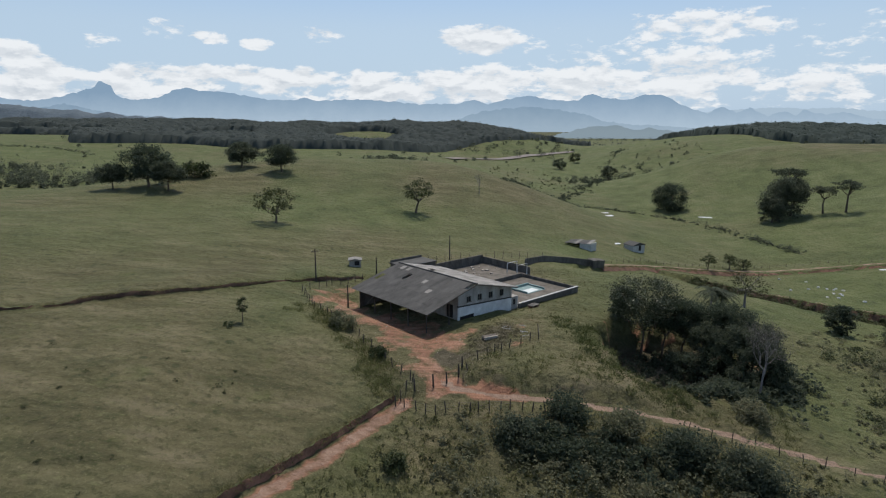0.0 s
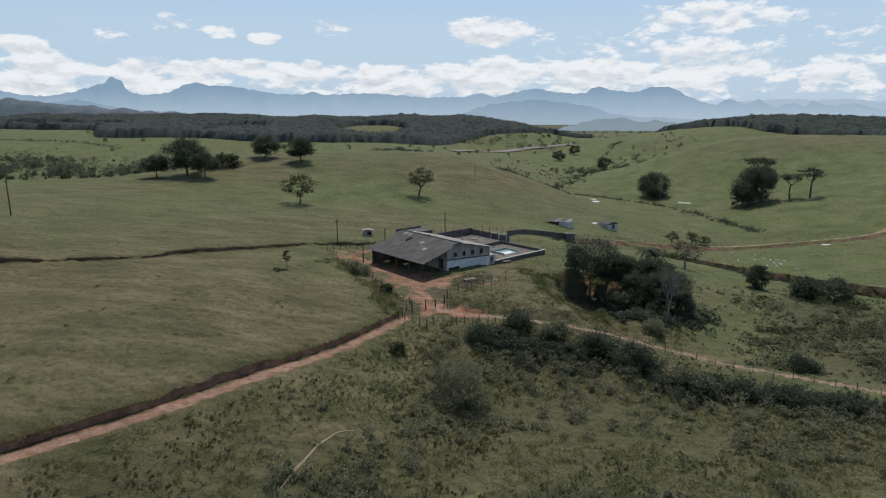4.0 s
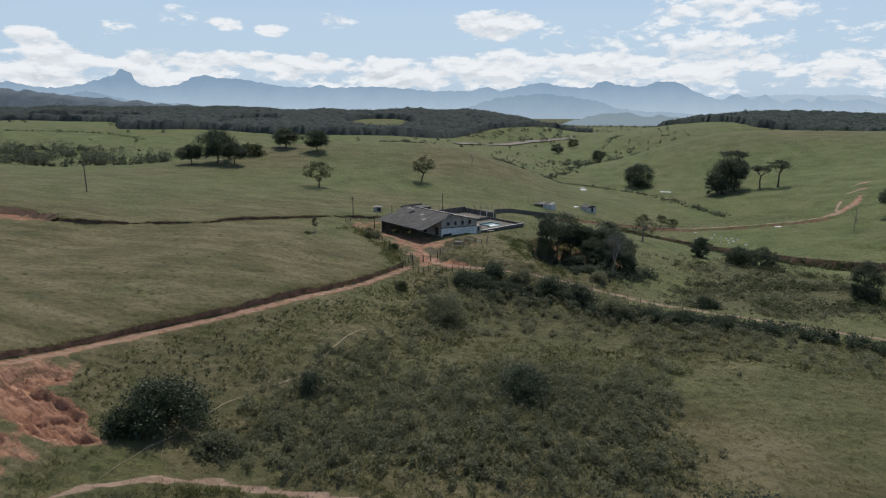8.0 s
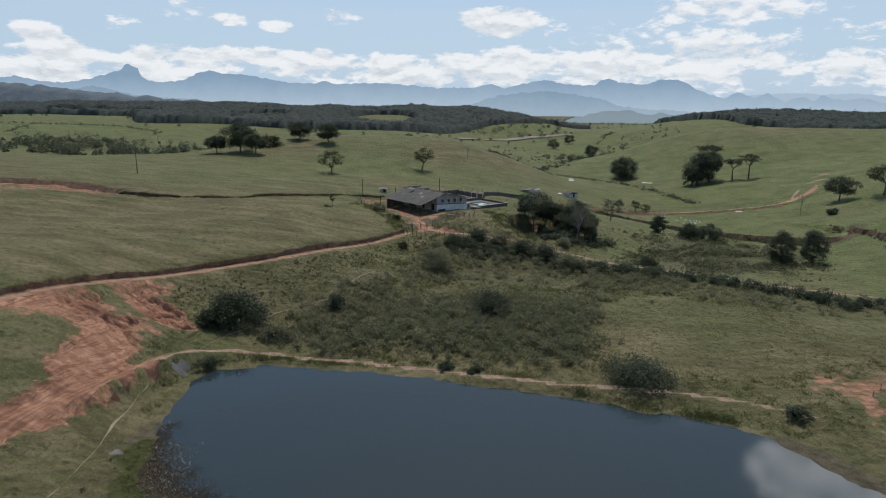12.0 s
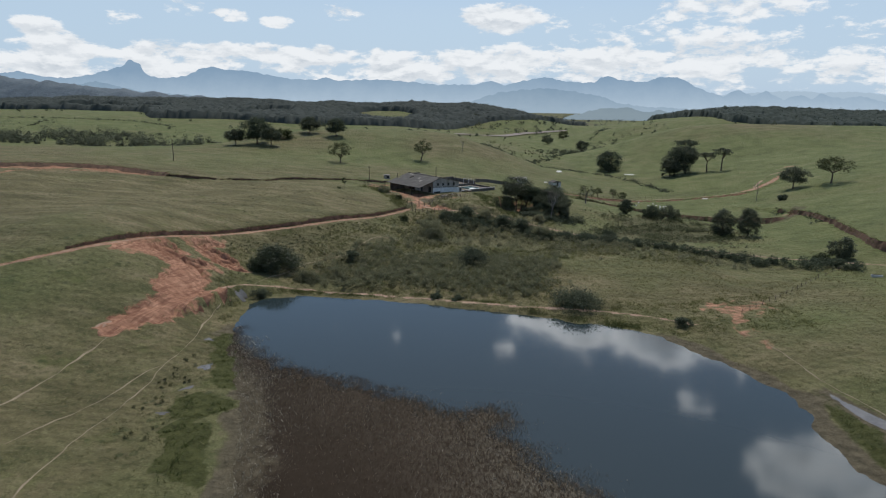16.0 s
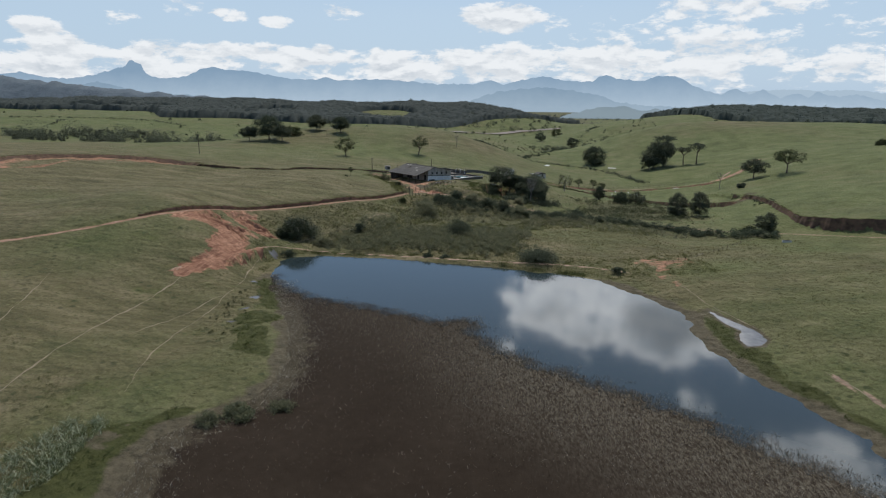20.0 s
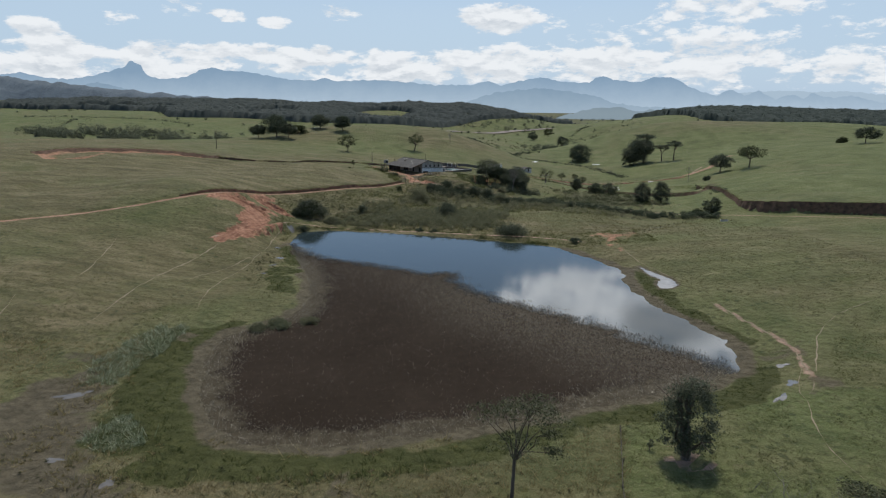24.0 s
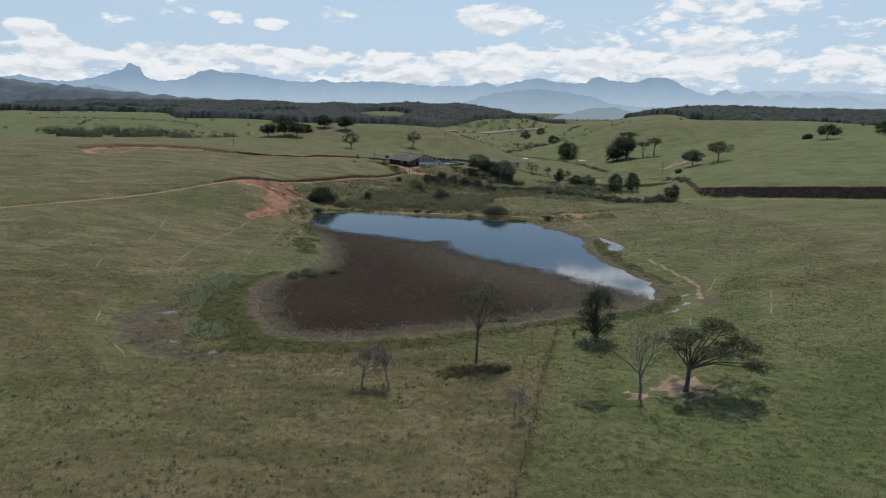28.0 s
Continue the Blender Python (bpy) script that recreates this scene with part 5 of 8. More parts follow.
# third channel: painted stem glints, stronger towards the open water and east
at.data.foreach_set("color", np.stack([q_dense, q_shore, ease(-30, -3, to_open) * (0.25 + 0.75 * ease(0, 30, qx)), np.ones(qx.shape)], -1).astype(np.float32).ravel())
tagged(new("water_weed", w_mesh), "dense brown water weed covering the shallow half of the pond", "water weed", kind="stuff")
RIDGE_WEST = [(-3431, 192), (-3256, 214), (-3090, 180), (-2878, 170), (-2747, 192), (-2600, 225), (-2510, 252), (-2462, 266), (-2440, 290), (-2426, 310), (-2408, 310), (-2386, 291), (-2342, 278), (-2326, 232), (-2298, 200), (-2240, 184), (-2154, 180), (-2005, 194), (-1917, 243), (-1818, 268), (-1727, 246), (-1560, 240), (-1394, 210), (-1228, 184), (-1061, 182), (-985, 203), (-894, 176), (-727, 187), (-519, 189), (-395, 179), (-146, 158)]
RIDGE_EAST = [(-146, 158), (102, 162), (225, 195), (308, 160), (430, 190), (613, 224), (758, 194), (901, 188), (962, 193), (1009, 225), (1061, 238), (1124, 211), (1328, 194), (1387, 222), (1446, 235), (1547, 236), (1611, 209), (1697, 163), (1886, 102), (1943, 135), (2001, 151), (2088, 109), (2184, 146), (2313, 88), (2429, 122), (2514, 91), (2568, 132), (2713, 102), (2871, 120), (3071, 71)]
FOOT_WEST = [(-3294, 111), (-3092, 82), (-2930, 65), (-2760, 110), (-2571, 144), (-2412, 111), (-2272, 82), (-2070, 65)]
FOOT_MID = [(-135, 7), (61, 41), (255, 104), (449, 130), (584, 139), (760, 122), (956, 91), (1076, 47), (1311, 20)]
RANGE_EAST = [(1561, 70), (1895, 108), (2186, 137), (2477, 153), (2687, 144), (2894, 155), (3180, 134)]


def ridge(name, line, depth, thick, mat, seed, label):
    """A mountain range: a crest with spurs that run down to the plain in front and behind."""
    xs, zs = 1.012 * np.array([p[0] for p in line], float), np.array([p[1] for p in line], float)
    apron = 900 if depth > 3000 else 60
    x = np.linspace(xs[0] - apron, xs[-1] + apron, 700 if depth > 3000 else 240)
    crest = np.interp(x, xs, zs) + waves(x, 0 * x, 90, seed, 5) * 5.0
    crest = -30 + (crest + 30) * ease(xs[0] - apron, xs[0] - apron * 0.05, x) * ease(xs[-1] + apron, xs[-1] + apron * 0.05, x)
    rows = []
    for k in np.linspace(-1, 1, 15):
        fall = 1 - abs(k) ** 1.15
        z = -30 + (crest + 30) * fall + waves(x, 0 * x + k * 900, 260, seed + 3, 4) * 26 * (1 - fall) * (1 - abs(k) ** 6)
        if abs(k) > 1e-6:
            z = np.minimum(z, crest - 4)
        rows.append(np.stack([x, 0 * x + depth + k * thick, z], -1))
    v = np.stack(rows)
    n, m = v.shape[:2]
    i = np.arange(n * m).reshape(n, m)
    f = np.stack([i[:-1, :-1], i[:-1, 1:], i[1:, 1:], i[1:, :-1]], -1).reshape(-1, 4)
    tagged(new(name, mesh_of(name, v.reshape(-1, 3), f, [mat], True)), label, "mountains", kind="structure")


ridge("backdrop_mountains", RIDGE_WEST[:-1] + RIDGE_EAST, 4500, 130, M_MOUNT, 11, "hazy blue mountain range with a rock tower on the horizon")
ridge("backdrop_foothills", FOOT_WEST, 4300, 70, M_MOUNT_NEAR, 12, "foothills in darker blue haze before the mountain range")
ridge("backdrop_foothills", FOOT_MID, 4250, 90, M_MOUNT_NEAR, 13, "foothills in darker blue haze before the mountain range")
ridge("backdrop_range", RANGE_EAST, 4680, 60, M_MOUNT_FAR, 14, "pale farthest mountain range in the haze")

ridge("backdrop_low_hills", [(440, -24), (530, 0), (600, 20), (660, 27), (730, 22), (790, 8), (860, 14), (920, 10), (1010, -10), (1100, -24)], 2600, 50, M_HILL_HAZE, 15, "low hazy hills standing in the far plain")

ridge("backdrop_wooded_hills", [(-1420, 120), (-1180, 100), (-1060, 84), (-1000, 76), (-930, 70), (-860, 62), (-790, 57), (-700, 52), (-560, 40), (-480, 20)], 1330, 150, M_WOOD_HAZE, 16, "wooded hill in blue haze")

# ---------------------------------------------------------------- trees and shrubs


def crown_points(rng, n_clumps, per, spread, centre, flat, clump_r, hollow=0.55):
    """Leaf places: clumps over an uneven dome, with gaps between."""
    q, w = rng.uniform(0, 2 * np.pi, n_clumps), rng.uniform(-0.85, 1, n_clumps)
    r = spread * (hollow + (1 - hollow) * rng.uniform(0, 1, n_clumps) ** 0.5) * (1 + 0.22 * np.sin(3 * q + rng.uniform(0, 6)) + 0.12 * np.sin(5 * q + rng.uniform(0, 6)))
    rr = np.sqrt(np.clip(1 - np.clip(w, -0.6, 1) ** 2, 0.05, 1))
    c = np.stack([r * rr * np.cos(q), r * rr * np.sin(q), w * spread * flat * rng.uniform(0.75, 1.15, n_clumps)], 1) + np.asarray(centre)
    k = np.repeat(np.arange(n_clumps), per)
    off = rng.normal(size=(n_clumps * per, 3)) * clump_r * np.array([1, 1, 0.62 if flat > 0.4 else 0.38])
    return c, c[k] + off


def branchwork(rng, height, trunk_h, r0, targets, lean=(0, 0), n_limbs=7, sides=6):
    """A bent tapering trunk and limbs that reach towards the leaf clumps."""
    top = Vector((lean[0], lean[1], trunk_h))
    mid = Vector((lean[0] * 0.3 + rng.normal() * r0 * 0.5, lean[1] * 0.3 + rng.normal() * r0 * 0.5, trunk_h * 0.55))
    out = [tube([(0, 0, -0.3), (0, 0, trunk_h * 0.08), mid, top], [r0 * 1.7, r0 * 1.15, r0 * 0.9, r0 * 0.72], sides + 2)]
    pick = targets[rng.choice(len(targets), min(n_limbs, len(targets)), replace=False)]
    for c in pick:
        e = Vector(c)
        m1 = top.lerp(e, 0.4) + Vector(rng.normal(size=3) * height * 0.03) - Vector((0, 0, height * 0.03))
        m2 = top.lerp(e, 0.75) + Vector(rng.normal(size=3) * height * 0.03)
        out.append(tube([top - Vector((0, 0, r0)), m1, m2, e], [r0 * 0.55, r0 * 0.36, r0 * 0.22, r0 * 0.08], sides))
        for _ in range(2):
            o = Vector(rng.normal(size=3)) * height * 0.10
            out.append(tube([m2, m2 + o * 0.6 + Vector((0, 0, height * 0.03)), m2 + o + Vector((0, 0, height * 0.05))], [r0 * 0.18, r0 * 0.11, r0 * 0.04], 4))
    return tubes(out)


def leafy_tree(name, x, y, height, spread, seed, leaf, label, flat=0.7, clumps=60, per=60, leaf_size=0.34, trunk=0.30, r0=None, lean=(0, 0), hollow=0.5, clump_r=None, limbs=8, bark=None, category="tree", group="", low=False):
    rng = np.random.default_rng(seed)
    root = tagged(new(name), label, category, group)
    r0 = r0 or height * 0.032
    crown_h = height * (1 - trunk)
    cz = height - spread * flat * 0.95 if flat * spread * 2 < crown_h * 1.6 else height * trunk + crown_h * 0.45
    tall = flat if flat * spread * 2 < crown_h * 1.6 else crown_h * 0.55 / spread
    if low:
        cz, tall = height * 0.52, height * 0.5 / spread
    c, pts = crown_points(rng, clumps, per, spread, (lean[0], lean[1], cz), tall, clump_r or spread * 0.15, hollow)
    pts[:, 2] = np.maximum(pts[:, 2], 0.15 if low else height * trunk * 0.55)
    v, f = branchwork(rng, height, height * trunk * 1.15, r0, c, lean, limbs)
    part_np("trunk", v, f, bark or M_BARK, root, smooth=True)
    v, f = leaves(pts, leaf_size * 0.8, rng)
    part_np("crown", v, f, leaf, root)
    root.matrix_basis = pose(x, y, zf(x, y), 0, 0, float(rng.uniform(0, 360)) if lean == (0, 0) else 0)
    return root


def bush(name, x, y, height, spread, seed, leaf, label, clumps=36, per=40, leaf_size=0.22, category="bush", group="", sink=0.1):
    rng = np.random.default_rng(seed)
    root = tagged(new(name), label, category, group)
    q, r, w = rng.uniform(0, 2 * np.pi, clumps), np.sqrt(rng.uniform(0, 1, clumps)), rng.uniform(0.12, 1, clumps)
    lim = np.sqrt(np.clip(1 - (w * 0.95) ** 2, 0.06, 1))
    uneven = 1 + 0.25 * np.sin(2 * q + seed) + 0.15 * np.sin(5 * q + 2 * seed)
    c = np.stack([spread * r * lim * uneven * np.cos(q), spread * r * lim * uneven * np.sin(q), w * height * 0.9], 1)
    pts = c[np.repeat(np.arange(clumps), per)] + rng.normal(size=(clumps * per, 3)) * spread * np.array([0.16, 0.16, 0.12])
    pts[:, 2] = np.maximum(pts[:, 2], 0.05)
    stems = []
    for e in c[rng.choice(clumps, 6, replace=False)]:
        e = Vector(e)
        stems.append(tube([(0, 0, -0.2), e * 0.5 + Vector(rng.normal(size=3) * 0.1), e], [0.07, 0.05, 0.02], 5))
    v, f = tubes(stems)
    part_np("stem", v, f, M_BARK, root, smooth=True)
    v, f = leaves(pts, leaf_size, rng)
    part_np("crown", v, f, leaf, root)
    root.matrix_basis = pose(x, y, zf(x, y) - sink, 0, 0, 0)
    return root


def bare_tree(name, x, y, height, seed, label, lean=(0.0, 0.0), r0=0.16, levels=5, twig=0, spread=0.42, haze_of_twigs=0, category="tree"):
    rng = np.random.default_rng(seed)
    root = tagged(new(name), label, category)
    out, tips = [], []

    def grow(p, d, length, r, level):
        m = p + d * length * 0.5 + Vector(rng.normal(size=3)) * length * 0.06
        e = p + d * length + Vector(rng.normal(size=3)) * length * 0.08
        out.append(tube([p, m, e], [r, r * 0.82, r * 0.62], 7 if level == levels else 5))
        if level == 0:
            tips.append(e)
            return
        for _ in range(3 if level >= levels - 1 else 2):
            nd = (d + Vector(rng.normal(size=3)) * spread + Vector((0, 0, 0.15))).normalized()
            grow(e, nd, length * rng.uniform(0.6, 0.9), r * 0.6, level - 1)

    grow(Vector((0, 0, -0.2)), Vector((lean[0], lean[1], 1)).normalized(), height * 0.34, r0, levels)
    v, f = tubes(out)
    part_np("trunk", v, f, M_BARK_GREY, root, smooth=True)
    if haze_of_twigs:
        t = np.array(tips)[rng.integers(0, len(tips), haze_of_twigs)]
        b = t + rng.normal(size=t.shape) * height * 0.05
        v, f = blades(b, height * 0.13, 0.018, rng, 0.9)
        part_np("brushwood", v, f, M_TWIG, root)
    root.matrix_basis = pose(x, y, zf(x, y))
    return root


def palm(x, y, height, seed, label):
    rng = np.random.default_rng(seed)
    root = tagged(new("palm_tree"), label, "palm")
    top = Vector((0.25, 0.1, height * 0.82))
    v, f = tube([(0, 0, -0.2), (0.1, 0, height * 0.4), top], [0.22, 0.16, 0.13], 8)
    part_np("trunk", v, f, M_BARK_GREY, root, smooth=True)
    for k in range(17):
        q, lift = k * 2.4 + rng.normal() * 0.15, rng.uniform(-0.1, 1.3)
        d = Vector((math.cos(q), math.sin(q), 0))
        side = Vector((-d.y, d.x, 0))
        rib = [top + d * (2.9 * t) + Vector((0, 0, lift * 2.0 * t - 2.3 * t * t)) for t in np.linspace(0, 1, 13)]
        vs, fs = tube(rib, [0.035] * 13, 3)
        for a in range(1, 13):
            p, along = rib[a], (rib[a] - rib[a - 1]).normalized()
            ln = 0.75 * (1 - 0.55 * a / 13)
            for sgn in (-1, 1):
                e = p + (side * sgn + along * 0.5) * ln - Vector((0, 0, 0.3 * ln + rng.uniform(0, 0.12)))
                o = len(vs)
                vs += [p - along * 0.11, p + along * 0.11, e + along * 0.05, e - along * 0.05]
                fs.append((o, o + 1, o + 2, o + 3))
        part_np("frond", vs, fs, M_LEAF_DARK, root)
    root.matrix_basis = pose(x, y, zf(x, y))


DARK = "broad dark green tree with a dense rounded crown on the pasture"
# the hill behind the house
leafy_tree("tree", -109, 199, 8.0, 4.3, 1, M_LEAF_FAR, DARK, clumps=80, per=90, leaf_size=0.30, group="hilltop grove")
leafy_tree("tree", -98, 201, 12.5, 7.6, 2, M_LEAF_FAR, "largest dark green tree of the hilltop grove, wide crown", clumps=130, per=90, leaf_size=0.34, trunk=0.22, group="hilltop grove")
leafy_tree("tree", -88, 193, 8.6, 4.4, 3, M_LEAF_FAR, DARK, clumps=80, per=90, leaf_size=0.30, group="hilltop grove")
bush("bush", -88, 216, 5.5, 6.0, 4, M_LEAF_MID, "low spreading olive bush behind the hilltop grove", leaf_size=0.45)
leafy_tree("tree", -77, 233, 8.6, 5.2, 5, M_LEAF_FAR, DARK, clumps=90, per=80, leaf_size=0.32, trunk=0.2, group="pair of hilltop trees")
leafy_tree("tree", -60, 226, 9.2, 5.2, 6, M_LEAF_FAR, "dark rounded tree casting shade on the hilltop", clumps=90, per=80, leaf_size=0.32, group="pair of hilltop trees")
leafy_tree("tree", -45, 160, 9.0, 4.8, 7, M_LEAF_MID, "open-crowned olive tree with gaps on the hillside", clumps=60, per=28, leaf_size=0.34, trunk=0.25, hollow=0.35, clump_r=0.55)
leafy_tree("tree", -8.5, 188, 10.0, 4.4, 8, M_LEAF_MID, "open-crowned leaning olive tree on the hillside", clumps=46, per=30, leaf_size=0.34, trunk=0.32, lean=(0.9, 0), hollow=0.3, clump_r=0.6)
leafy_tree("tree", -28, 79, 3.4, 0.9, 9, M_LEAF_MID, "young slender tree in the west field", clumps=20, per=26, leaf_size=0.16, trunk=0.38, r0=0.07, flat=1.1)
bush("bush", -29.5, 77, 0.5, 1.0, 10, M_LEAF_MID, "low tuft beside the young tree", clumps=12, per=24, leaf_size=0.15)
bare_tree("bare_tree", 13, 216, 8.0, 11, "thin leafless tree on the hill shoulder", r0=0.14, levels=3)
# the valley east of the house
leafy_tree("tree", 118, 312, 13.0, 7.6, 12, M_LEAF_FAR, "broad dark round tree by the brook", clumps=120, per=80, leaf_size=0.40, trunk=0.15, low=True)
leafy_tree("tree", 150, 268, 17.0, 7.8, 13, M_LEAF_FAR, "tall dark tree of the valley clump", clumps=120, per=80, leaf_size=0.40, trunk=0.15, low=True, group="valley clump")
leafy_tree("tree", 158, 272, 16.0, 6.5, 14, M_LEAF_FAR, "tall dark tree of the valley clump", clumps=100, per=80, leaf_size=0.40, trunk=0.18, group="valley clump")
leafy_tree("tree", 145, 263, 11.0, 5.0, 15, M_LEAF_FAR, "lower dark tree of the valley clump", clumps=70, per=80, leaf_size=0.38, trunk=0.15, low=True, group="valley clump")
leafy_tree("umbrella_tree", 160, 280, 20.0, 8.0, 16, M_LEAF_FAR, "feathery flat-topped tree above the valley clump", flat=0.2, clumps=60, per=34, leaf_size=0.42, trunk=0.6, hollow=0.2, clump_r=0.9)
leafy_tree("umbrella_tree", 170, 268, 12.0, 4.8, 17, M_LEAF_FAR, "feathery flat-topped tree with bare stem", flat=0.35, clumps=46, per=30, leaf_size=0.38, trunk=0.5, hollow=0.2, clump_r=0.7, group="valley umbrella trees")
leafy_tree("umbrella_tree", 177, 263, 13.5, 5.8, 18, M_LEAF_FAR, "feathery flat-topped tree with bare stem", flat=0.32, clumps=54, per=30, leaf_size=0.38, trunk=0.5, hollow=0.2, clump_r=0.75, group="valley umbrella trees")
leafy_tree("tree", 130, 478, 11.0, 5.5, 19, M_LEAF_FAR, "dark upright tree in the far valley", clumps=60, per=30, leaf_size=0.6, trunk=0.15)
leafy_tree("tree", 110, 575, 9.0, 6.0, 20, M_LEAF_FAR, "small dark tree by the grey road", clumps=50, per=24, leaf_size=0.7, trunk=0.2)
leafy_tree("tree", 138, 640, 10.0, 6.0, 21, M_LEAF_MID, "small tree by the grey road", clumps=50, per=24, leaf_size=0.7, trunk=0.2)
leafy_tree("umbrella_tree", 182, 155, 11.5, 7.4, 22, M_LEAF_MID, "wide umbrella tree on the east slope", flat=0.42, clumps=70, per=38, leaf_size=0.36, trunk=0.38, hollow=0.2, clump_r=0.8)
leafy_tree("tree", 170, 164, 9.2, 5.6, 23, M_LEAF_FAR, "dark spreading tree beside the red road", flat=0.55, clumps=70, leaf_size=0.36, trunk=0.3)
bush("bush", 153, 139, 2.4, 2.1, 24, M_LEAF_FAR, "rounded bush on the east slope", leaf_size=0.3)
leafy_tree("tree", 271, 197, 9.0, 6.2, 25, M_LEAF_FAR, "lone wide tree on the eastern ridge", flat=0.5, clumps=60, leaf_size=0.45, trunk=0.35)
bush("bush", 272, 222, 3.5, 3.5, 26, M_LEAF_MID, "bush on the eastern ridge", leaf_size=0.4)
leafy_tree("tree", 352, 262, 9.0, 6.5, 27, M_LEAF_FAR, "dark tree on the eastern ridge", clumps=60, leaf_size=0.5, trunk=0.2)
bare_tree("bare_tree", 148, 152, 8.5, 28, "thin leafless tree on the east slope", r0=0.13, levels=3, spread=0.35)
for i, (x, y, h, w) in enumerate(((98, 68.5, 8.2, 3.0), (105.5, 67, 8.4, 3.1))):
    leafy_tree("tree", x, y, h, w, 30 + i, M_LEAF_FAR, "dense egg-shaped dark tree in the valley meadow", flat=1.35, clumps=150, per=100, leaf_size=0.15, trunk=0.1, hollow=0.55, group="pair of valley trees", low=True)
for i, (x, y, h, w) in enumerate(((78, 112, 5.4, 2.6), (86, 105, 4.6, 3.2), (92, 103.5, 5.2, 3.4))):
    leafy_tree("tree", x, y, h, w, 34 + i, M_LEAF_DARK, "small dark tree on the bank of the upper track", clumps=60, leaf_size=0.26, trunk=0.15, group="trees on the track bank", low=True)
leafy_tree("tree", 110.5, 26, 5.0, 2.8, 38, M_LEAF_DARK, "small dark round tree at the end of the hedge", clumps=70, leaf_size=0.24, trunk=0.15, low=True)
bush("bush", 104.5, 24, 2.2, 2.2, 39, M_LEAF_MID, "grey-green bush by the hedge end")
for i, (x, y, h) in enumerate(((82, 181, 5.0), (91, 186, 4.6), (96, 187, 3.6))):
    leafy_tree("tree", x, y, h, 2.4, 40 + i, M_LEAF_MID, "small thin tree beside the red road", clumps=30, per=26, leaf_size=0.24, trunk=0.4, hollow=0.25, group="roadside saplings")
leafy_tree("tree", 64, 122, 7.5, 3.4, 43, M_LEAF_FINE, "sparse grey tree with an open crown", clumps=34, per=30, leaf_size=0.22, trunk=0.45, hollow=0.2, bark=M_BARK_GREY)
bare_tree("bare_tree", 42.5, 74.5, 8.5, 44, "tall leaning leafless tree below the cliff", lean=(0.12, 0.0), r0=0.2, haze_of_twigs=500)
# trees on the cliff edge east of the house: bare stems below, crowns apart
for i, (x, y, h, w, t) in enumerate(((32.6, 92.5, 13.2, 4.9, 0.30), (36.0, 92.5, 10.2, 3.8, 0.34), (39.2, 92.5, 9.8, 3.6, 0.34), (42.6, 91, 10.0, 3.8, 0.32), (45.8, 89.5, 9.8, 3.6, 0.28), (47.6, 86, 8.8, 3.4, 0.24), (44.4, 84.5, 8.2, 3.0, 0.30), (48, 82.5, 6.8, 2.8, 0.2), (40.5, 87, 7.8, 2.7, 0.34), (30.2, 96.5, 4.8, 2.6, 0.2))):
    leafy_tree("tree", x, y, h, w, 50 + i, M_LEAF_GLOSSY if i in (0, 9) else M_LEAF_DARK, "tall glossy-leaved tree at the edge of the earth cliff" if i == 0 else "dark leafy tree overhanging the earth cliff", clumps=84, per=125, leaf_size=0.17, trunk=t, r0=0.19, hollow=0.3, group="cliff trees", flat=0.72, limbs=9, lean=(0.35 * math.sin(7 * i), -0.5))
for i, (x, y, h, w) in enumerate(((43.0, 80.5, 4.6, 2.4), (47.5, 79, 4.4, 2.4), (38.5, 77.5, 3.0, 2.0), (34, 74.5, 2.2, 1.7), (36.5, 84.5, 4.4, 2.3), (41, 83.5, 5.4, 2.5))):
    leafy_tree("tree", x, y, h, w, 580 + i, M_LEAF_DARK, "dark understorey tree in the shade of the cliff", clumps=50, per=80, leaf_size=0.16, trunk=0.15, r0=0.10, hollow=0.35, group="cliff understorey", low=True)
palm(46.4, 99.5, 9.0, 57, "palm with drooping fronds among the cliff trees")
palm(48.6, 100.4, 8.0, 58, "smaller palm beside the cliff trees")
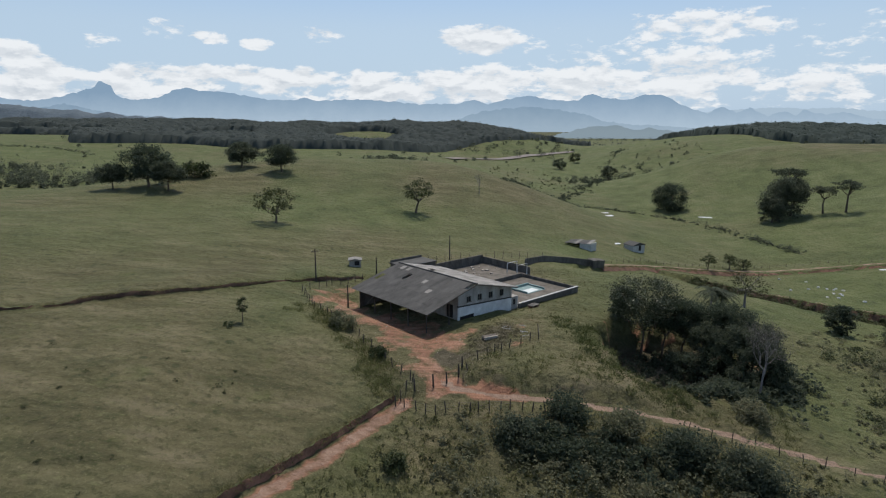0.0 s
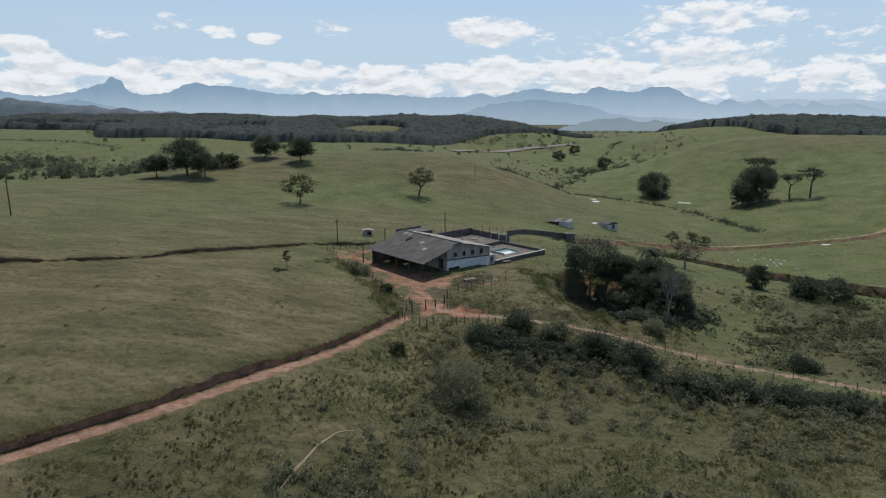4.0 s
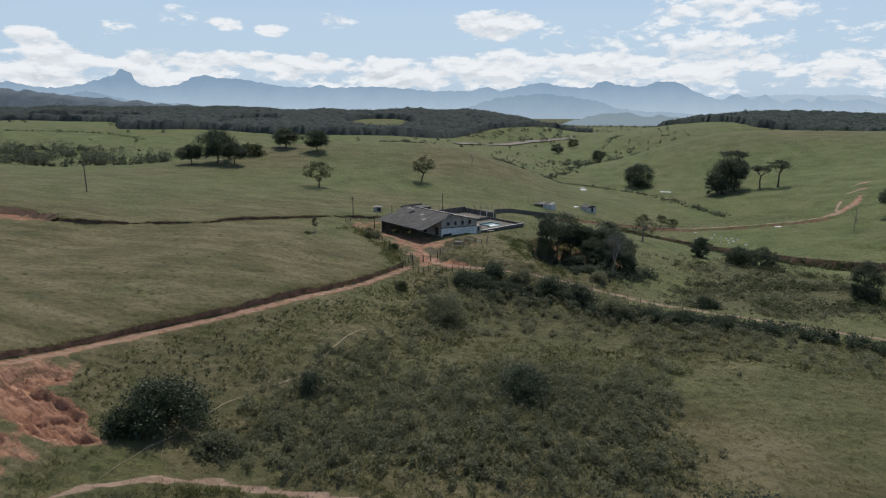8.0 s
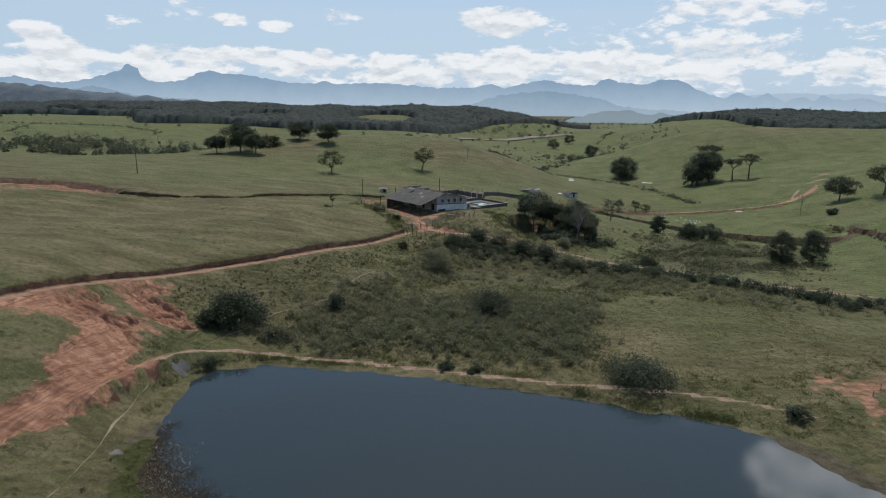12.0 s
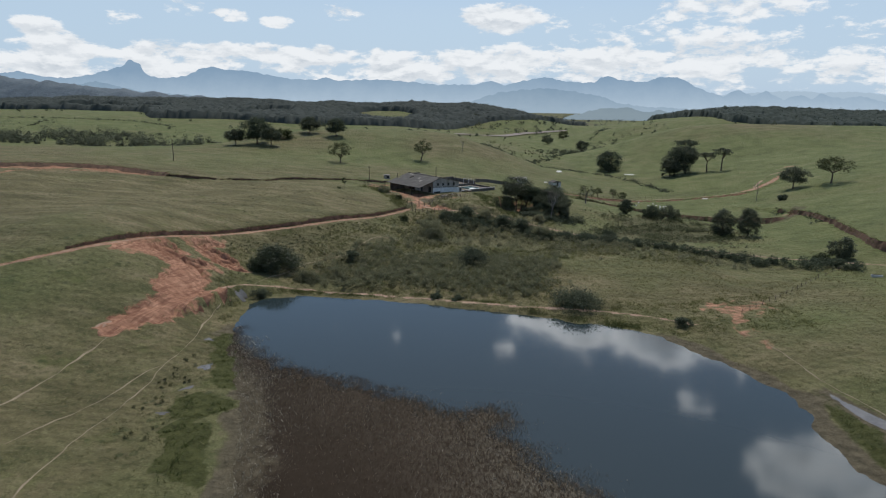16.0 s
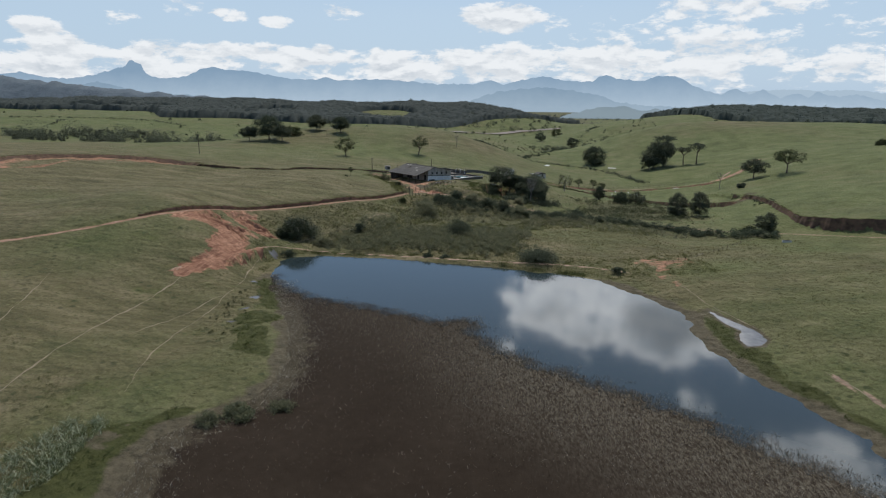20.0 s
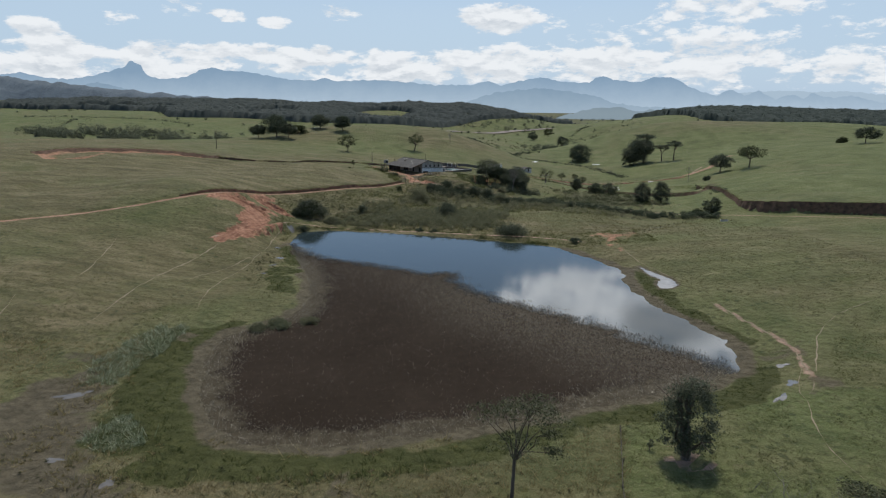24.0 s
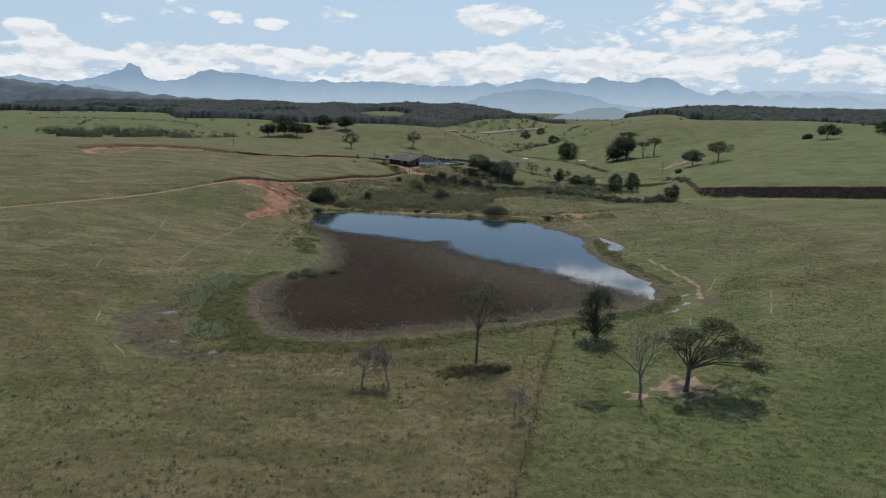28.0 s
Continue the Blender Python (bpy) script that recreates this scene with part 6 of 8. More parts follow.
# bushes round the yard, brook and pond
for i, (x, y, h, w, m) in enumerate((
    # second low bush added in place of the deep shade below the first
    (-29.3, 1.2, 5.2, 4.8, M_LEAF_GLOSSY), (-31.6, -2.2, 2.4, 2.4, M_LEAF_GLOSSY), (15.5, 10.5, 4.2, 3.4, M_LEAF_DARK), (4.2, 41, 5.0, 4.6, M_LEAF_GREY), (35, -16.2, 2.3, 5.4, M_LEAF_DARK), (-28, -13.4, 1.7, 2.0, M_LEAF_DARK),
    (-21.5, -2.5, 2.2, 2.6, M_LEAF_GREY), (-13.5, 11, 2.6, 1.9, M_LEAF_DARK), (-14.5, 82, 2.4, 2.0, M_LEAF_GREY), (-8.5, 73, 1.4, 1.3, M_LEAF_MID), (38, 66.5, 2.2, 2.4, M_LEAF_GREY),
    (14, 62, 3.0, 3.0, M_LEAF_DARK), (20, 60, 3.0, 3.0, M_LEAF_GREY), (26, 57, 3.4, 3.2, M_LEAF_DARK), (31, 53, 3.6, 3.4, M_LEAF_DARK), (8, 58, 2.6, 2.6, M_LEAF_DARK), (36, 46, 3.4, 3.0, M_LEAF_GREY),
    (7.5, -12.8, 0.9, 1.3, M_LEAF_DARK), (12, -13.6, 0.9, 1.2, M_LEAF_DARK), (52, -26, 1.2, 1.6, M_LEAF_DARK), (-7, -91, 1.5, 1.9, M_LEAF_GREY), (-12, -93, 1.2, 2.2, M_LEAF_GREY), (-15, -95, 1.3, 1.8, M_LEAF_GREY),
    (-5, 52, 1.5, 1.6, M_LEAF_MID), (43, 44.8, 2.3, 3.0, M_LEAF_DARK), (48.5, 42.6, 2.4, 3.2, M_LEAF_DARK), (54.5, 40.6, 2.2, 3.0, M_LEAF_DARK), (37.5, 47, 2.0, 2.4, M_LEAF_GREY), (58, 57, 2.2, 2.6, M_LEAF_DARK))):
    bush("bush", x, y, h, w, 70 + i, m, {M_LEAF_DARK: "dense dark green bush", M_LEAF_GREY: "grey-green bushy shrub", M_LEAF_MID: "low olive shrub", M_LEAF_GLOSSY: "broad dark glossy-leaved bush"}[m] + " in rough grass", clumps=max(14, int(16 * w)), leaf_size=0.15 if w > 2 else 0.11, per=170 if m is M_LEAF_GLOSSY else 80)
# the south field
leafy_tree("tree", 44.3, -133.5, 8.8, 2.7, 100, M_LEAF_DARK, "upright dense dark tree beside the pond", flat=1.6, clumps=110, per=70, leaf_size=0.15, trunk=0.04, r0=0.5, hollow=0.4, low=True)
def pad_tree(x, y, height, spread, seed, leaf, label, pads=17, per=820, leaf_size=0.105, fork=0.22, r0=0.26, shift=0.0):
    """A shade tree whose forked limbs carry flat pads of fine leaves, one above another."""
    rng = np.random.default_rng(seed)
    root = tagged(new("umbrella_tree"), label, "tree")
    knot = Vector((0.15, 0.1, height * fork))
    limbs = [tube([(0, 0, -0.3), (0.02, 0, 0.3), knot], [r0 * 1.6, r0 * 1.1, r0 * 0.9], 9)]
    pts = []
    for k in range(pads):
        q = k * 2.39996 + rng.normal() * 0.25
        r = spread * math.sqrt((k + 0.6) / pads) * rng.uniform(0.8, 1.05)
        z = height * (0.90 - 0.30 * (r / spread) ** 2) + rng.normal() * 0.75
        c = Vector((r * math.cos(q) + shift, r * math.sin(q) * 0.8, z - max(0.0, r * math.cos(q)) * abs(shift) * 0.09))
        m1 = knot.lerp(c, 0.35) + Vector((rng.normal() * 0.3, rng.normal() * 0.3, 0.5 + 0.3 * rng.normal()))
        m2 = knot.lerp(c, 0.75) + Vector((rng.normal() * 0.25, rng.normal() * 0.25, 0.25))
        limbs.append(tube([knot - Vector((0, 0, 0.15)), m1, m2, c], [r0 * 0.5, r0 * 0.32, r0 * 0.2, r0 * 0.07], 6))
        wide = rng.uniform(1.0, 1.9)
        for _ in range(5):
            o = Vector((rng.normal() * wide * 0.6, rng.normal() * wide * 0.6, 0.15))
            limbs.append(tube([m2, m2.lerp(c + o, 0.6), c + o], [r0 * 0.13, r0 * 0.09, r0 * 0.03], 4))
        n = int(per * wide**2 / 2.0)
        a, rr = rng.uniform(0, 2 * np.pi, n), wide * np.sqrt(rng.uniform(0, 1, n)) * (1 + 0.25 * np.sin(3 * q))
        rr = rr * (1 + 0.3 * np.sin(4 * a + k))
        pts.append(np.stack([c.x + rr * np.cos(a), c.y + rr * np.sin(a), c.z + 0.1 - 0.16 * rr**2 / wide + rng.normal(size=n) * 0.16], 1))
    v, f = tubes(limbs)
    part_np("trunk", v, f, M_BARK, root, smooth=True)
    v, f = leaves(np.concatenate(pts), leaf_size, rng, up=0.8)
    part_np("crown", v, f, leaf, root)
    root.matrix_basis = pose(x, y, zf(x, y))
    return root


pad_tree(51.2, -153.6, 9.4, 6.4, 101, M_LEAF_FINE, "wide flat-crowned shade tree with forked trunk in the south field", 22, 560, 0.10, 0.34, 0.27, 2.9)
half_dead = bare_tree("bare_tree", 44.6, -156, 8.6, 102, "grey half-dead tree with one leafy limb beside the shade tree", r0=0.2, spread=0.3, haze_of_twigs=160)
rng = np.random.default_rng(109)
v, f = tubes([tube([(0.1, 0, 3.0), (-1.6, 0.5, 4.6), (-3.6, 1.3, 6.0), (-5.4, 2.0, 6.5)], [0.12, 0.09, 0.06, 0.03], 6)] + [tube([(-3.6, 1.3, 6.0), (-5.2 + 1.6 * math.cos(q), 2.0 + 1.3 * math.sin(q), 6.7)], [0.05, 0.015], 4) for q in np.arange(0, 6.2, 0.7)])
part_np("limb", v, f, M_BARK_GREY, half_dead, smooth=True)
a, rr = rng.uniform(0, 6.28, 1500), np.sqrt(rng.uniform(0, 1, 1500))
rr = rr * (1 + 0.3 * np.sin(3 * a))
v, f = leaves(np.stack([-5.4 + 2.4 * rr * np.cos(a), 2.0 + 1.8 * rr * np.sin(a), 6.9 - 0.6 * rr**2 + rng.normal(size=1500) * 0.25], 1), 0.10, rng, up=0.7)
part_np("foliage", v, f, M_LEAF_FINE, half_dead, "small leafy clump on the living limb")
pad_tree(24.6, -142.6, 12.2, 4.3, 103, M_LEAF_FINE, "tall thin tree with a sparse feathery crown beside the pond", 11, 300, 0.10, 0.42, 0.17, 1.0)
bare_tree("bare_tree", 9, -152, 4.6, 104, "small leaning dead tree with grey twigs", lean=(0.2, 0.1), r0=0.15, haze_of_twigs=1800)
bare_tree("bare_tree", 13, -153, 4.8, 105, "small crooked dead tree", lean=(-0.25, 0.1), r0=0.13, levels=3, haze_of_twigs=300)
bare_tree("bare_tree", 28.5, -161, 3.2, 106, "small dead shrub with thin twigs", r0=0.07, haze_of_twigs=700)
leafy_tree("tree", 41, -131.5, 1.3, 0.35, 107, M_LEAF_DARK, "slim young conifer beside the fence", flat=1.4, clumps=16, per=24, leaf_size=0.09, trunk=0.15, r0=0.05)

# scrub in the brook bed and along the hedge, woodland on the far hills


def scattered(ring, n, rng, keep=None, feather=0.0):
    xs, ys = [p[0] for p in ring], [p[1] for p in ring]
    x, y = rng.uniform(min(xs), max(xs), n * 4), rng.uniform(min(ys), max(ys), n * 4)
    m = from_area(x, y, ring) + feather * (waves(x, y, 14, 97, 3) + 0.5 * rng.normal(size=len(x))) < 0
    if keep is not None:
        m &= keep(x, y)
    return x[m][:n], y[m][:n]


def cover_mask(x, y):
    """True where the ground is grassed."""
    i, j = np.clip(np.searchsorted(gx, x), 0, NX - 1), np.clip(np.searchsorted(gy, y), 0, NY - 1)
    return (soil[j, i] < 0.3) & (trodden[j, i] < 0.2) & (GZ[j, i] > WATER + 0.3)


def thicket(name, x, y, h, rng, leaf, per, size, label, category="scrub", wide=0.8, up=0.3):
    """Many low shrubs as one stretch of cover."""
    n = len(x)
    k = np.repeat(np.arange(n), per)
    q, r, w = rng.uniform(0, 2 * np.pi, n * per), np.sqrt(rng.uniform(0, 1, n * per)), rng.uniform(0, 1, n * per)
    rad = h[k] * wide * r * np.sqrt(1 - 0.8 * w**2)
    p = np.stack([x[k] + rad * np.cos(q), y[k] + rad * np.sin(q), zat(x, y)[k] + 0.05 + w * h[k]], 1)
    v, f = leaves(p, size, rng, up=up)
    return tagged(new(name, mesh_of(name, v, f, [leaf])), label, category, kind="stuff")


rng = np.random.default_rng(65)
K_PIT = scattered(grown(PIT, -1.0), 260, rng)
thicket("undergrowth", *K_PIT, rng.uniform(0.3, 1.3, len(K_PIT[0])), rng, M_LEAF_DARK, 46, 0.17, "dark undergrowth on the floor below the cliff", "undergrowth")
rng = np.random.default_rng(5)
not_track = lambda x, y: (from_line(x, y, TRACK_HEDGE)[0] > 2.2) & (from_line(x, y, TRACK_DAM)[0] > 1.8)
GLADE = [(-5, 21.9), (2.2, 28.4), (10.3, 36), (26.7, 33.1), (36, 36), (34.1, 20), (24.7, 21.4), (15.6, 22.5), (8, 18), (-0.9, 17.1)]
in_glade = lambda x, y: from_area(x, y, GLADE) + waves(x, y, 7, 97, 3) * 1.5 < 0
x, y = scattered(SCRUB, 1000, rng, lambda x, y: not_track(x, y) & ~in_glade(x, y), 4.0)
thicket("scrub", x, y, rng.uniform(0.5, 1.7, len(x)), rng, M_LEAF_GREY, 50, 0.15, "tangled grey-green scrub and weeds filling the brook bed", "scrub", 0.8, 0.8)
x, y = scattered([(-20, -6), (-14, 4), (4, 6), (20, 16), (34, 14), (29, -13), (0, -7)], 420, rng, not_track, 4.0)
thicket("weeds", x, y, rng.uniform(0.7, 1.9, len(x)), rng, M_LEAF_GREY, 50, 0.14, "tall dense weeds behind the dam", "weeds", 0.6, 0.8)
hedge = smooth_line([(10, 57), (20, 56), (30, 52), (40, 47), (50, 43.5), (60, 40), (72, 33.5), (84, 28), (96, 22), (106, 16)])
t = rng.uniform(0, 1, 330) * (len(hedge) - 1)
i = t.astype(int)
hp = np.array(hedge)
hx = hp[i, 0] + (hp[np.minimum(i + 1, len(hp) - 1), 0] - hp[i, 0]) * (t - i) + rng.normal(size=len(t)) * 1.7
hy = hp[i, 1] + (hp[np.minimum(i + 1, len(hp) - 1), 1] - hp[i, 1]) * (t - i) + rng.normal(size=len(t)) * 1.7
m = from_line(hx, hy, TRACK_HEDGE)[0] > 1.8
x, y = scattered(YARD_BRUSH, 240, rng)
thicket("brush", x, y, rng.uniform(0.04, 0.16, len(x)), rng, M_DRY_BRUSH, 16, 0.07, "dry brown weeds and rubbish on the yard before the gable", "brush", 3.0, 1.5)
gx_, gy_ = hx[m] + rng.normal(size=m.sum()) * 2.5, hy[m] - 2.0 + rng.normal(size=m.sum()) * 2.5
g_ = (from_line(gx_, gy_, TRACK_HEDGE)[0] > 1.8) & (gx_ < 60)
thicket("hedge", gx_[g_], gy_[g_], rng.uniform(0.6, 1.7, g_.sum()), rng, M_LEAF_GREY, 80, 0.16, "grey-green shrubs mixed into the wild hedge", "hedge")
thicket("hedge", hx[m], hy[m], rng.uniform(0.8, 2.1, m.sum()), rng, M_LEAF_DARK, 150, 0.175, "dark wild hedge of shrubs below the track", "hedge")
x, y = scattered(grown(SCRUB_EAST, 2), 420, rng, lambda x, y: not_track(x, y) & (waves(x, y, 18, 103, 3) > 0.05), 6.0)
thicket("scrub", x, y, rng.uniform(0.5, 1.7, len(x)), rng, M_LEAF_MID, 46, 0.17, "rounded dark shrubs in patches on the valley floor", "scrub", 1.1, 0.6)
x, y = scattered(grown(SCRUB_EAST, 6), 1500, rng, lambda x, y: not_track(x, y) & (waves(x, y, 22, 98, 4) > -0.25), 9.0)
thicket("scrub", x, y, 0.15 + rng.gamma(2.0, 0.16, len(x)), rng, M_LEAF_GREY, 30, 0.13, "low grey-green scrub on the wet valley floor", "scrub", 0.9, 0.8)
# brook line and the field bank bushes
for line, n, hh, lf, lab in (
    ([(26, 250), (60, 300), (84, 322), (106, 298), (119, 269), (124, 237), (128, 212)], 320, (0.3, 1.8), M_LEAF_FAR, "straggling shrubs along the brook"),
    ([(60, 330), (95, 400), (120, 470), (150, 560), (200, 700)], 300, (0.5, 2.2), M_LEAF_FAR, "straggling shrubs along the valley brook"),
    ([(x - 2.0, y - 2.2) for x, y in TRACK_UPPER[:22]], 420, (0.4, 1.6), M_LEAF_MID, "low shrubs on the bank of the upper track"),
    ([(-6, 62), (-9, 72), (-14, 81), (-22, 90)], 90, (0.3, 1.0), M_LEAF_MID, "rank weeds along the yard fence"),
    (BANK_EAST[:6], 40, (0.3, 1.2), M_LEAF_DARK, "shrubs at the top of the earth bank"),
    ([(20, 87), (21.5, 80), (22.5, 74), (25, 69), (31, 68.5)], 150, (0.08, 0.8), M_DRY_BRUSH, "dry brown brush on the slope by the cliff"),
    ([(34, 72), (40, 74.5), (46, 77), (52, 83)], 200, (0.5, 2.0), M_LEAF_DARK, "shade plants at the foot of the cliff"),
    ([(-22, -9.9), (-10, -10.8), (0, -11.3), (11, -13.6), (21, -16.2), (32, -22.6), (44, -25.6)], 260, (0.1, 0.6), M_REED_DARK, "dark rank growth along the dam at the waterline"),
    (TRACK_DAM[12:], 90, (0.2, 0.8), M_LEAF_MID, "weeds along the dam"),
):
    ln = np.array(smooth_line(list(line)) if len(line) < 8 else line)
    t = rng.uniform(0, 1, n) * (len(ln) - 1.001)
    i = t.astype(int)
    side_w = 3.5 if hh[1] > 2 else 0.45 if "waterline" in lab else 2.0 if "cliff" in lab else 1.3
    lx = ln[i, 0] + (ln[i + 1, 0] - ln[i, 0]) * (t - i) + rng.normal(size=n) * side_w
    ly = ln[i, 1] + (ln[i + 1, 1] - ln[i, 1]) * (t - i) + rng.normal(size=n) * side_w
    clear = (from_line(lx, ly, ROAD_WEST)[0] > 2.0) & (from_line(lx, ly, TRACK_UPPER)[0] > 1.4) & (from_line(lx, ly, TRACK_DAM)[0] > 1.2)
    lx, ly = lx[clear], ly[clear]
    if hh[1] < 0.9 or "yard fence" in lab:
        k = np.repeat(np.arange(len(lx)), 40)
        bx, by = lx[k] + rng.normal(size=len(k)) * 0.5, ly[k] + rng.normal(size=len(k)) * 0.5
        v, f = blades(np.stack([bx, by, zat(bx, by) - 0.03], 1), 0.9 * rng.uniform(*hh, len(lx))[k], 0.05, rng)
        tagged(new("weeds", mesh_of("weeds", v, f, [M_GRASS_GREEN])), lab, "weeds", kind="stuff")
    else:
        thicket("shrubs", lx, ly, hh[0] + (hh[1] - hh[0]) * rng.uniform(0, 1, len(lx)) ** 2.2, rng, lf, 60, 0.16 if hh[1] < 2 else 0.24, lab, "shrubs", 1.0, 0.7)

def canopy(where, x0, x1, y0, y1, gap, tall, label, seed, sprigs=0.8):
    """A wood seen from far: one uneven roof of crowns that falls to the ground at its edges, ragged with sprigs of leaves."""
    rng = np.random.default_rng(seed)
    x, y = np.meshgrid(np.arange(x0, x1, gap), np.arange(y0, y1, gap))
    x, y = x + rng.uniform(-0.42, 0.42, x.shape) * gap, y + rng.uniform(-0.42, 0.42, x.shape) * gap
    m = where(x, y)
    # single rounded crowns, one to a plot
    plot = 10.0
    ci, cj = np.floor(x / plot), np.floor(y / plot)
    near_ = np.full(x.shape, 9.0)
    for di in (-1, 0, 1):
        for dj in (-1, 0, 1):
            a, b = ci + di, cj + dj
            ra, rb, rs = (np.modf(np.abs(np.sin(a * p + b * q + seed)) * 43758.5)[0] for p, q in ((12.99, 78.23), (39.35, 11.14), (73.16, 52.24)))
            near_ = np.minimum(near_, np.hypot(x - (a + 0.15 + 0.7 * ra) * plot, y - (b + 0.15 + 0.7 * rb) * plot) / (4.2 + 3.2 * rs))
    h = tall * (0.52 + 0.26 * waves(x, y, 120, seed, 3) + 0.16 * waves(x, y, 25, seed + 1, 3) + 0.50 * np.sqrt(np.clip(1 - near_**2, 0, 1)) + rng.uniform(-0.07, 0.07, x.shape))
    z = zat(x, y) + np.where(m, np.maximum(h, 2.0), -1.0)
    i = np.arange(x.size).reshape(x.shape)
    q = np.stack([i[:-1, :-1], i[:-1, 1:], i[1:, 1:], i[1:, :-1]], -1)
    q = q[m[:-1, :-1] | m[:-1, 1:] | m[1:, 1:] | m[1:, :-1]]
    f = np.concatenate([q[:, [0, 1, 2]], q[:, [0, 2, 3]]])
    v = np.stack([x, y, z], -1).reshape(-1, 3)
    inside = np.flatnonzero(m.ravel())
    t = rng.choice(inside, int(len(inside) * sprigs))
    lv, lf = leaves(v[t] + rng.normal(size=(len(t), 3)) * np.array([gap * 0.5, gap * 0.5, 0.9]), 0.8, rng, up=1.2)
    f = np.concatenate([f, lf[:, [0, 1, 2]] + len(v), lf[:, [0, 2, 3]] + len(v)])
    used, back = np.unique(f, return_inverse=True)
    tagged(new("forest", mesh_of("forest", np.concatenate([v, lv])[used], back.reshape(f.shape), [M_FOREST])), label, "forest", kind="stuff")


# far patches of wood and bushes
x, y = scattered([(-292, 270), (-205, 300), (-190, 330), (-190, 375), (-250, 385), (-300, 405), (-345, 352), (-360, 320)], 420, rng, lambda x, y: waves(x, y, 40, 105, 3) > -0.3, 14)
thicket("woodland", x, y, (1.4 + rng.gamma(1.5, 1.7, len(x))) * (1 + 0.6 * waves(x, y, 50, 106, 2)), rng, M_LEAF_FAR, 90, 0.46, "patch of dark bushy woodland in the hollow", "woodland", 0.62, 0.6)
for line in ([(-459, 479), (-420, 490), (-354, 500), (-318, 501), (-272, 478)], [(-380, 423), (-394, 469)], [(-214, 402), (-190, 380), (-172, 350)]):
    hx_, hy_, nx_, ny_ = along(line, 2.4)
    hx_, hy_ = hx_ + rng.normal(size=len(hx_)) * 1.6, hy_ + rng.normal(size=len(hy_)) * 1.6
    thicket("hedge", hx_, hy_, rng.uniform(0.6, 2.2, len(hx_)), rng, M_LEAF_FAR, 24, 0.4, "dark hedge line across the far pasture", "hedge", 0.9, 0.7)
x, y = scattered([(-75, 455), (-20, 430), (-5, 440), (-40, 470)], 34, rng)
thicket("bushes", x, y, rng.uniform(2.0, 4.5, len(x)), rng, M_LEAF_FAR, 60, 0.5, "row of dark bushes on the far pasture", "bushes")
x, y = scattered([(0, 720), (150, 720), (190, 880), (60, 900)], 60, rng)
thicket("bushes", x, y, rng.uniform(2.5, 7, len(x)), rng, M_LEAF_FAR, 60, 0.7, "scattered bushes on the far light green hill", "bushes")
x, y = rng.uniform(-600, 500, 130), rng.uniform(330, 760, 130)
thicket("bushes", x, y, rng.uniform(1.2, 4.0, len(x)), rng, M_LEAF_FAR, 50, 0.5, "single bushes scattered over the far pastures", "bushes")


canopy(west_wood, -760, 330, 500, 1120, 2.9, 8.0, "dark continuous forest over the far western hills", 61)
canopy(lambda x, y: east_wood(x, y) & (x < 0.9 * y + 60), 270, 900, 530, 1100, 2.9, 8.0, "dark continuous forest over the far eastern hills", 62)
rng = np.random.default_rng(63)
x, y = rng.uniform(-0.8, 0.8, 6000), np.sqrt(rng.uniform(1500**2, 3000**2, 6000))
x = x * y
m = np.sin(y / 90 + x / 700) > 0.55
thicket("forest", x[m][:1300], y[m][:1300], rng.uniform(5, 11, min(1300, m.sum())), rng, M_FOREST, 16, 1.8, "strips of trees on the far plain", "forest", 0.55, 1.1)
x, y = scattered([(80, 470), (110, 440), (175, 500), (260, 610), (235, 640), (150, 560)], 80, rng, None, 10)
thicket("shrubs", x, y, 0.6 + rng.gamma(2.0, 0.7, len(x)), rng, M_LEAF_FAR, 50, 0.4, "loose shrubs and small trees on the far valley floor", "shrubs", 0.7, 0.6)
x, y = scattered([(0, 340), (70, 350), (100, 420), (120, 520), (60, 560), (20, 440)], 90, rng, None, 12)
thicket("shrubs", x, y, 0.4 + rng.gamma(1.6, 0.4, len(x)), rng, M_LEAF_MID, 26, 0.35, "low shrubs dotted over the wet valley pasture", "shrubs", 0.8, 0.6)

ln = smooth_line([(100, 470), (150, 505), (200, 525), (260, 545), (330, 560), (420, 570)])
t = rng.uniform(0, 0.999, 110) ** 1.3 * (len(ln) - 1)
hp = np.array(ln)
i = t.astype(int)
x = hp[i, 0] + (hp[i + 1, 0] - hp[i, 0]) * (t - i) + rng.normal(size=len(t)) * 7
y = hp[i, 1] + (hp[i + 1, 1] - hp[i, 1]) * (t - i) + rng.normal(size=len(t)) * 7
thicket("shrubs", x, y, rng.uniform(1.5, 5.0, len(x)), rng, M_LEAF_FAR, 50, 0.45, "line of shrubs in the dip between the eastern hills", "shrubs", 0.7, 0.6)

# dark tufts on the slopes above the brook
rng = np.random.default_rng(8)
x, y = rng.uniform(-48, 60, 9000), rng.uniform(-8, 62, 9000)
m = (cover_mask(x, y)) & (from_line(x, y, ROAD_WEST)[0] > 3) & ((from_line(x, y, ROAD_WEST + [(-400, -200)])[3] > 0) | (x > 0) | (rng.uniform(0, 1, len(x)) < 0.02)) & (from_area(x, y, FIELD_EAST) > 0) & not_track(x, y) & (waves(x, y, 16, 95, 3) > -0.1)
x, y = x[m][:2600], y[m][:2600]
thicket("tufts", x, y, rng.uniform(0.12, 0.42, len(x)), rng, M_REED_DARK, 18, 0.085, "dark woody tufts dotted over the grazed slope", "tufts", 0.8)
x, y = -44 + rng.normal(size=20) * 14, 50 + rng.normal(size=20) * 11
m = (from_line(x, y, ROAD_WEST + [(-400, -200)])[3] < 0) & (from_line(x, y, ROAD_WEST)[0] > 3)
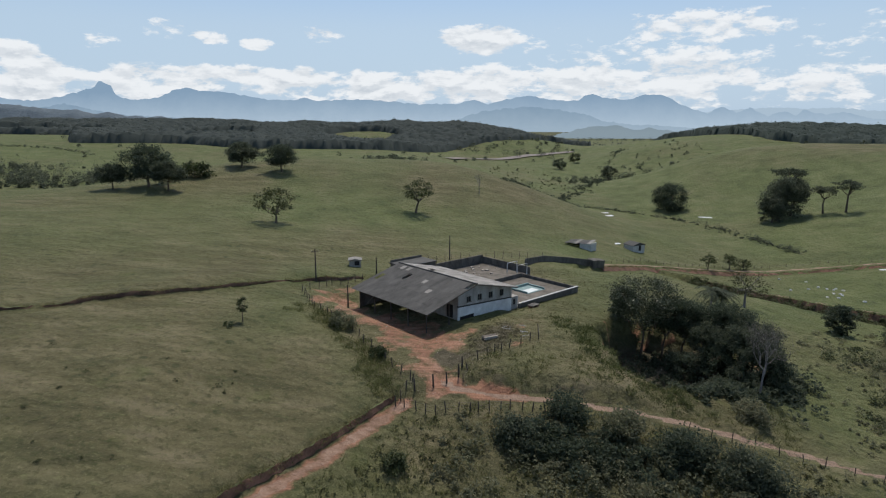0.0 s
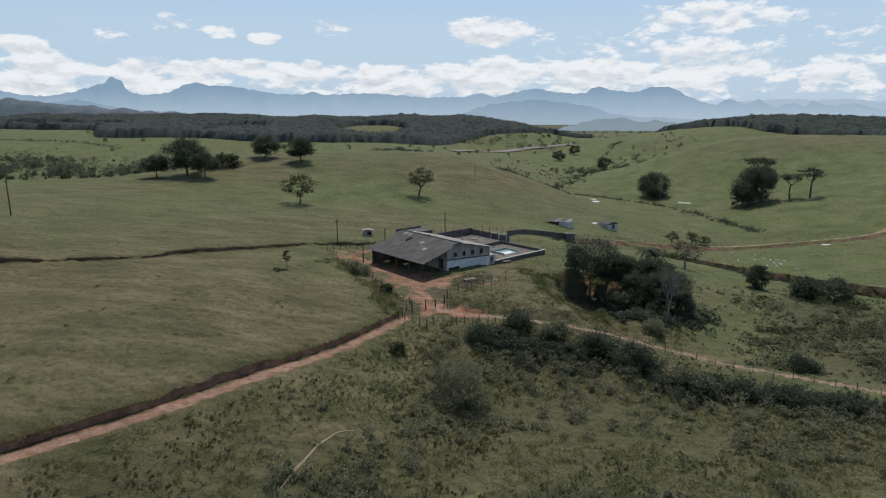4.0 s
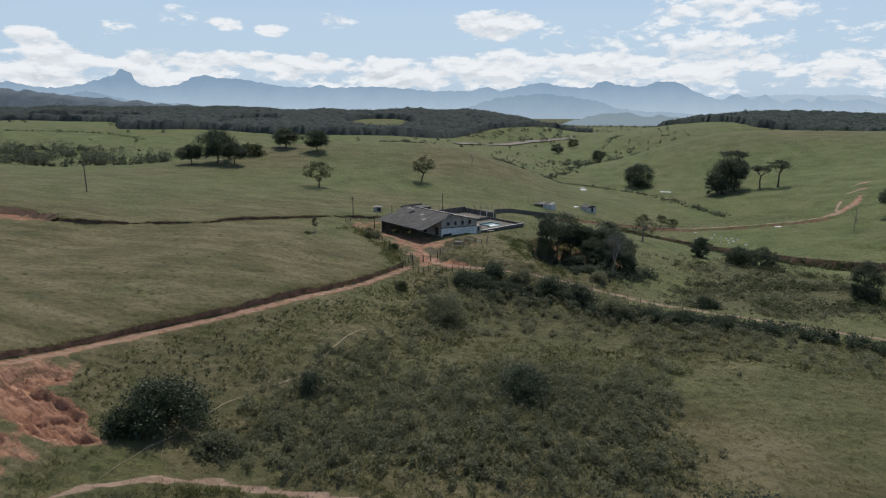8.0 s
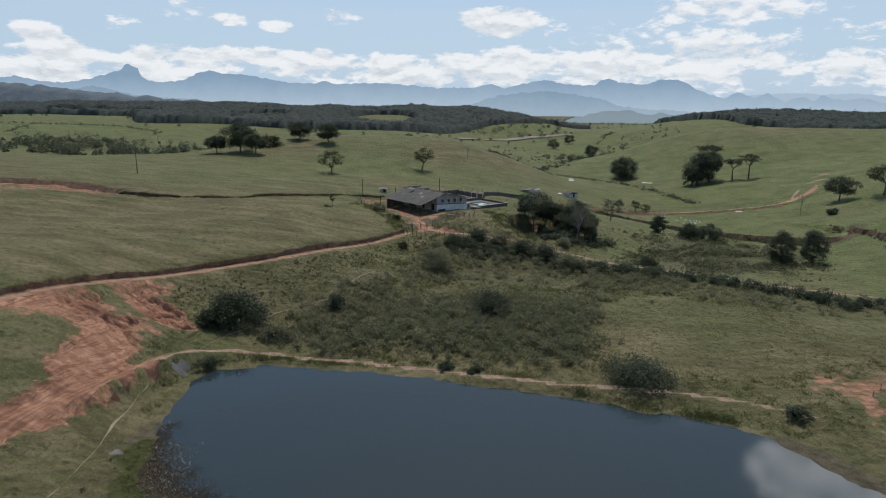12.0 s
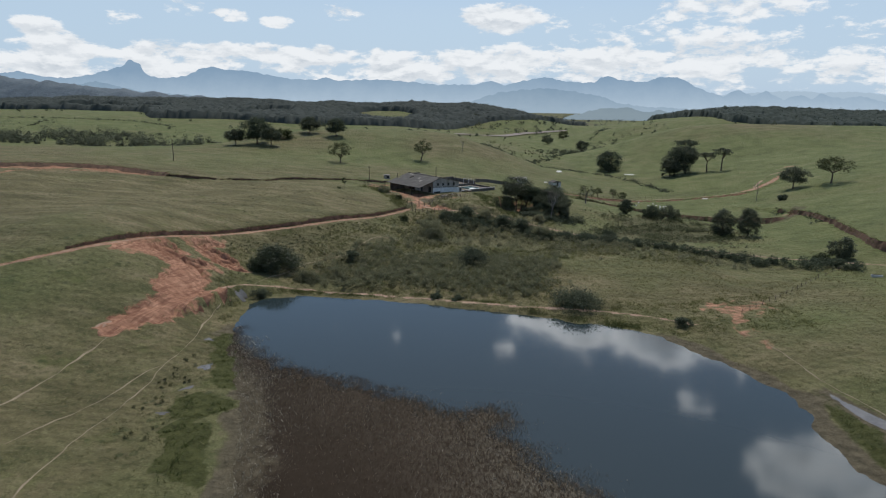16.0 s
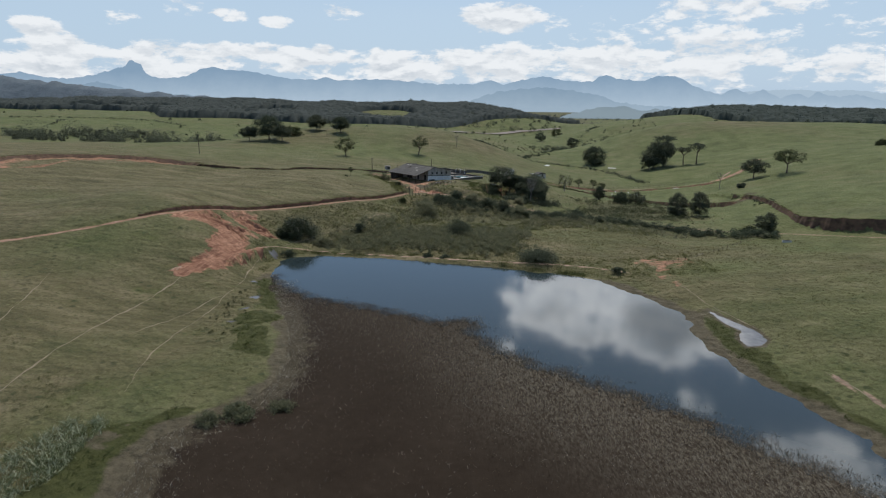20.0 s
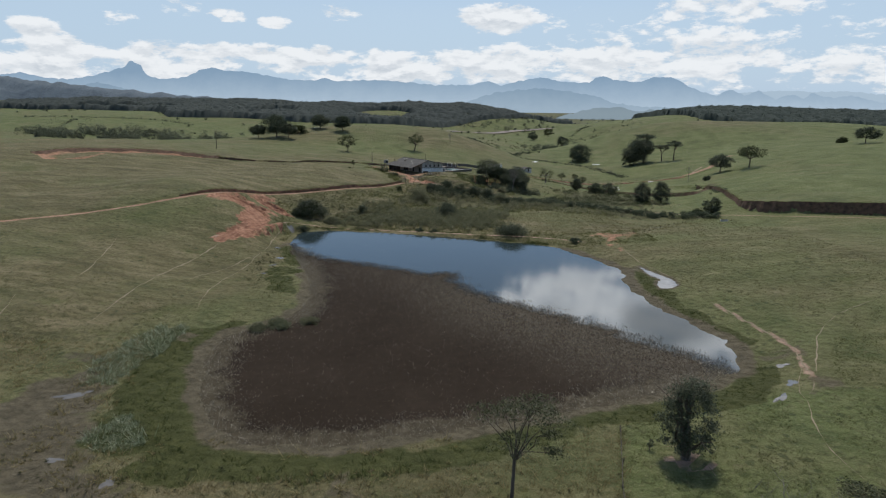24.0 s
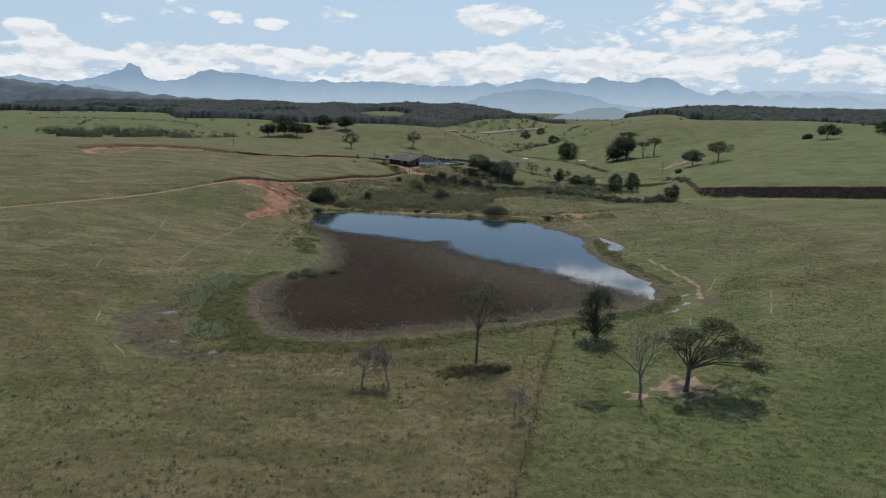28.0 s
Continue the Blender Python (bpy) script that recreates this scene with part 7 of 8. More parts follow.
thicket("tufts", x[m], y[m], rng.uniform(0.10, 0.3, m.sum()), rng, M_REED_DARK, 40, 0.09, "low dark tufts in the smooth western field", "tufts", 2.2, 0.8)
x, y = rng.uniform(-60, 40, 3200), rng.uniform(-205, -136, 3200)
m = cover_mask(x, y) & ((x - 39) * (-50) - (y + 127) * (-12) > 0) & (waves(x, y, 14, 104, 3) > -0.2)
x, y = x[m][:1100], y[m][:1100]
thicket("tufts", x, y, rng.uniform(0.10, 0.30, len(x)), rng, M_REED_DARK, 14, 0.08, "small dark tufts dotted over the dry south field", "tufts", 1.1, 0.7)
# grass and reeds
rng = np.random.default_rng(9)


def tussocks(name, n, region, height, width, per, leaf, label, keep, seed):
    rng = np.random.default_rng(seed)
    x, y = rng.uniform(region[0], region[1], n), rng.uniform(region[2], region[3], n)
    m = keep(x, y)
    x, y = x[m], y[m]
    s = rng.gamma(3.0, 0.33, len(x))
    k = np.repeat(np.arange(len(x)), per)
    z = zat(x, y)
    b = np.stack([x[k], y[k], z[k] - 0.03], 1) + rng.normal(size=(len(k), 3)) * np.array([0.16, 0.16, 0])* s[k][:, None]
    v, f = blades(b, height * s[k], width, rng)
    tagged(new(name, mesh_of(name, v, f, [leaf])), label, "grass", kind="stuff")


def cover_at(field, x, y):
    i, j = np.clip(np.searchsorted(gx, x), 0, NX - 1), np.clip(np.searchsorted(gy, y), 0, NY - 1)
    return field[j, i]


def open_grass(x, y):
    return (cover_at(soil, x, y) < 0.25) & (cover_at(trodden, x, y) < 0.2) & (zat(x, y) > WATER + 0.15) & (cover_at(wet, x, y) < 0.3) & (cover_at(marsh, x, y) < 0.3)


def smooth_field(x, y):
    """Thins the tufts out over the grazed field above the western road."""
    d, _, _, side = from_line(x, y, ROAD_WEST + [(-400, -200)])
    return ((side > 0) | (d < 1.8) | (x > 0)) & ((x > -40) | (y < -75)) & (from_area(x, y, FIELD_EAST) > 0)


tussocks("grass", 38000, (-80, 110, -182, -105), 0.30, 0.035, 7, M_GRASS_DRY, "rough straw-coloured grass tufts of the south field", lambda x, y: open_grass(x, y) & ((x - 39) * (-50) - (y + 127) * (-12) > -40), 201)
tussocks("grass", 20000, (20, 130, -182, -100), 0.22, 0.035, 7, M_GRASS_GREEN, "short green grass tufts east of the fence", lambda x, y: open_grass(x, y) & ((x - 39) * (-50) - (y + 127) * (-12) < 0), 202)
tussocks("grass", 26000, (-60, 75, -30, 75), 0.36, 0.045, 8, M_GRASS_GREEN, "rough green grass tussocks on the slopes above the brook", lambda x, y: open_grass(x, y) & (waves(x, y, 25, 91, 3) > -0.35) & smooth_field(x, y), 203)
tussocks("grass", 40000, (-110, 110, -110, 130), 0.2, 0.045, 7, M_GRASS_OLIVE, "dry olive grass tufts scattered over the pasture", lambda x, y: open_grass(x, y) & (waves(x, y, 30, 92, 3) > -0.6) & smooth_field(x, y), 204)
tussocks("weeds", 5200, (-22, 38, -12, 22), 0.75, 0.06, 8, M_LEAF_GREY, "tall upright grey-green weeds behind the dam", lambda x, y: (from_area(x, y, SCRUB) + 4.5 * waves(x, y, 11, 101, 4) < -2.0) & ~in_glade(x, y) & not_track(x, y) & (waves(x, y, 6, 100, 3) > -0.1), 210)
rng_t = np.random.default_rng(212)
x, y = rng_t.uniform(-32, -22, 90), rng_t.uniform(-68, -30, 90)
m = open_grass(x, y)
thicket("tufts", x[m], y[m], rng_t.uniform(0.15, 0.4, m.sum()), rng_t, M_REED_DARK, 30, 0.09, "dark rush tufts above the marshy shore", "tufts", 0.9)
tussocks("grass", 5000, (34, 104, -18, 26), 0.2, 0.05, 6, M_GRASS_OLIVE, "dry olive tussocks of the meadow behind the dam", lambda x, y: open_grass(x, y) & (from_area(x, y, FIELD_EAST) < 1) & (waves(x, y, 9, 93, 3) > -0.5), 209)
tussocks("reeds", 10000, (-36, 70, -142, -30), 0.34, 0.045, 9, M_REED, "green marsh reeds round the pond", lambda x, y: (cover_at(marsh, x, y) > 0.45) & (cover_at(wet, x, y) < 0.25), 205)
tussocks("reeds", 2500, (-45, 20, -145, -100), 0.42, 0.06, 10, M_GRASS_DRY, "brown trampled tussocks round the marsh", lambda x, y: (np.abs(from_area(x, y, MARSH) - 3) < 4) & (zat(x, y) > WATER + 0.2) & (waves(x, y, 8, 96, 3) > -0.2), 208)
tussocks("reeds", 9000, (-36, -14, -134, -94), 0.36, 0.04, 9, M_SILVER, "pale grey-green marsh plants", lambda x, y: (np.minimum(from_area(x, y, SILVERED[0]), from_area(x, y, SILVERED[1])) + 0.8 * waves(x, y, 5, 99, 3) < 0.4) & (zat(x, y) > WATER), 206)
tussocks("grass", 22000, (15, 45, -205, -124), 0.32, 0.035, 6, M_GRASS_DRY, "tall straw grass along the pasture fence", lambda x, y: from_line(x, y, [(39, -127), (36, -139), (33, -151), (27, -177), (21, -203)])[0] < 0.24, 207)
hx_, hy_, nx_, ny_ = along([(19.7, -148.6), (22.5, -146.4), (25.5, -146.2), (28.8, -146.2)], 0.12)
thicket("brush", hx_ + rng.normal(size=len(hx_)) * 0.5, hy_ + rng.normal(size=len(hy_)) * 0.8, rng.uniform(0.25, 0.8, len(hx_)), rng, M_GRASS_OLIVE, 60, 0.10, "low brown-green shrub spreading under the thin tree", "brush", 0.9, 0.6)
wx, wy = scattered(grown(WEED, 5), 150000, rng, lambda x, y: from_area(x, y, POND[:-1]) < -0.3)
edge_d = from_area(wx, wy, WEED)
open_d = from_line(wx, wy, WEED[:16])[0] * np.where(edge_d < 0, -1, 1)
m = rng.uniform(0, 1, len(wx)) < np.where(edge_d > 0, (0.04 + 0.4 * ease(0, 25, wx)) * ease(3, -1, edge_d + 1.5 * waves(wx, wy, 6, 77, 3)), ease(-24, -2, open_d) * (0.25 + 0.5 * ease(-5, 25, wx)) + 0.08)
v, f = blades(np.stack([wx[m], wy[m], np.full(m.sum(), WATER + 0.01)], 1), 0.30, 0.022, rng, 0.6)
tagged(new("weed_stems", mesh_of("weed_stems", v, f, [M_WEED_LEAF])), "thin brown weed stems standing out of the pond", "water weed", kind="stuff")
rx, ry = scattered([(p[0], p[1]) for p in grown(POND[:-1], 0.8)], 56000, rng, lambda x, y: (y < -34) & (x < 62 - 0.25 * (y + 110)) & ((x < 30) | (y < -104)) & (rng.uniform(0, 1, len(x)) < ease(-6.5, -1.5, from_area(x, y, POND[:-1]) + 1.2 * waves(x, y, 7, 79, 3))))
v, f = blades(np.stack([rx, ry, np.full(len(rx), WATER)], 1), 0.22, 0.036, rng, 0.9)
tagged(new("dead_reeds", mesh_of("dead_reeds", v, f, [M_REED_GREY])), "grey dead reeds in the shallows", "reeds", kind="stuff")
sheet("puddle", grown(PUDDLE, 0.1), PUDDLE_Z, M_MUD_WATER, 0.15, 7, "shallow pale puddle beside the pond", "puddle")

for k, (x, y, a, b, turn) in enumerate(((-31.2, -120.7, 2.0, 0.7, 30), (-23.3, -136.6, 0.9, 0.5, 10), (-15.6, -140, 0.6, 0.9, 0), (-28.7, -36.8, 0.7, 0.5, 20), (-24.9, -47.2, 0.9, 1.1, 0), (-24.6, -54.1, 0.9, 0.35, 40), (-24.8, -60.8, 0.7, 0.4, 10), (65.5, -114.5, 0.6, 1.3, -40), (61.5, -119.5, 0.5, 1.6, -50), (67.8, -107.5, 1.0, 0.6, 20), (30, -31.5, 1.5, 0.5, -30), (37.5, -38.2, 1.0, 0.35, -40), (-31.0, -16.5, 1.6, 1.0, 35))):
    # a ragged wet patch that follows the trampled ground
    q = np.arange(18) * 2 * np.pi / 18
    w = 1 + 0.3 * np.sin(3 * q + k) + 0.18 * np.sin(5 * q + 2 * k)
    c_, s_ = math.cos(radians(turn)), math.sin(radians(turn))
    px_, py_ = a * w * np.cos(q), b * w * np.sin(q)
    gx_, gy_ = x + c_ * px_ - s_ * py_, y + s_ * px_ + c_ * py_
    vs = np.concatenate([np.stack([gx_, gy_, zat(gx_, gy_) + 0.02], 1), [(x, y, zf(x, y) + 0.05)]])
    tagged(new("puddle", mesh_of("puddle", vs, [(i, (i + 1) % 18, 18) for i in range(18)], [M_MUD_WATER], True)), "small pale wet patch in trampled ground", "puddle", kind="structure")

# ---------------------------------------------------------------- the farm buildings
HOUSE = Matrix.Translation((2.31, 88.15, 8.44)) @ Matrix.Rotation(math.atan2(0.67247, 0.74012), 4, "Z")  # x along the gable, y along the ridge
LEN = 17.5
EAVE_W, RIDGE_U, EAVE_E = (-7.2, 2.55), (3.1, 5.3), (12.9, 3.15)


def roof_z(u):
    a, b = (EAVE_W, RIDGE_U) if u < RIDGE_U[0] else (RIDGE_U, EAVE_E)
    return a[1] + (b[1] - a[1]) * (u - a[0]) / (b[0] - a[0])


def wall_poly(pts, thick, axis="y"):
    """A wall from its outline in (along, up), with thickness."""
    bm = bmesh.new()
    fr = [bm.verts.new((a, 0, b) if axis == "y" else (0, a, b)) for a, b in pts]
    bk = [bm.verts.new((a, thick, b) if axis == "y" else (thick, a, b)) for a, b in pts]
    bm.faces.new(fr)
    bm.faces.new(bk[::-1])
    for i in range(len(pts)):
        j = (i + 1) % len(pts)
        bm.faces.new((fr[j], fr[i], bk[i], bk[j]))
    bmesh.ops.recalc_face_normals(bm, faces=bm.faces)
    return bm


def corrugated(u0, u1, v0, v1, lift=0.0, waves_per=1.0):
    """One corrugated sheet that follows the roof's slope between u0 and u1."""
    n = max(4, int((v1 - v0) / 0.18) * 2)
    vs, fs = [], []
    for i in range(n + 1):
        v = v0 + (v1 - v0) * i / n
        for k, u in enumerate((u0, u1)):
            vs.append((u, v, roof_z(u) + lift + (0.03 if i % 2 else 0.0)))
    for i in range(n):
        fs.append((2 * i, 2 * i + 1, 2 * i + 3, 2 * i + 2))
    return vs, fs


barn = tagged(new("barn"), "long farm building with a wide grey roof and half-white gable wall", "farmhouse")
barn.matrix_basis = HOUSE
# gable wall in three bands, with four window openings in the upper one
part("wall", wall_poly([(0, -0.8), (12.4, -1.2), (12.4, 1.15), (0, 1.9)], 0.22), M_WHITE, barn, "white limewashed lower gable wall")
part("wall", wall_poly([(0.0, 1.9), (12.4, 1.15), (12.4, 1.38), (0, 2.15)], 0.25), M_DARK_BAND, barn, "dark band across the gable wall")
wins = [(2.3, 2.45, 3.3), (4.75, 2.35, 3.25), (7.3, 2.2, 3.15), (9.9, 2.05, 3.1)]
edges_u = [0.0] + [e for u, _, _ in wins for e in (u - 0.5, u + 0.5)] + [12.4]
band = lambda u: 2.15 + (1.38 - 2.15) * u / 12.4
top = lambda u: roof_z(u) - 0.12
for a, b in zip(edges_u[0::2], edges_u[1::2]):
    mid = [(RIDGE_U[0], top(RIDGE_U[0]))] if a < RIDGE_U[0] < b else []
    part("wall", wall_poly([(a, band(a)), (b, band(b)), (b, top(b))] + mid + [(a, top(a))], 0.22), M_PLASTER, barn)
for u, z0, z1 in wins:
    part("wall", wall_poly([(u - 0.5, band(u - 0.5)), (u + 0.5, band(u + 0.5)), (u + 0.5, z0), (u - 0.5, z0)], 0.22), M_PLASTER, barn)
    part("wall", wall_poly([(u - 0.5, z1), (u + 0.5, z1), (u + 0.5, top(u + 0.5)), (u - 0.5, top(u - 0.5))], 0.22), M_PLASTER, barn)
    w = part("window", boxed(u - 0.5, u + 0.5, 0.13, 0.17, z0, z1), M_VOID, barn, "small dark unglazed window")
    part("sill", boxed(u - 0.58, u + 0.58, -0.06, 0.2, z0 - 0.07, z0), M_CONCRETE, w)
    part("bar", boxed(u - 0.02, u + 0.02, 0.08, 0.12, z0, z1), M_WOOD, w)
part("drain_opening", boxed(0.4, 3.4, -0.03, 0.05, -0.5, 0.35), M_VOID, barn, "dark opening low in the gable wall")
for nm, a in (("wall", (0, 0.22, 0.22, LEN, -0.6, 4.0)), ("wall", (12.18, 12.4, 0.22, LEN, -1.2, 3.1)), ("wall", (0, 12.4, LEN, LEN + 0.2, -1, 3.0))):
    part(nm, boxed(*a), M_PLASTER, barn, "pale plastered side wall")
for v0, v1 in ((1.2, 2.6), (6.0, 7.2), (11.0, 14.0)):
    part("doorway", boxed(-0.03, 0.02, v0, v1, 0, 2.1), M_VOID, barn, "dark doorway under the open shed")
# posts, beams and rafters of the open shed
# end wall added to block the sun from under the shed roof
part("wall", boxed(-6.3, 0.0, LEN - 0.2, LEN, -1.2, 2.6), M_CONCRETE, barn, "end wall added to keep the open shed dark")
for v in (0.0, 4.3, 8.6, 12.9, 17.0):
    part("post", boxed(-6.5, -6.34, v, v + 0.16, -1.2, 2.55, bevel=0.02), M_POST, barn)
    part("rafter", wall_poly([(-7.1, roof_z(-7.1) - 0.22), (3.0, roof_z(3.0) - 0.22), (3.0, roof_z(3.0) - 0.06), (-7.1, roof_z(-7.1) - 0.06)], 0.12), M_WOOD, barn).location = (0, v + 0.05, 0)
for v in (-0.3, 8.0):
    part("post", boxed(-2.2, -2.05, v, v + 0.15, -0.8, roof_z(-2.1) - 0.2, bevel=0.02), M_POST, barn)
part("beam", boxed(-6.5, -6.3, -0.8, 18.2, 2.5, 2.68), M_WOOD, barn)
part("brace", wall_poly([(-6.3, 0.2), (-6.1, 0.2), (-4.6, 1.5), (-4.8, 1.5)], 0.1), M_WOOD, barn).location = (0, 15.5, 0)
# roof sheets: the west slope dark, the east slope pale, with a few holes
rng = np.random.default_rng(31)
west_cols = np.linspace(-1.0, 18.6, 13)
cuts_w = np.linspace(EAVE_W[0], RIDGE_U[0], 6)
holes = {(8, 3), (11, 2), (0, 4)}
for i in range(12):
    for j in range(5):
        v0, v1 = west_cols[i], west_cols[i + 1]
        if (i, j) in holes:
            v0 += (v1 - v0) * 0.55
        pale = (i, j) in {(3, 2), (5, 3), (10, 4), (9, 4)} and rng.uniform() < 0.9
        vs, fs = corrugated(cuts_w[j] - 0.08, cuts_w[j + 1] + 0.08, v0, v1, 0.02 * j + rng.uniform(0, 0.012))
        part_np("roof_sheet", vs, fs, M_ROOF, barn)
        if pale:
            c = 0.5 * (cuts_w[j] + cuts_w[j + 1])
            vs, fs = corrugated(c - 0.6, c + 0.5, v0 + 0.3, v0 + 1.2, 0.02 * j + 0.03)
            part_np("patch_sheet", vs, fs, M_ROOF_PALE, barn, "pale patch on the roof")
cuts_e = np.linspace(RIDGE_U[0], EAVE_E[0], 6)
for i in range(12):
    for j in range(5):
        if (i, j) in {(7, 0), (8, 1)}:
            continue
        vs, fs = corrugated(cuts_e[j] - 0.08, cuts_e[j + 1] + 0.08, west_cols[i], west_cols[i + 1], 0.02 * (4 - j) + rng.uniform(0, 0.012))
        part_np("roof_sheet", vs, fs, M_ROOF_PALE, barn)
v, f = tube([(RIDGE_U[0], -1.0, RIDGE_U[1] + 0.09), (RIDGE_U[0], 18.6, RIDGE_U[1] + 0.09)], [0.14, 0.14], 6)
part_np("ridge_cap", v, f, M_ROOF, barn)
bm = wall_poly([(u, roof_z(u) - 0.16) for u in (EAVE_W[0], RIDGE_U[0], EAVE_E[0])] + [(u, roof_z(u) - 0.01) for u in (EAVE_E[0], RIDGE_U[0], EAVE_W[0])], 0.06)
part("barge_board", bm, M_WOOD, barn).location = (0, -0.95, 0)

annexe = tagged(new("annexe"), "low grey concrete outbuilding behind the barn", "outbuilding")
annexe.matrix_basis = HOUSE
part("wall", boxed(6.2, 13.8, 20.8, 25.2, -0.8, 3.6), M_CONCRETE, annexe)
part("roof", boxed(6.0, 14.0, 20.6, 25.4, 3.6, 3.78, bevel=0.03), M_ROOF, annexe)
part("parapet", boxed(6.2, 13.8, 25.0, 25.2, 3.78, 4.2), M_CONCRETE, annexe)
block = tagged(new("shower_block"), "small plastered cubicle beside the pool terrace", "outbuilding")
block.matrix_basis = HOUSE
part("wall", boxed(12.62, 14.4, 0.3, 2.4, -1.4, 1.1, bevel=0.03), M_PLASTER, block)
part("opening", boxed(13.2, 13.7, 0.27, 0.32, -0.3, 0.6), M_VOID, block)

terrace = tagged(new("pool_terrace"), "dusty walled terrace with low concrete walls", "terrace")
terrace.matrix_basis = HOUSE
part("paving", boxed(14.6, 31.2, 0.4, 13.5, -2.6, -1.02), M_TERRACE, terrace, "dusty terrace floor")
for nm, a in (("wall", (14.4, 31.4, 0.0, 0.25, -2.6, -0.35)), ("wall", (31.2, 31.45, 0.25, 13.5, -2.8, -0.4)), ("wall", (16.5, 31.2, 13.5, 13.75, -2.6, -0.2)), ("wall", (12.6, 12.85, 2.6, 28.0, -1.6, 0.5))):
    part(nm, boxed(*a, bevel=0.02), M_CONCRETE, terrace)
part("coping", boxed(14.4, 31.4, -0.06, 0.33, -0.35, -0.24, bevel=0.01), M_COPING, terrace, "pale wall coping")
yard2 = tagged(new("back_yard"), "rubble-strewn walled yard behind the pool", "walled yard")
yard2.matrix_basis = HOUSE
part("paving", boxed(14.0, 34.0, 14.2, 27.6, -2.4, -1.0), M_TERRACE, yard2)
for a in ((14.0, 34.0, 27.6, 27.85, -2.4, 0.9), (34.0, 34.25, 14.0, 27.85, -2.6, 0.5), (12.9, 16.5, 13.5, 13.75, -2.4, 0.2)):
    part("wall", boxed(*a, bevel=0.02), M_CONCRETE, yard2)
for u, v in ((33.6, 14.4), (33.6, 17.2), (30.6, 14.4), (30.6, 17.2)):
    part("frame_post", boxed(u, u + 0.12, v, v + 0.12, -1.0, 1.2), M_COPING, yard2, "pale pergola post")
for a in ((30.6, 33.72, 14.4, 14.5, 1.2, 1.3), (30.6, 33.72, 17.2, 17.3, 1.2, 1.3)):
    part("frame_beam", boxed(*a), M_COPING, yard2)
rng = np.random.default_rng(33)
for k in range(26):
    u, v, s_ = rng.uniform(17, 33), rng.uniform(18, 27), rng.uniform(0.2, 0.6)
    part("rubble_block", boxed(u, u + s_ * 1.6, v, v + s_, -1.02, -1.0 + s_ * 0.5, bevel=0.05), M_RUBBLE, yard2)
pool = tagged(new("swimming_pool"), "nearly empty swimming pool with turquoise walls and bleached floor", "pool")
pool.matrix_basis = HOUSE
for a in ((22.0, 27.2, 8.5, 8.75, -1.02, -0.55), (22.0, 27.2, 4.4, 4.65, -1.02, -0.95), (22.0, 22.25, 4.65, 8.5, -1.02, -0.65), (26.95, 27.2, 4.65, 8.5, -1.02, -0.7)):
    part("side", boxed(*a, bevel=0.02), M_POOL, pool, "turquoise pool side")
part("floor", boxed(22.25, 26.95, 4.65, 8.5, -1.02, -0.99), M_POOL, pool)
part("step", boxed(22.6, 25.8, 4.8, 6.6, -0.99, -0.95, bevel=0.01), M_POOL_FLOOR, pool, "bleached white pool floor")
long_wall = tagged(new("boundary_wall"), "long low grey concrete boundary wall", "wall")
for (ax, ay), (bx, by) in (((18.5, 131), (24, 139)), ((24, 139), (30, 143.5)), ((30, 143.5), (37, 146))):
    L = math.hypot(bx - ax, by - ay)
    z0, z1 = zf(ax, ay), zf(bx, by)
    bm = wall_poly([(0, z0 - 0.6), (L, z1 - 0.6), (L, z1 + 1.5), (0, z0 + 1.5)], 0.2)
    part("wall_panel", bm, M_CONCRETE, long_wall).matrix_basis = pose(ax, ay, 0, 0, 0, math.degrees(math.atan2(by - ay, bx - ax)))
tank = tagged(new("water_tank"), "square grey concrete tank at the end of the wall", "tank")
tank.matrix_basis = pose(38.2, 146, zf(38.2, 146), 0, 0, 20)
part("body", boxed(-1.6, 1.6, -1.3, 1.3, -0.8, 1.6, bevel=0.04), M_CONCRETE, tank)
part("lid", boxed(-1.7, 0.4, -1.4, 1.4, 1.6, 1.75, bevel=0.02), M_CONCRETE, tank)

# small buildings


def hut(name, x, y, turn, w, d, h, wall_mat, roof_mat, label, rise=0.5, door=True):
    ob = tagged(new(name), label, "hut")
    ob.matrix_basis = pose(x, y, zf(x, y), 0, 0, turn)
    part("wall", boxed(-w / 2, w / 2, -d / 2, d / 2, -0.5, h, bevel=0.02), wall_mat, ob)
    bm = wall_poly([(-w / 2 - 0.25, h - 0.02), (w / 2 + 0.25, h - 0.02), (w / 2 + 0.25, h + 0.08), (0, h + rise), (-w / 2 - 0.25, h + 0.08)], d + 0.5)
    part("roof", bm, roof_mat, ob).location = (0, -d / 2 - 0.25, 0)
    if door:
        part("door", boxed(-0.1, 0.9, -d / 2 - 0.03, -d / 2 + 0.02, 0.3, h - 0.15), M_VOID, ob, "dark opening")
    return ob


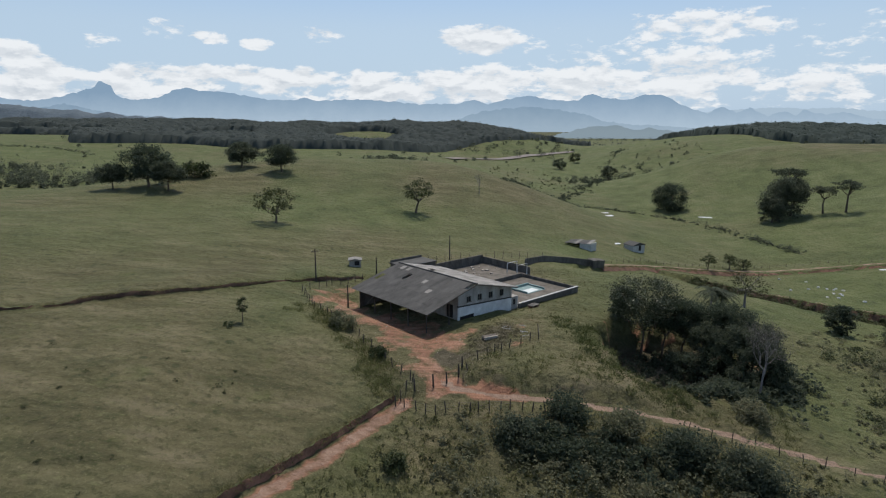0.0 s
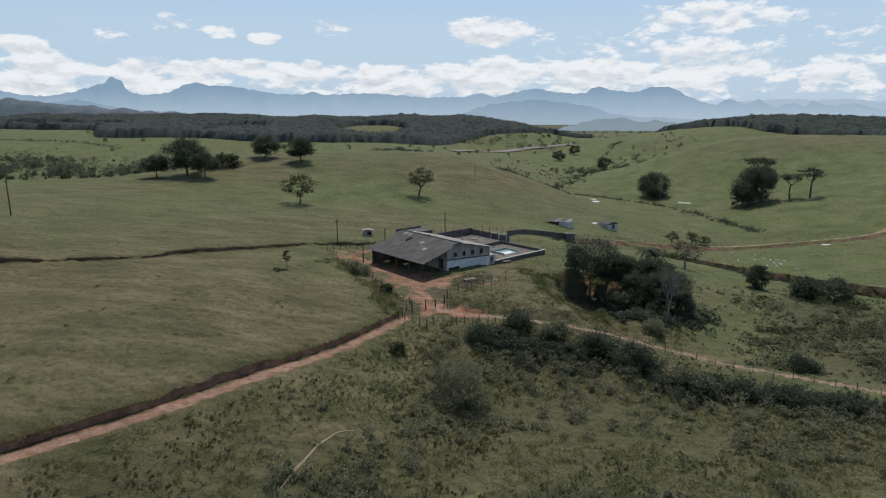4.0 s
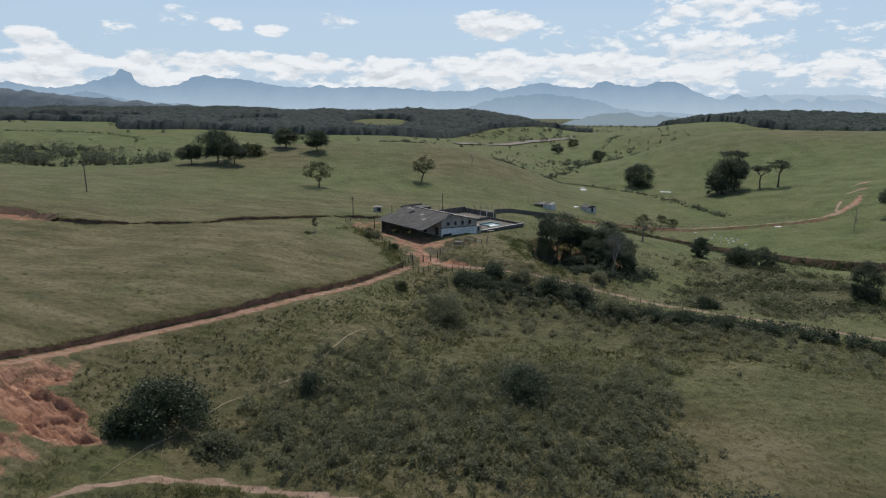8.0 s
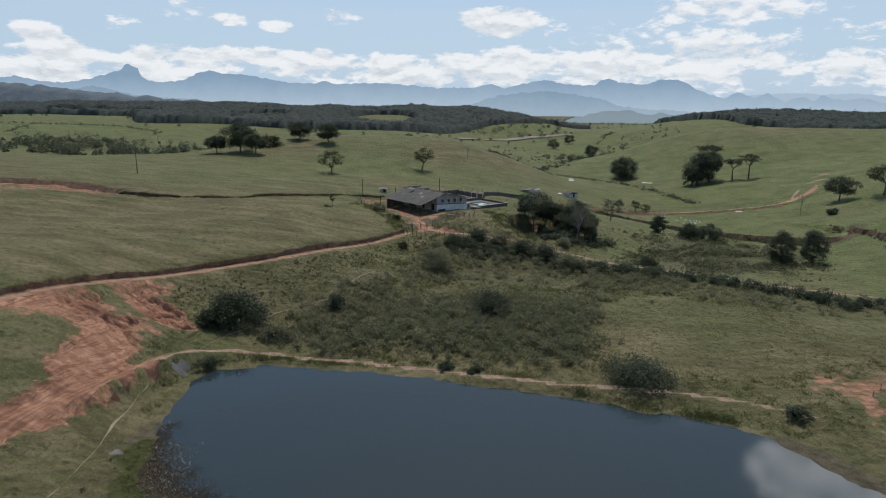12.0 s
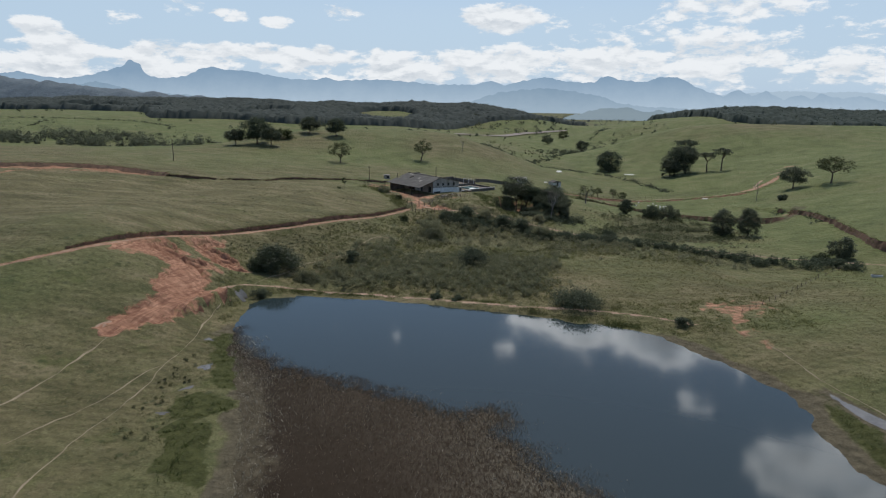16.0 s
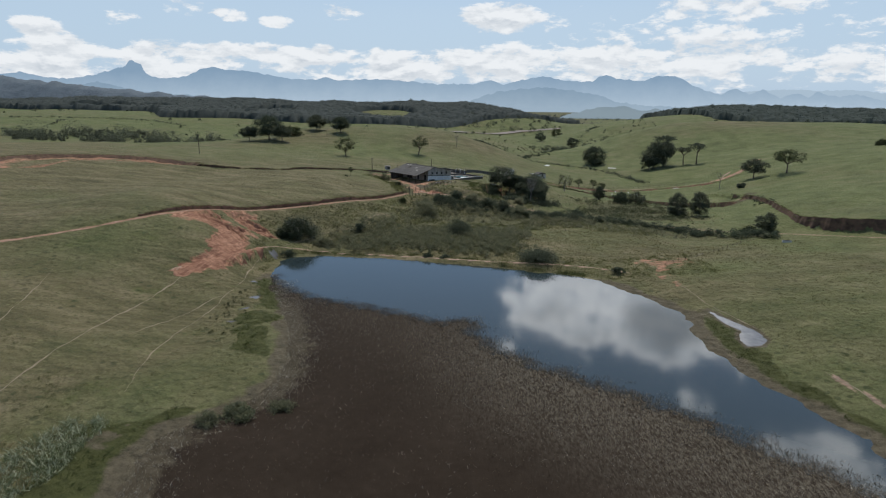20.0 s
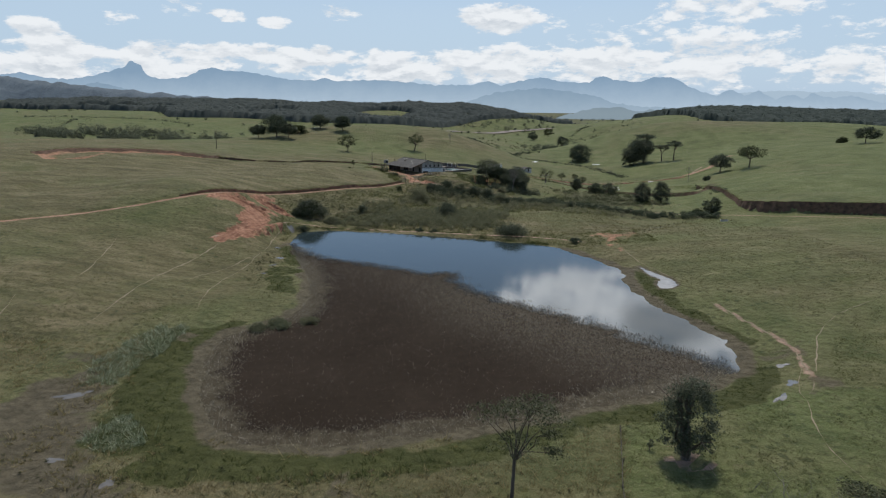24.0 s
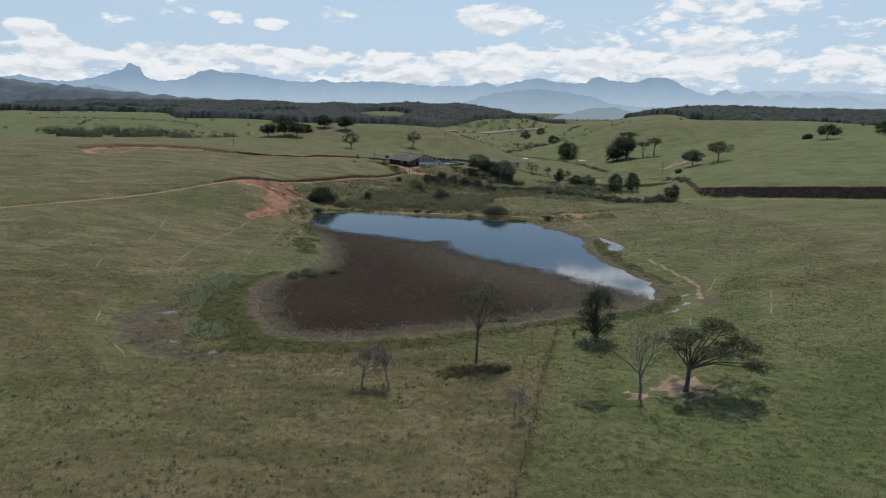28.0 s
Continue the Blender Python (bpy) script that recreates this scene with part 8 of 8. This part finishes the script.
hut("hut", -18.2, 120.5, 8, 2.3, 2.0, 1.35, M_PLASTER, M_ROOF_PALE, "small white pump hut with a pale roof in the pasture", 0.35)
hut("shed", 61, 188, 28, 5.0, 4.0, 2.1, M_COPING, M_ROOF, "small derelict shed with a grey roof", 0.9)
for x, y, t, w, d in ((56.5, 192, 20, 2.6, 1.4), (63, 192.5, -5, 2.6, 1.2), (76, 276, 15, 5.5, 2.2), (80, 296, 5, 3.6, 1.6), (126, 287, -20, 6.0, 1.6), (136, 180, 0, 3.0, 1.0)):
    ob = tagged(new("metal_sheet"), "white sheet of metal lying in the grass", "metal sheet")
    ob.matrix_basis = pose(x, y, zf(x, y) + 0.12, 3, 0, t)
    part("sheet", boxed(-w / 2, w / 2, -d / 2, d / 2, 0, 0.06), M_SHEET, ob)
    part("prop", boxed(-w / 2 + 0.2, w / 2 - 0.2, -0.1, 0.1, -0.35, 0.0), M_RUBBLE, ob)
ruin = tagged(new("ruin"), "collapsed shed, its grey roof sheets lying on the slope", "ruin")
ruin.matrix_basis = pose(40.5, 173.5, zf(40.5, 173.5), 0, 0, -38)
part("wall", boxed(0.6, 4.2, -1.9, -1.7, -0.8, 1.5, bevel=0.02), M_COPING, ruin, "pale standing end wall")
part("wall", boxed(4.0, 4.2, -1.7, 1.7, -0.8, 1.6, bevel=0.02), M_COPING, ruin, "pale standing end wall")
part("wall", boxed(-3.6, 1.6, 1.6, 1.8, -0.8, 1.3, bevel=0.02), M_CONCRETE, ruin)
for k in range(6):
    sh = part("roof_sheet", boxed(-0.62, 0.62, -2.2, 2.2, 0, 0.05), M_ROOF_PALE if k in (2, 5) else M_ROOF, ruin, "" if k not in (2, 5) else "paler roof sheet")
    sh.matrix_basis = pose(-3.5 + 1.35 * k, 0.1 * (k % 2), 1.25 + 0.10 * k, 4 + 2 * (k % 3), -4, 2 * (k % 2))
    part("batten", boxed(-0.05, 0.05, -1.9, 1.9, -0.12, 0.0), M_WOOD, sh)
for k, (u, v) in enumerate(((-5.2, -0.6), (-4.6, 1.2), (-5.8, 0.5), (-4.2, -1.6))):
    part("rubble_block", boxed(u, u + 0.8, v, v + 0.5, -0.3, 0.35, bevel=0.06), M_BRICK, ruin)
rng = np.random.default_rng(43)
for k in range(16):
    x, y = 106 + rng.normal() * 4, 160 + rng.normal() * 8
    st = tagged(new("stone"), "pale stone lying in the valley grass", "stone", "pale stones in the grass")
    st.matrix_basis = pose(x, y, zf(x, y), 0, 0, float(rng.uniform(0, 360)))
    bm = bmesh.new()
    bmesh.ops.create_icosphere(bm, subdivisions=2, radius=1.0)
    for v in bm.verts:
        v.co = Vector((v.co.x * 0.45, v.co.y * 0.3, v.co.z * 0.24 + 0.1)) * (1 + 0.25 * math.sin(5 * v.co.x + 3 * v.co.y + k)) * rng.uniform(0.92, 1.08)
    part("body", bm, M_WHITE, st)
# stack of timber and junk in front of the gable
stack = tagged(new("timber_stack"), "stack of pale weathered timber on the ground", "timber")
stack.matrix_basis = pose(6.6, 79.3, zf(6.6, 79.3), 0, 0, 28)
for i in range(9):
    part("plank", boxed(-1.2 + 0.1 * (i % 2), 1.2 - 0.08 * (i % 4), -0.5 + 0.34 * (i % 3), -0.28 + 0.34 * (i % 3), 0.0 + 0.14 * (i // 3), 0.11 + 0.14 * (i // 3), bevel=0.01), M_WOOD if i % 3 else M_RUBBLE, stack)
crate = tagged(new("slab_table"), "low concrete slab on blocks below the terrace wall", "slab")
crate.matrix_basis = pose(15.3, 97.0, zf(15.3, 97.0), 0, 0, 42)
part("slab", boxed(-1.0, 1.0, -0.6, 0.6, 0.45, 0.58, bevel=0.02), M_CONCRETE, crate)
for u in (-0.8, 0.6):
    part("block", boxed(u, u + 0.25, -0.4, 0.4, -0.5, 0.45), M_BRICK, crate)
rng = np.random.default_rng(41)
for k in range(7):
    x, y = rng.uniform(8, 12), rng.uniform(80, 86)
    lg = tagged(new("log"), "bleached fallen branch on the yard's edge", "log", "fallen branches")
    v, f = tube([(-0.6, 0, 0.04), (0, rng.normal() * 0.1, 0.07), (0.6, 0, 0.04)], [0.035, 0.045, 0.03], 6)
    me = mesh_of("log", v, f, [M_COPING], True)
    lg.matrix_basis = pose(x, y, zf(x, y), 0, 0, float(rng.uniform(0, 180)))
    o = new("stem", me)
    o.parent = lg

# small stones trodden into the yard
rng = np.random.default_rng(44)
sx, sy = scattered(YARD, 900, rng)
v, f = leaves(np.stack([sx, sy, zat(sx, sy) + 0.03], 1), 0.07, rng, up=2.5)
tagged(new("gravel", mesh_of("gravel", v, f, [M_RUBBLE])), "pale stones and rubble trodden into the yard", "gravel", kind="stuff")

# fences and poles
post_mesh = {}


def post_mesh_of(h, r):
    key = (h, r)
    if key not in post_mesh:
        v, f = tube([(0, 0, -0.4), (0.02, 0.01, h * 0.5), (0.0, 0.03, h - 0.06), (0, 0.03, h)], [r, r * 0.95, r * 0.85, r * 0.4], 6)
        post_mesh[key] = mesh_of("post", v, f, [M_POST])
    return post_mesh[key]


def fence(line, gap, h, r, label, seed, wires=3):
    rng = np.random.default_rng(seed)
    ob = tagged(new("fence"), label, "fence")
    pts = []
    for (ax, ay), (bx, by) in zip(line[:-1], line[1:]):
        n = max(1, round(math.hypot(bx - ax, by - ay) / gap))
        pts += [(ax + (bx - ax) * i / n, ay + (by - ay) * i / n) for i in range(n)]
    pts.append(line[-1])
    tops = []
    for x, y in pts:
        x, y = x + rng.normal() * 0.12, y + rng.normal() * 0.12
        o = new("post", post_mesh_of(h, r))
        o.parent = ob
        o.matrix_basis = pose(x, y, zf(x, y), rng.normal() * 4, rng.normal() * 4, float(rng.uniform(0, 360))) @ Matrix.Diagonal((1, 1, rng.uniform(0.85, 1.15), 1))
        tops.append(Vector((x, y, zf(x, y))))
    for k in range(wires):
        z = h * (0.35 + 0.25 * k)
        v, f = tube([p + Vector((0, 0, z)) for p in tops], [0.012] * len(tops), 3)
        part_np("wire", v, f, M_WIRE, ob)
    return ob


OLD = "old wire fence with dark wooden posts"
fence([(-15.5, 111), (-24, 98), (-20, 89.5), (-13, 80.5), (-7.5, 72), (-4, 67)], 2.0, 1.25, 0.07, OLD + " along the yard", 1)
fence([(-3.8, 66.5), (-5.5, 62.5), (-2, 61), (3, 62.5), (9, 63.2), (16, 63)], 1.3, 1.3, 0.075, OLD + " at the gate", 2)
fence([(2.2, 68.5), (4.5, 72), (8, 75.5), (13.5, 79.5), (14, 82)], 1.8, 1.2, 0.07, OLD + " by the yard", 3)
fence([(39, -127), (36, -139), (33, -151), (27, -177), (21, -203)], 4.2, 1.0, 0.045, "old wire fence between dry and green pasture", 4)
fence([(36, 148.5), (57, 169), (83, 184.5), (110, 192.5), (128, 195), (146, 190)], 3.2, 1.2, 0.06, OLD + " beside the red road", 7, 2)
fence([(-10, 122), (2, 131), (14, 137), (24, 141)], 2.2, 1.9, 0.06, "row of tall thin fence posts behind the buildings", 8, 2)
fence([(28, 61.5), (42, 58.3), (57, 52), (70, 42), (84, 36), (95, 30)], 2.6, 1.2, 0.06, OLD + " along the hedge track", 9, 2)
fence([(64.6, -20.9), (71.3, -14.8), (82.4, -4), (95, 8), (107.9, 18)], 3.0, 1.0, 0.05, "sagging wire fence between the olive and the green pasture", 10, 2)
for x, y, h in ((-1.2, 66.4, 1.7), (0.4, 67.6, 1.5), (1.9, 68.9, 1.8), (2.4, 71.2, 1.5), (-3.4, 65.2, 1.6)):
    gp = tagged(new("gate_post"), "stout dark wooden post at the yard entrance", "post", "posts at the yard entrance")
    gp.matrix_basis = pose(x, y, zf(x, y), 3, -2, 20 * x)
    v, f = tube([(0, 0, -0.4), (0.02, 0.01, h * 0.5), (0.0, 0.03, h - 0.06), (0, 0.03, h)], [0.12, 0.11, 0.10, 0.05], 7)
    part_np("shaft", v, f, M_POST, gp)


def trough(x, y, turn, label):
    """A long open trough: two sides, two ends, a floor and dark water standing in it."""
    root = tagged(new("water_trough"), label, "trough")
    for q in (-0.38, 0.30):
        part("side", boxed(-1.1, 1.1, q, q + 0.08, 0, 0.55, bevel=0.01), M_CONCRETE if q > 0 else M_COPING, root)
    for q in (-1.1, 1.02):
        part("end", boxed(q, q + 0.08, -0.30, 0.30, 0, 0.53, bevel=0.01), M_COPING, root)
    part("floor", boxed(-1.02, 1.02, -0.30, 0.30, 0.02, 0.08), M_DARK_BAND, root)
    part("water", boxed(-1.015, 1.015, -0.295, 0.295, 0.085, 0.30), M_WATER, root, "dark standing water")
    root.matrix_basis = pose(x, y, zf(x, y) - 0.08, 0, 0, turn)
    return root


trough(106.5, 6.0, -12, "pale concrete cattle trough with dark water in the east pasture")


def pole(x, y, h, label, arm=True):
    ob = tagged(new("utility_pole"), label, "pole")
    ob.matrix_basis = pose(x, y, zf(x, y), 0, 0, 35)
    v, f = tube([(0, 0, -0.6), (0, 0, h * 0.5), (0, 0, h)], [0.15, 0.13, 0.10], 8)
    part_np("shaft", v, f, M_POST, ob, smooth=True)
    if arm:
        part("crossarm", boxed(-0.7, 0.7, -0.05, 0.05, h - 0.5, h - 0.38), M_POST, ob)
        for u in (-0.6, 0.0, 0.6):
            v, f = tube([(u, 0, h - 0.38), (u, 0, h - 0.3), (u, 0, h - 0.22)], [0.03, 0.05, 0.02], 6)
            part_np("insulator", v, f, M_COPING, ob)


pole(-23.3, 106, 6.0, "dark wooden power pole in the pasture")
pole(-13.2, 115, 3.2, "short dark pole behind the barn", False)
pole(-16, 96.3, 4.0, "dark timber post beside the barn", False)
pole(-100.5, 108, 8.5, "tall dark power pole on the western hill")
pole(1.5, 133, 5.5, "thin dark pole behind the annexe", False)

road_far = smooth_line([(5, 560), (38, 650), (69.5, 697), (99.6, 738), (118.4, 746), (138, 762), (152, 768), (165, 776)])
vs, fs = [], []
rp = np.array(road_far)
steps = np.concatenate([[0], np.cumsum(np.hypot(*np.diff(rp, axis=0).T))])
at_ = np.arange(0, steps[-1], 4.0)
rx_, ry_ = np.interp(at_, steps, rp[:, 0]), np.interp(at_, steps, rp[:, 1])
nx_, ny_ = -np.gradient(ry_), np.gradient(rx_)
nl_ = np.hypot(nx_, ny_)
for q in (-5.5, 5.5):
    ex, ey = rx_ + nx_ / nl_ * q, ry_ + ny_ / nl_ * q
    vs.append(np.stack([ex, ey, 0.5 * (zat(ex, ey) + np.maximum(zat(ex, ey), zat(rx_, ry_))) + 0.7], 1))
n_ = len(at_)
fs = [(i, i + 1, n_ + i + 1, n_ + i) for i in range(n_ - 1)]
tagged(new("road", mesh_of("road", np.concatenate(vs), fs, [M_ASPHALT])), "grey gravel road across the far valley", "road", kind="structure")
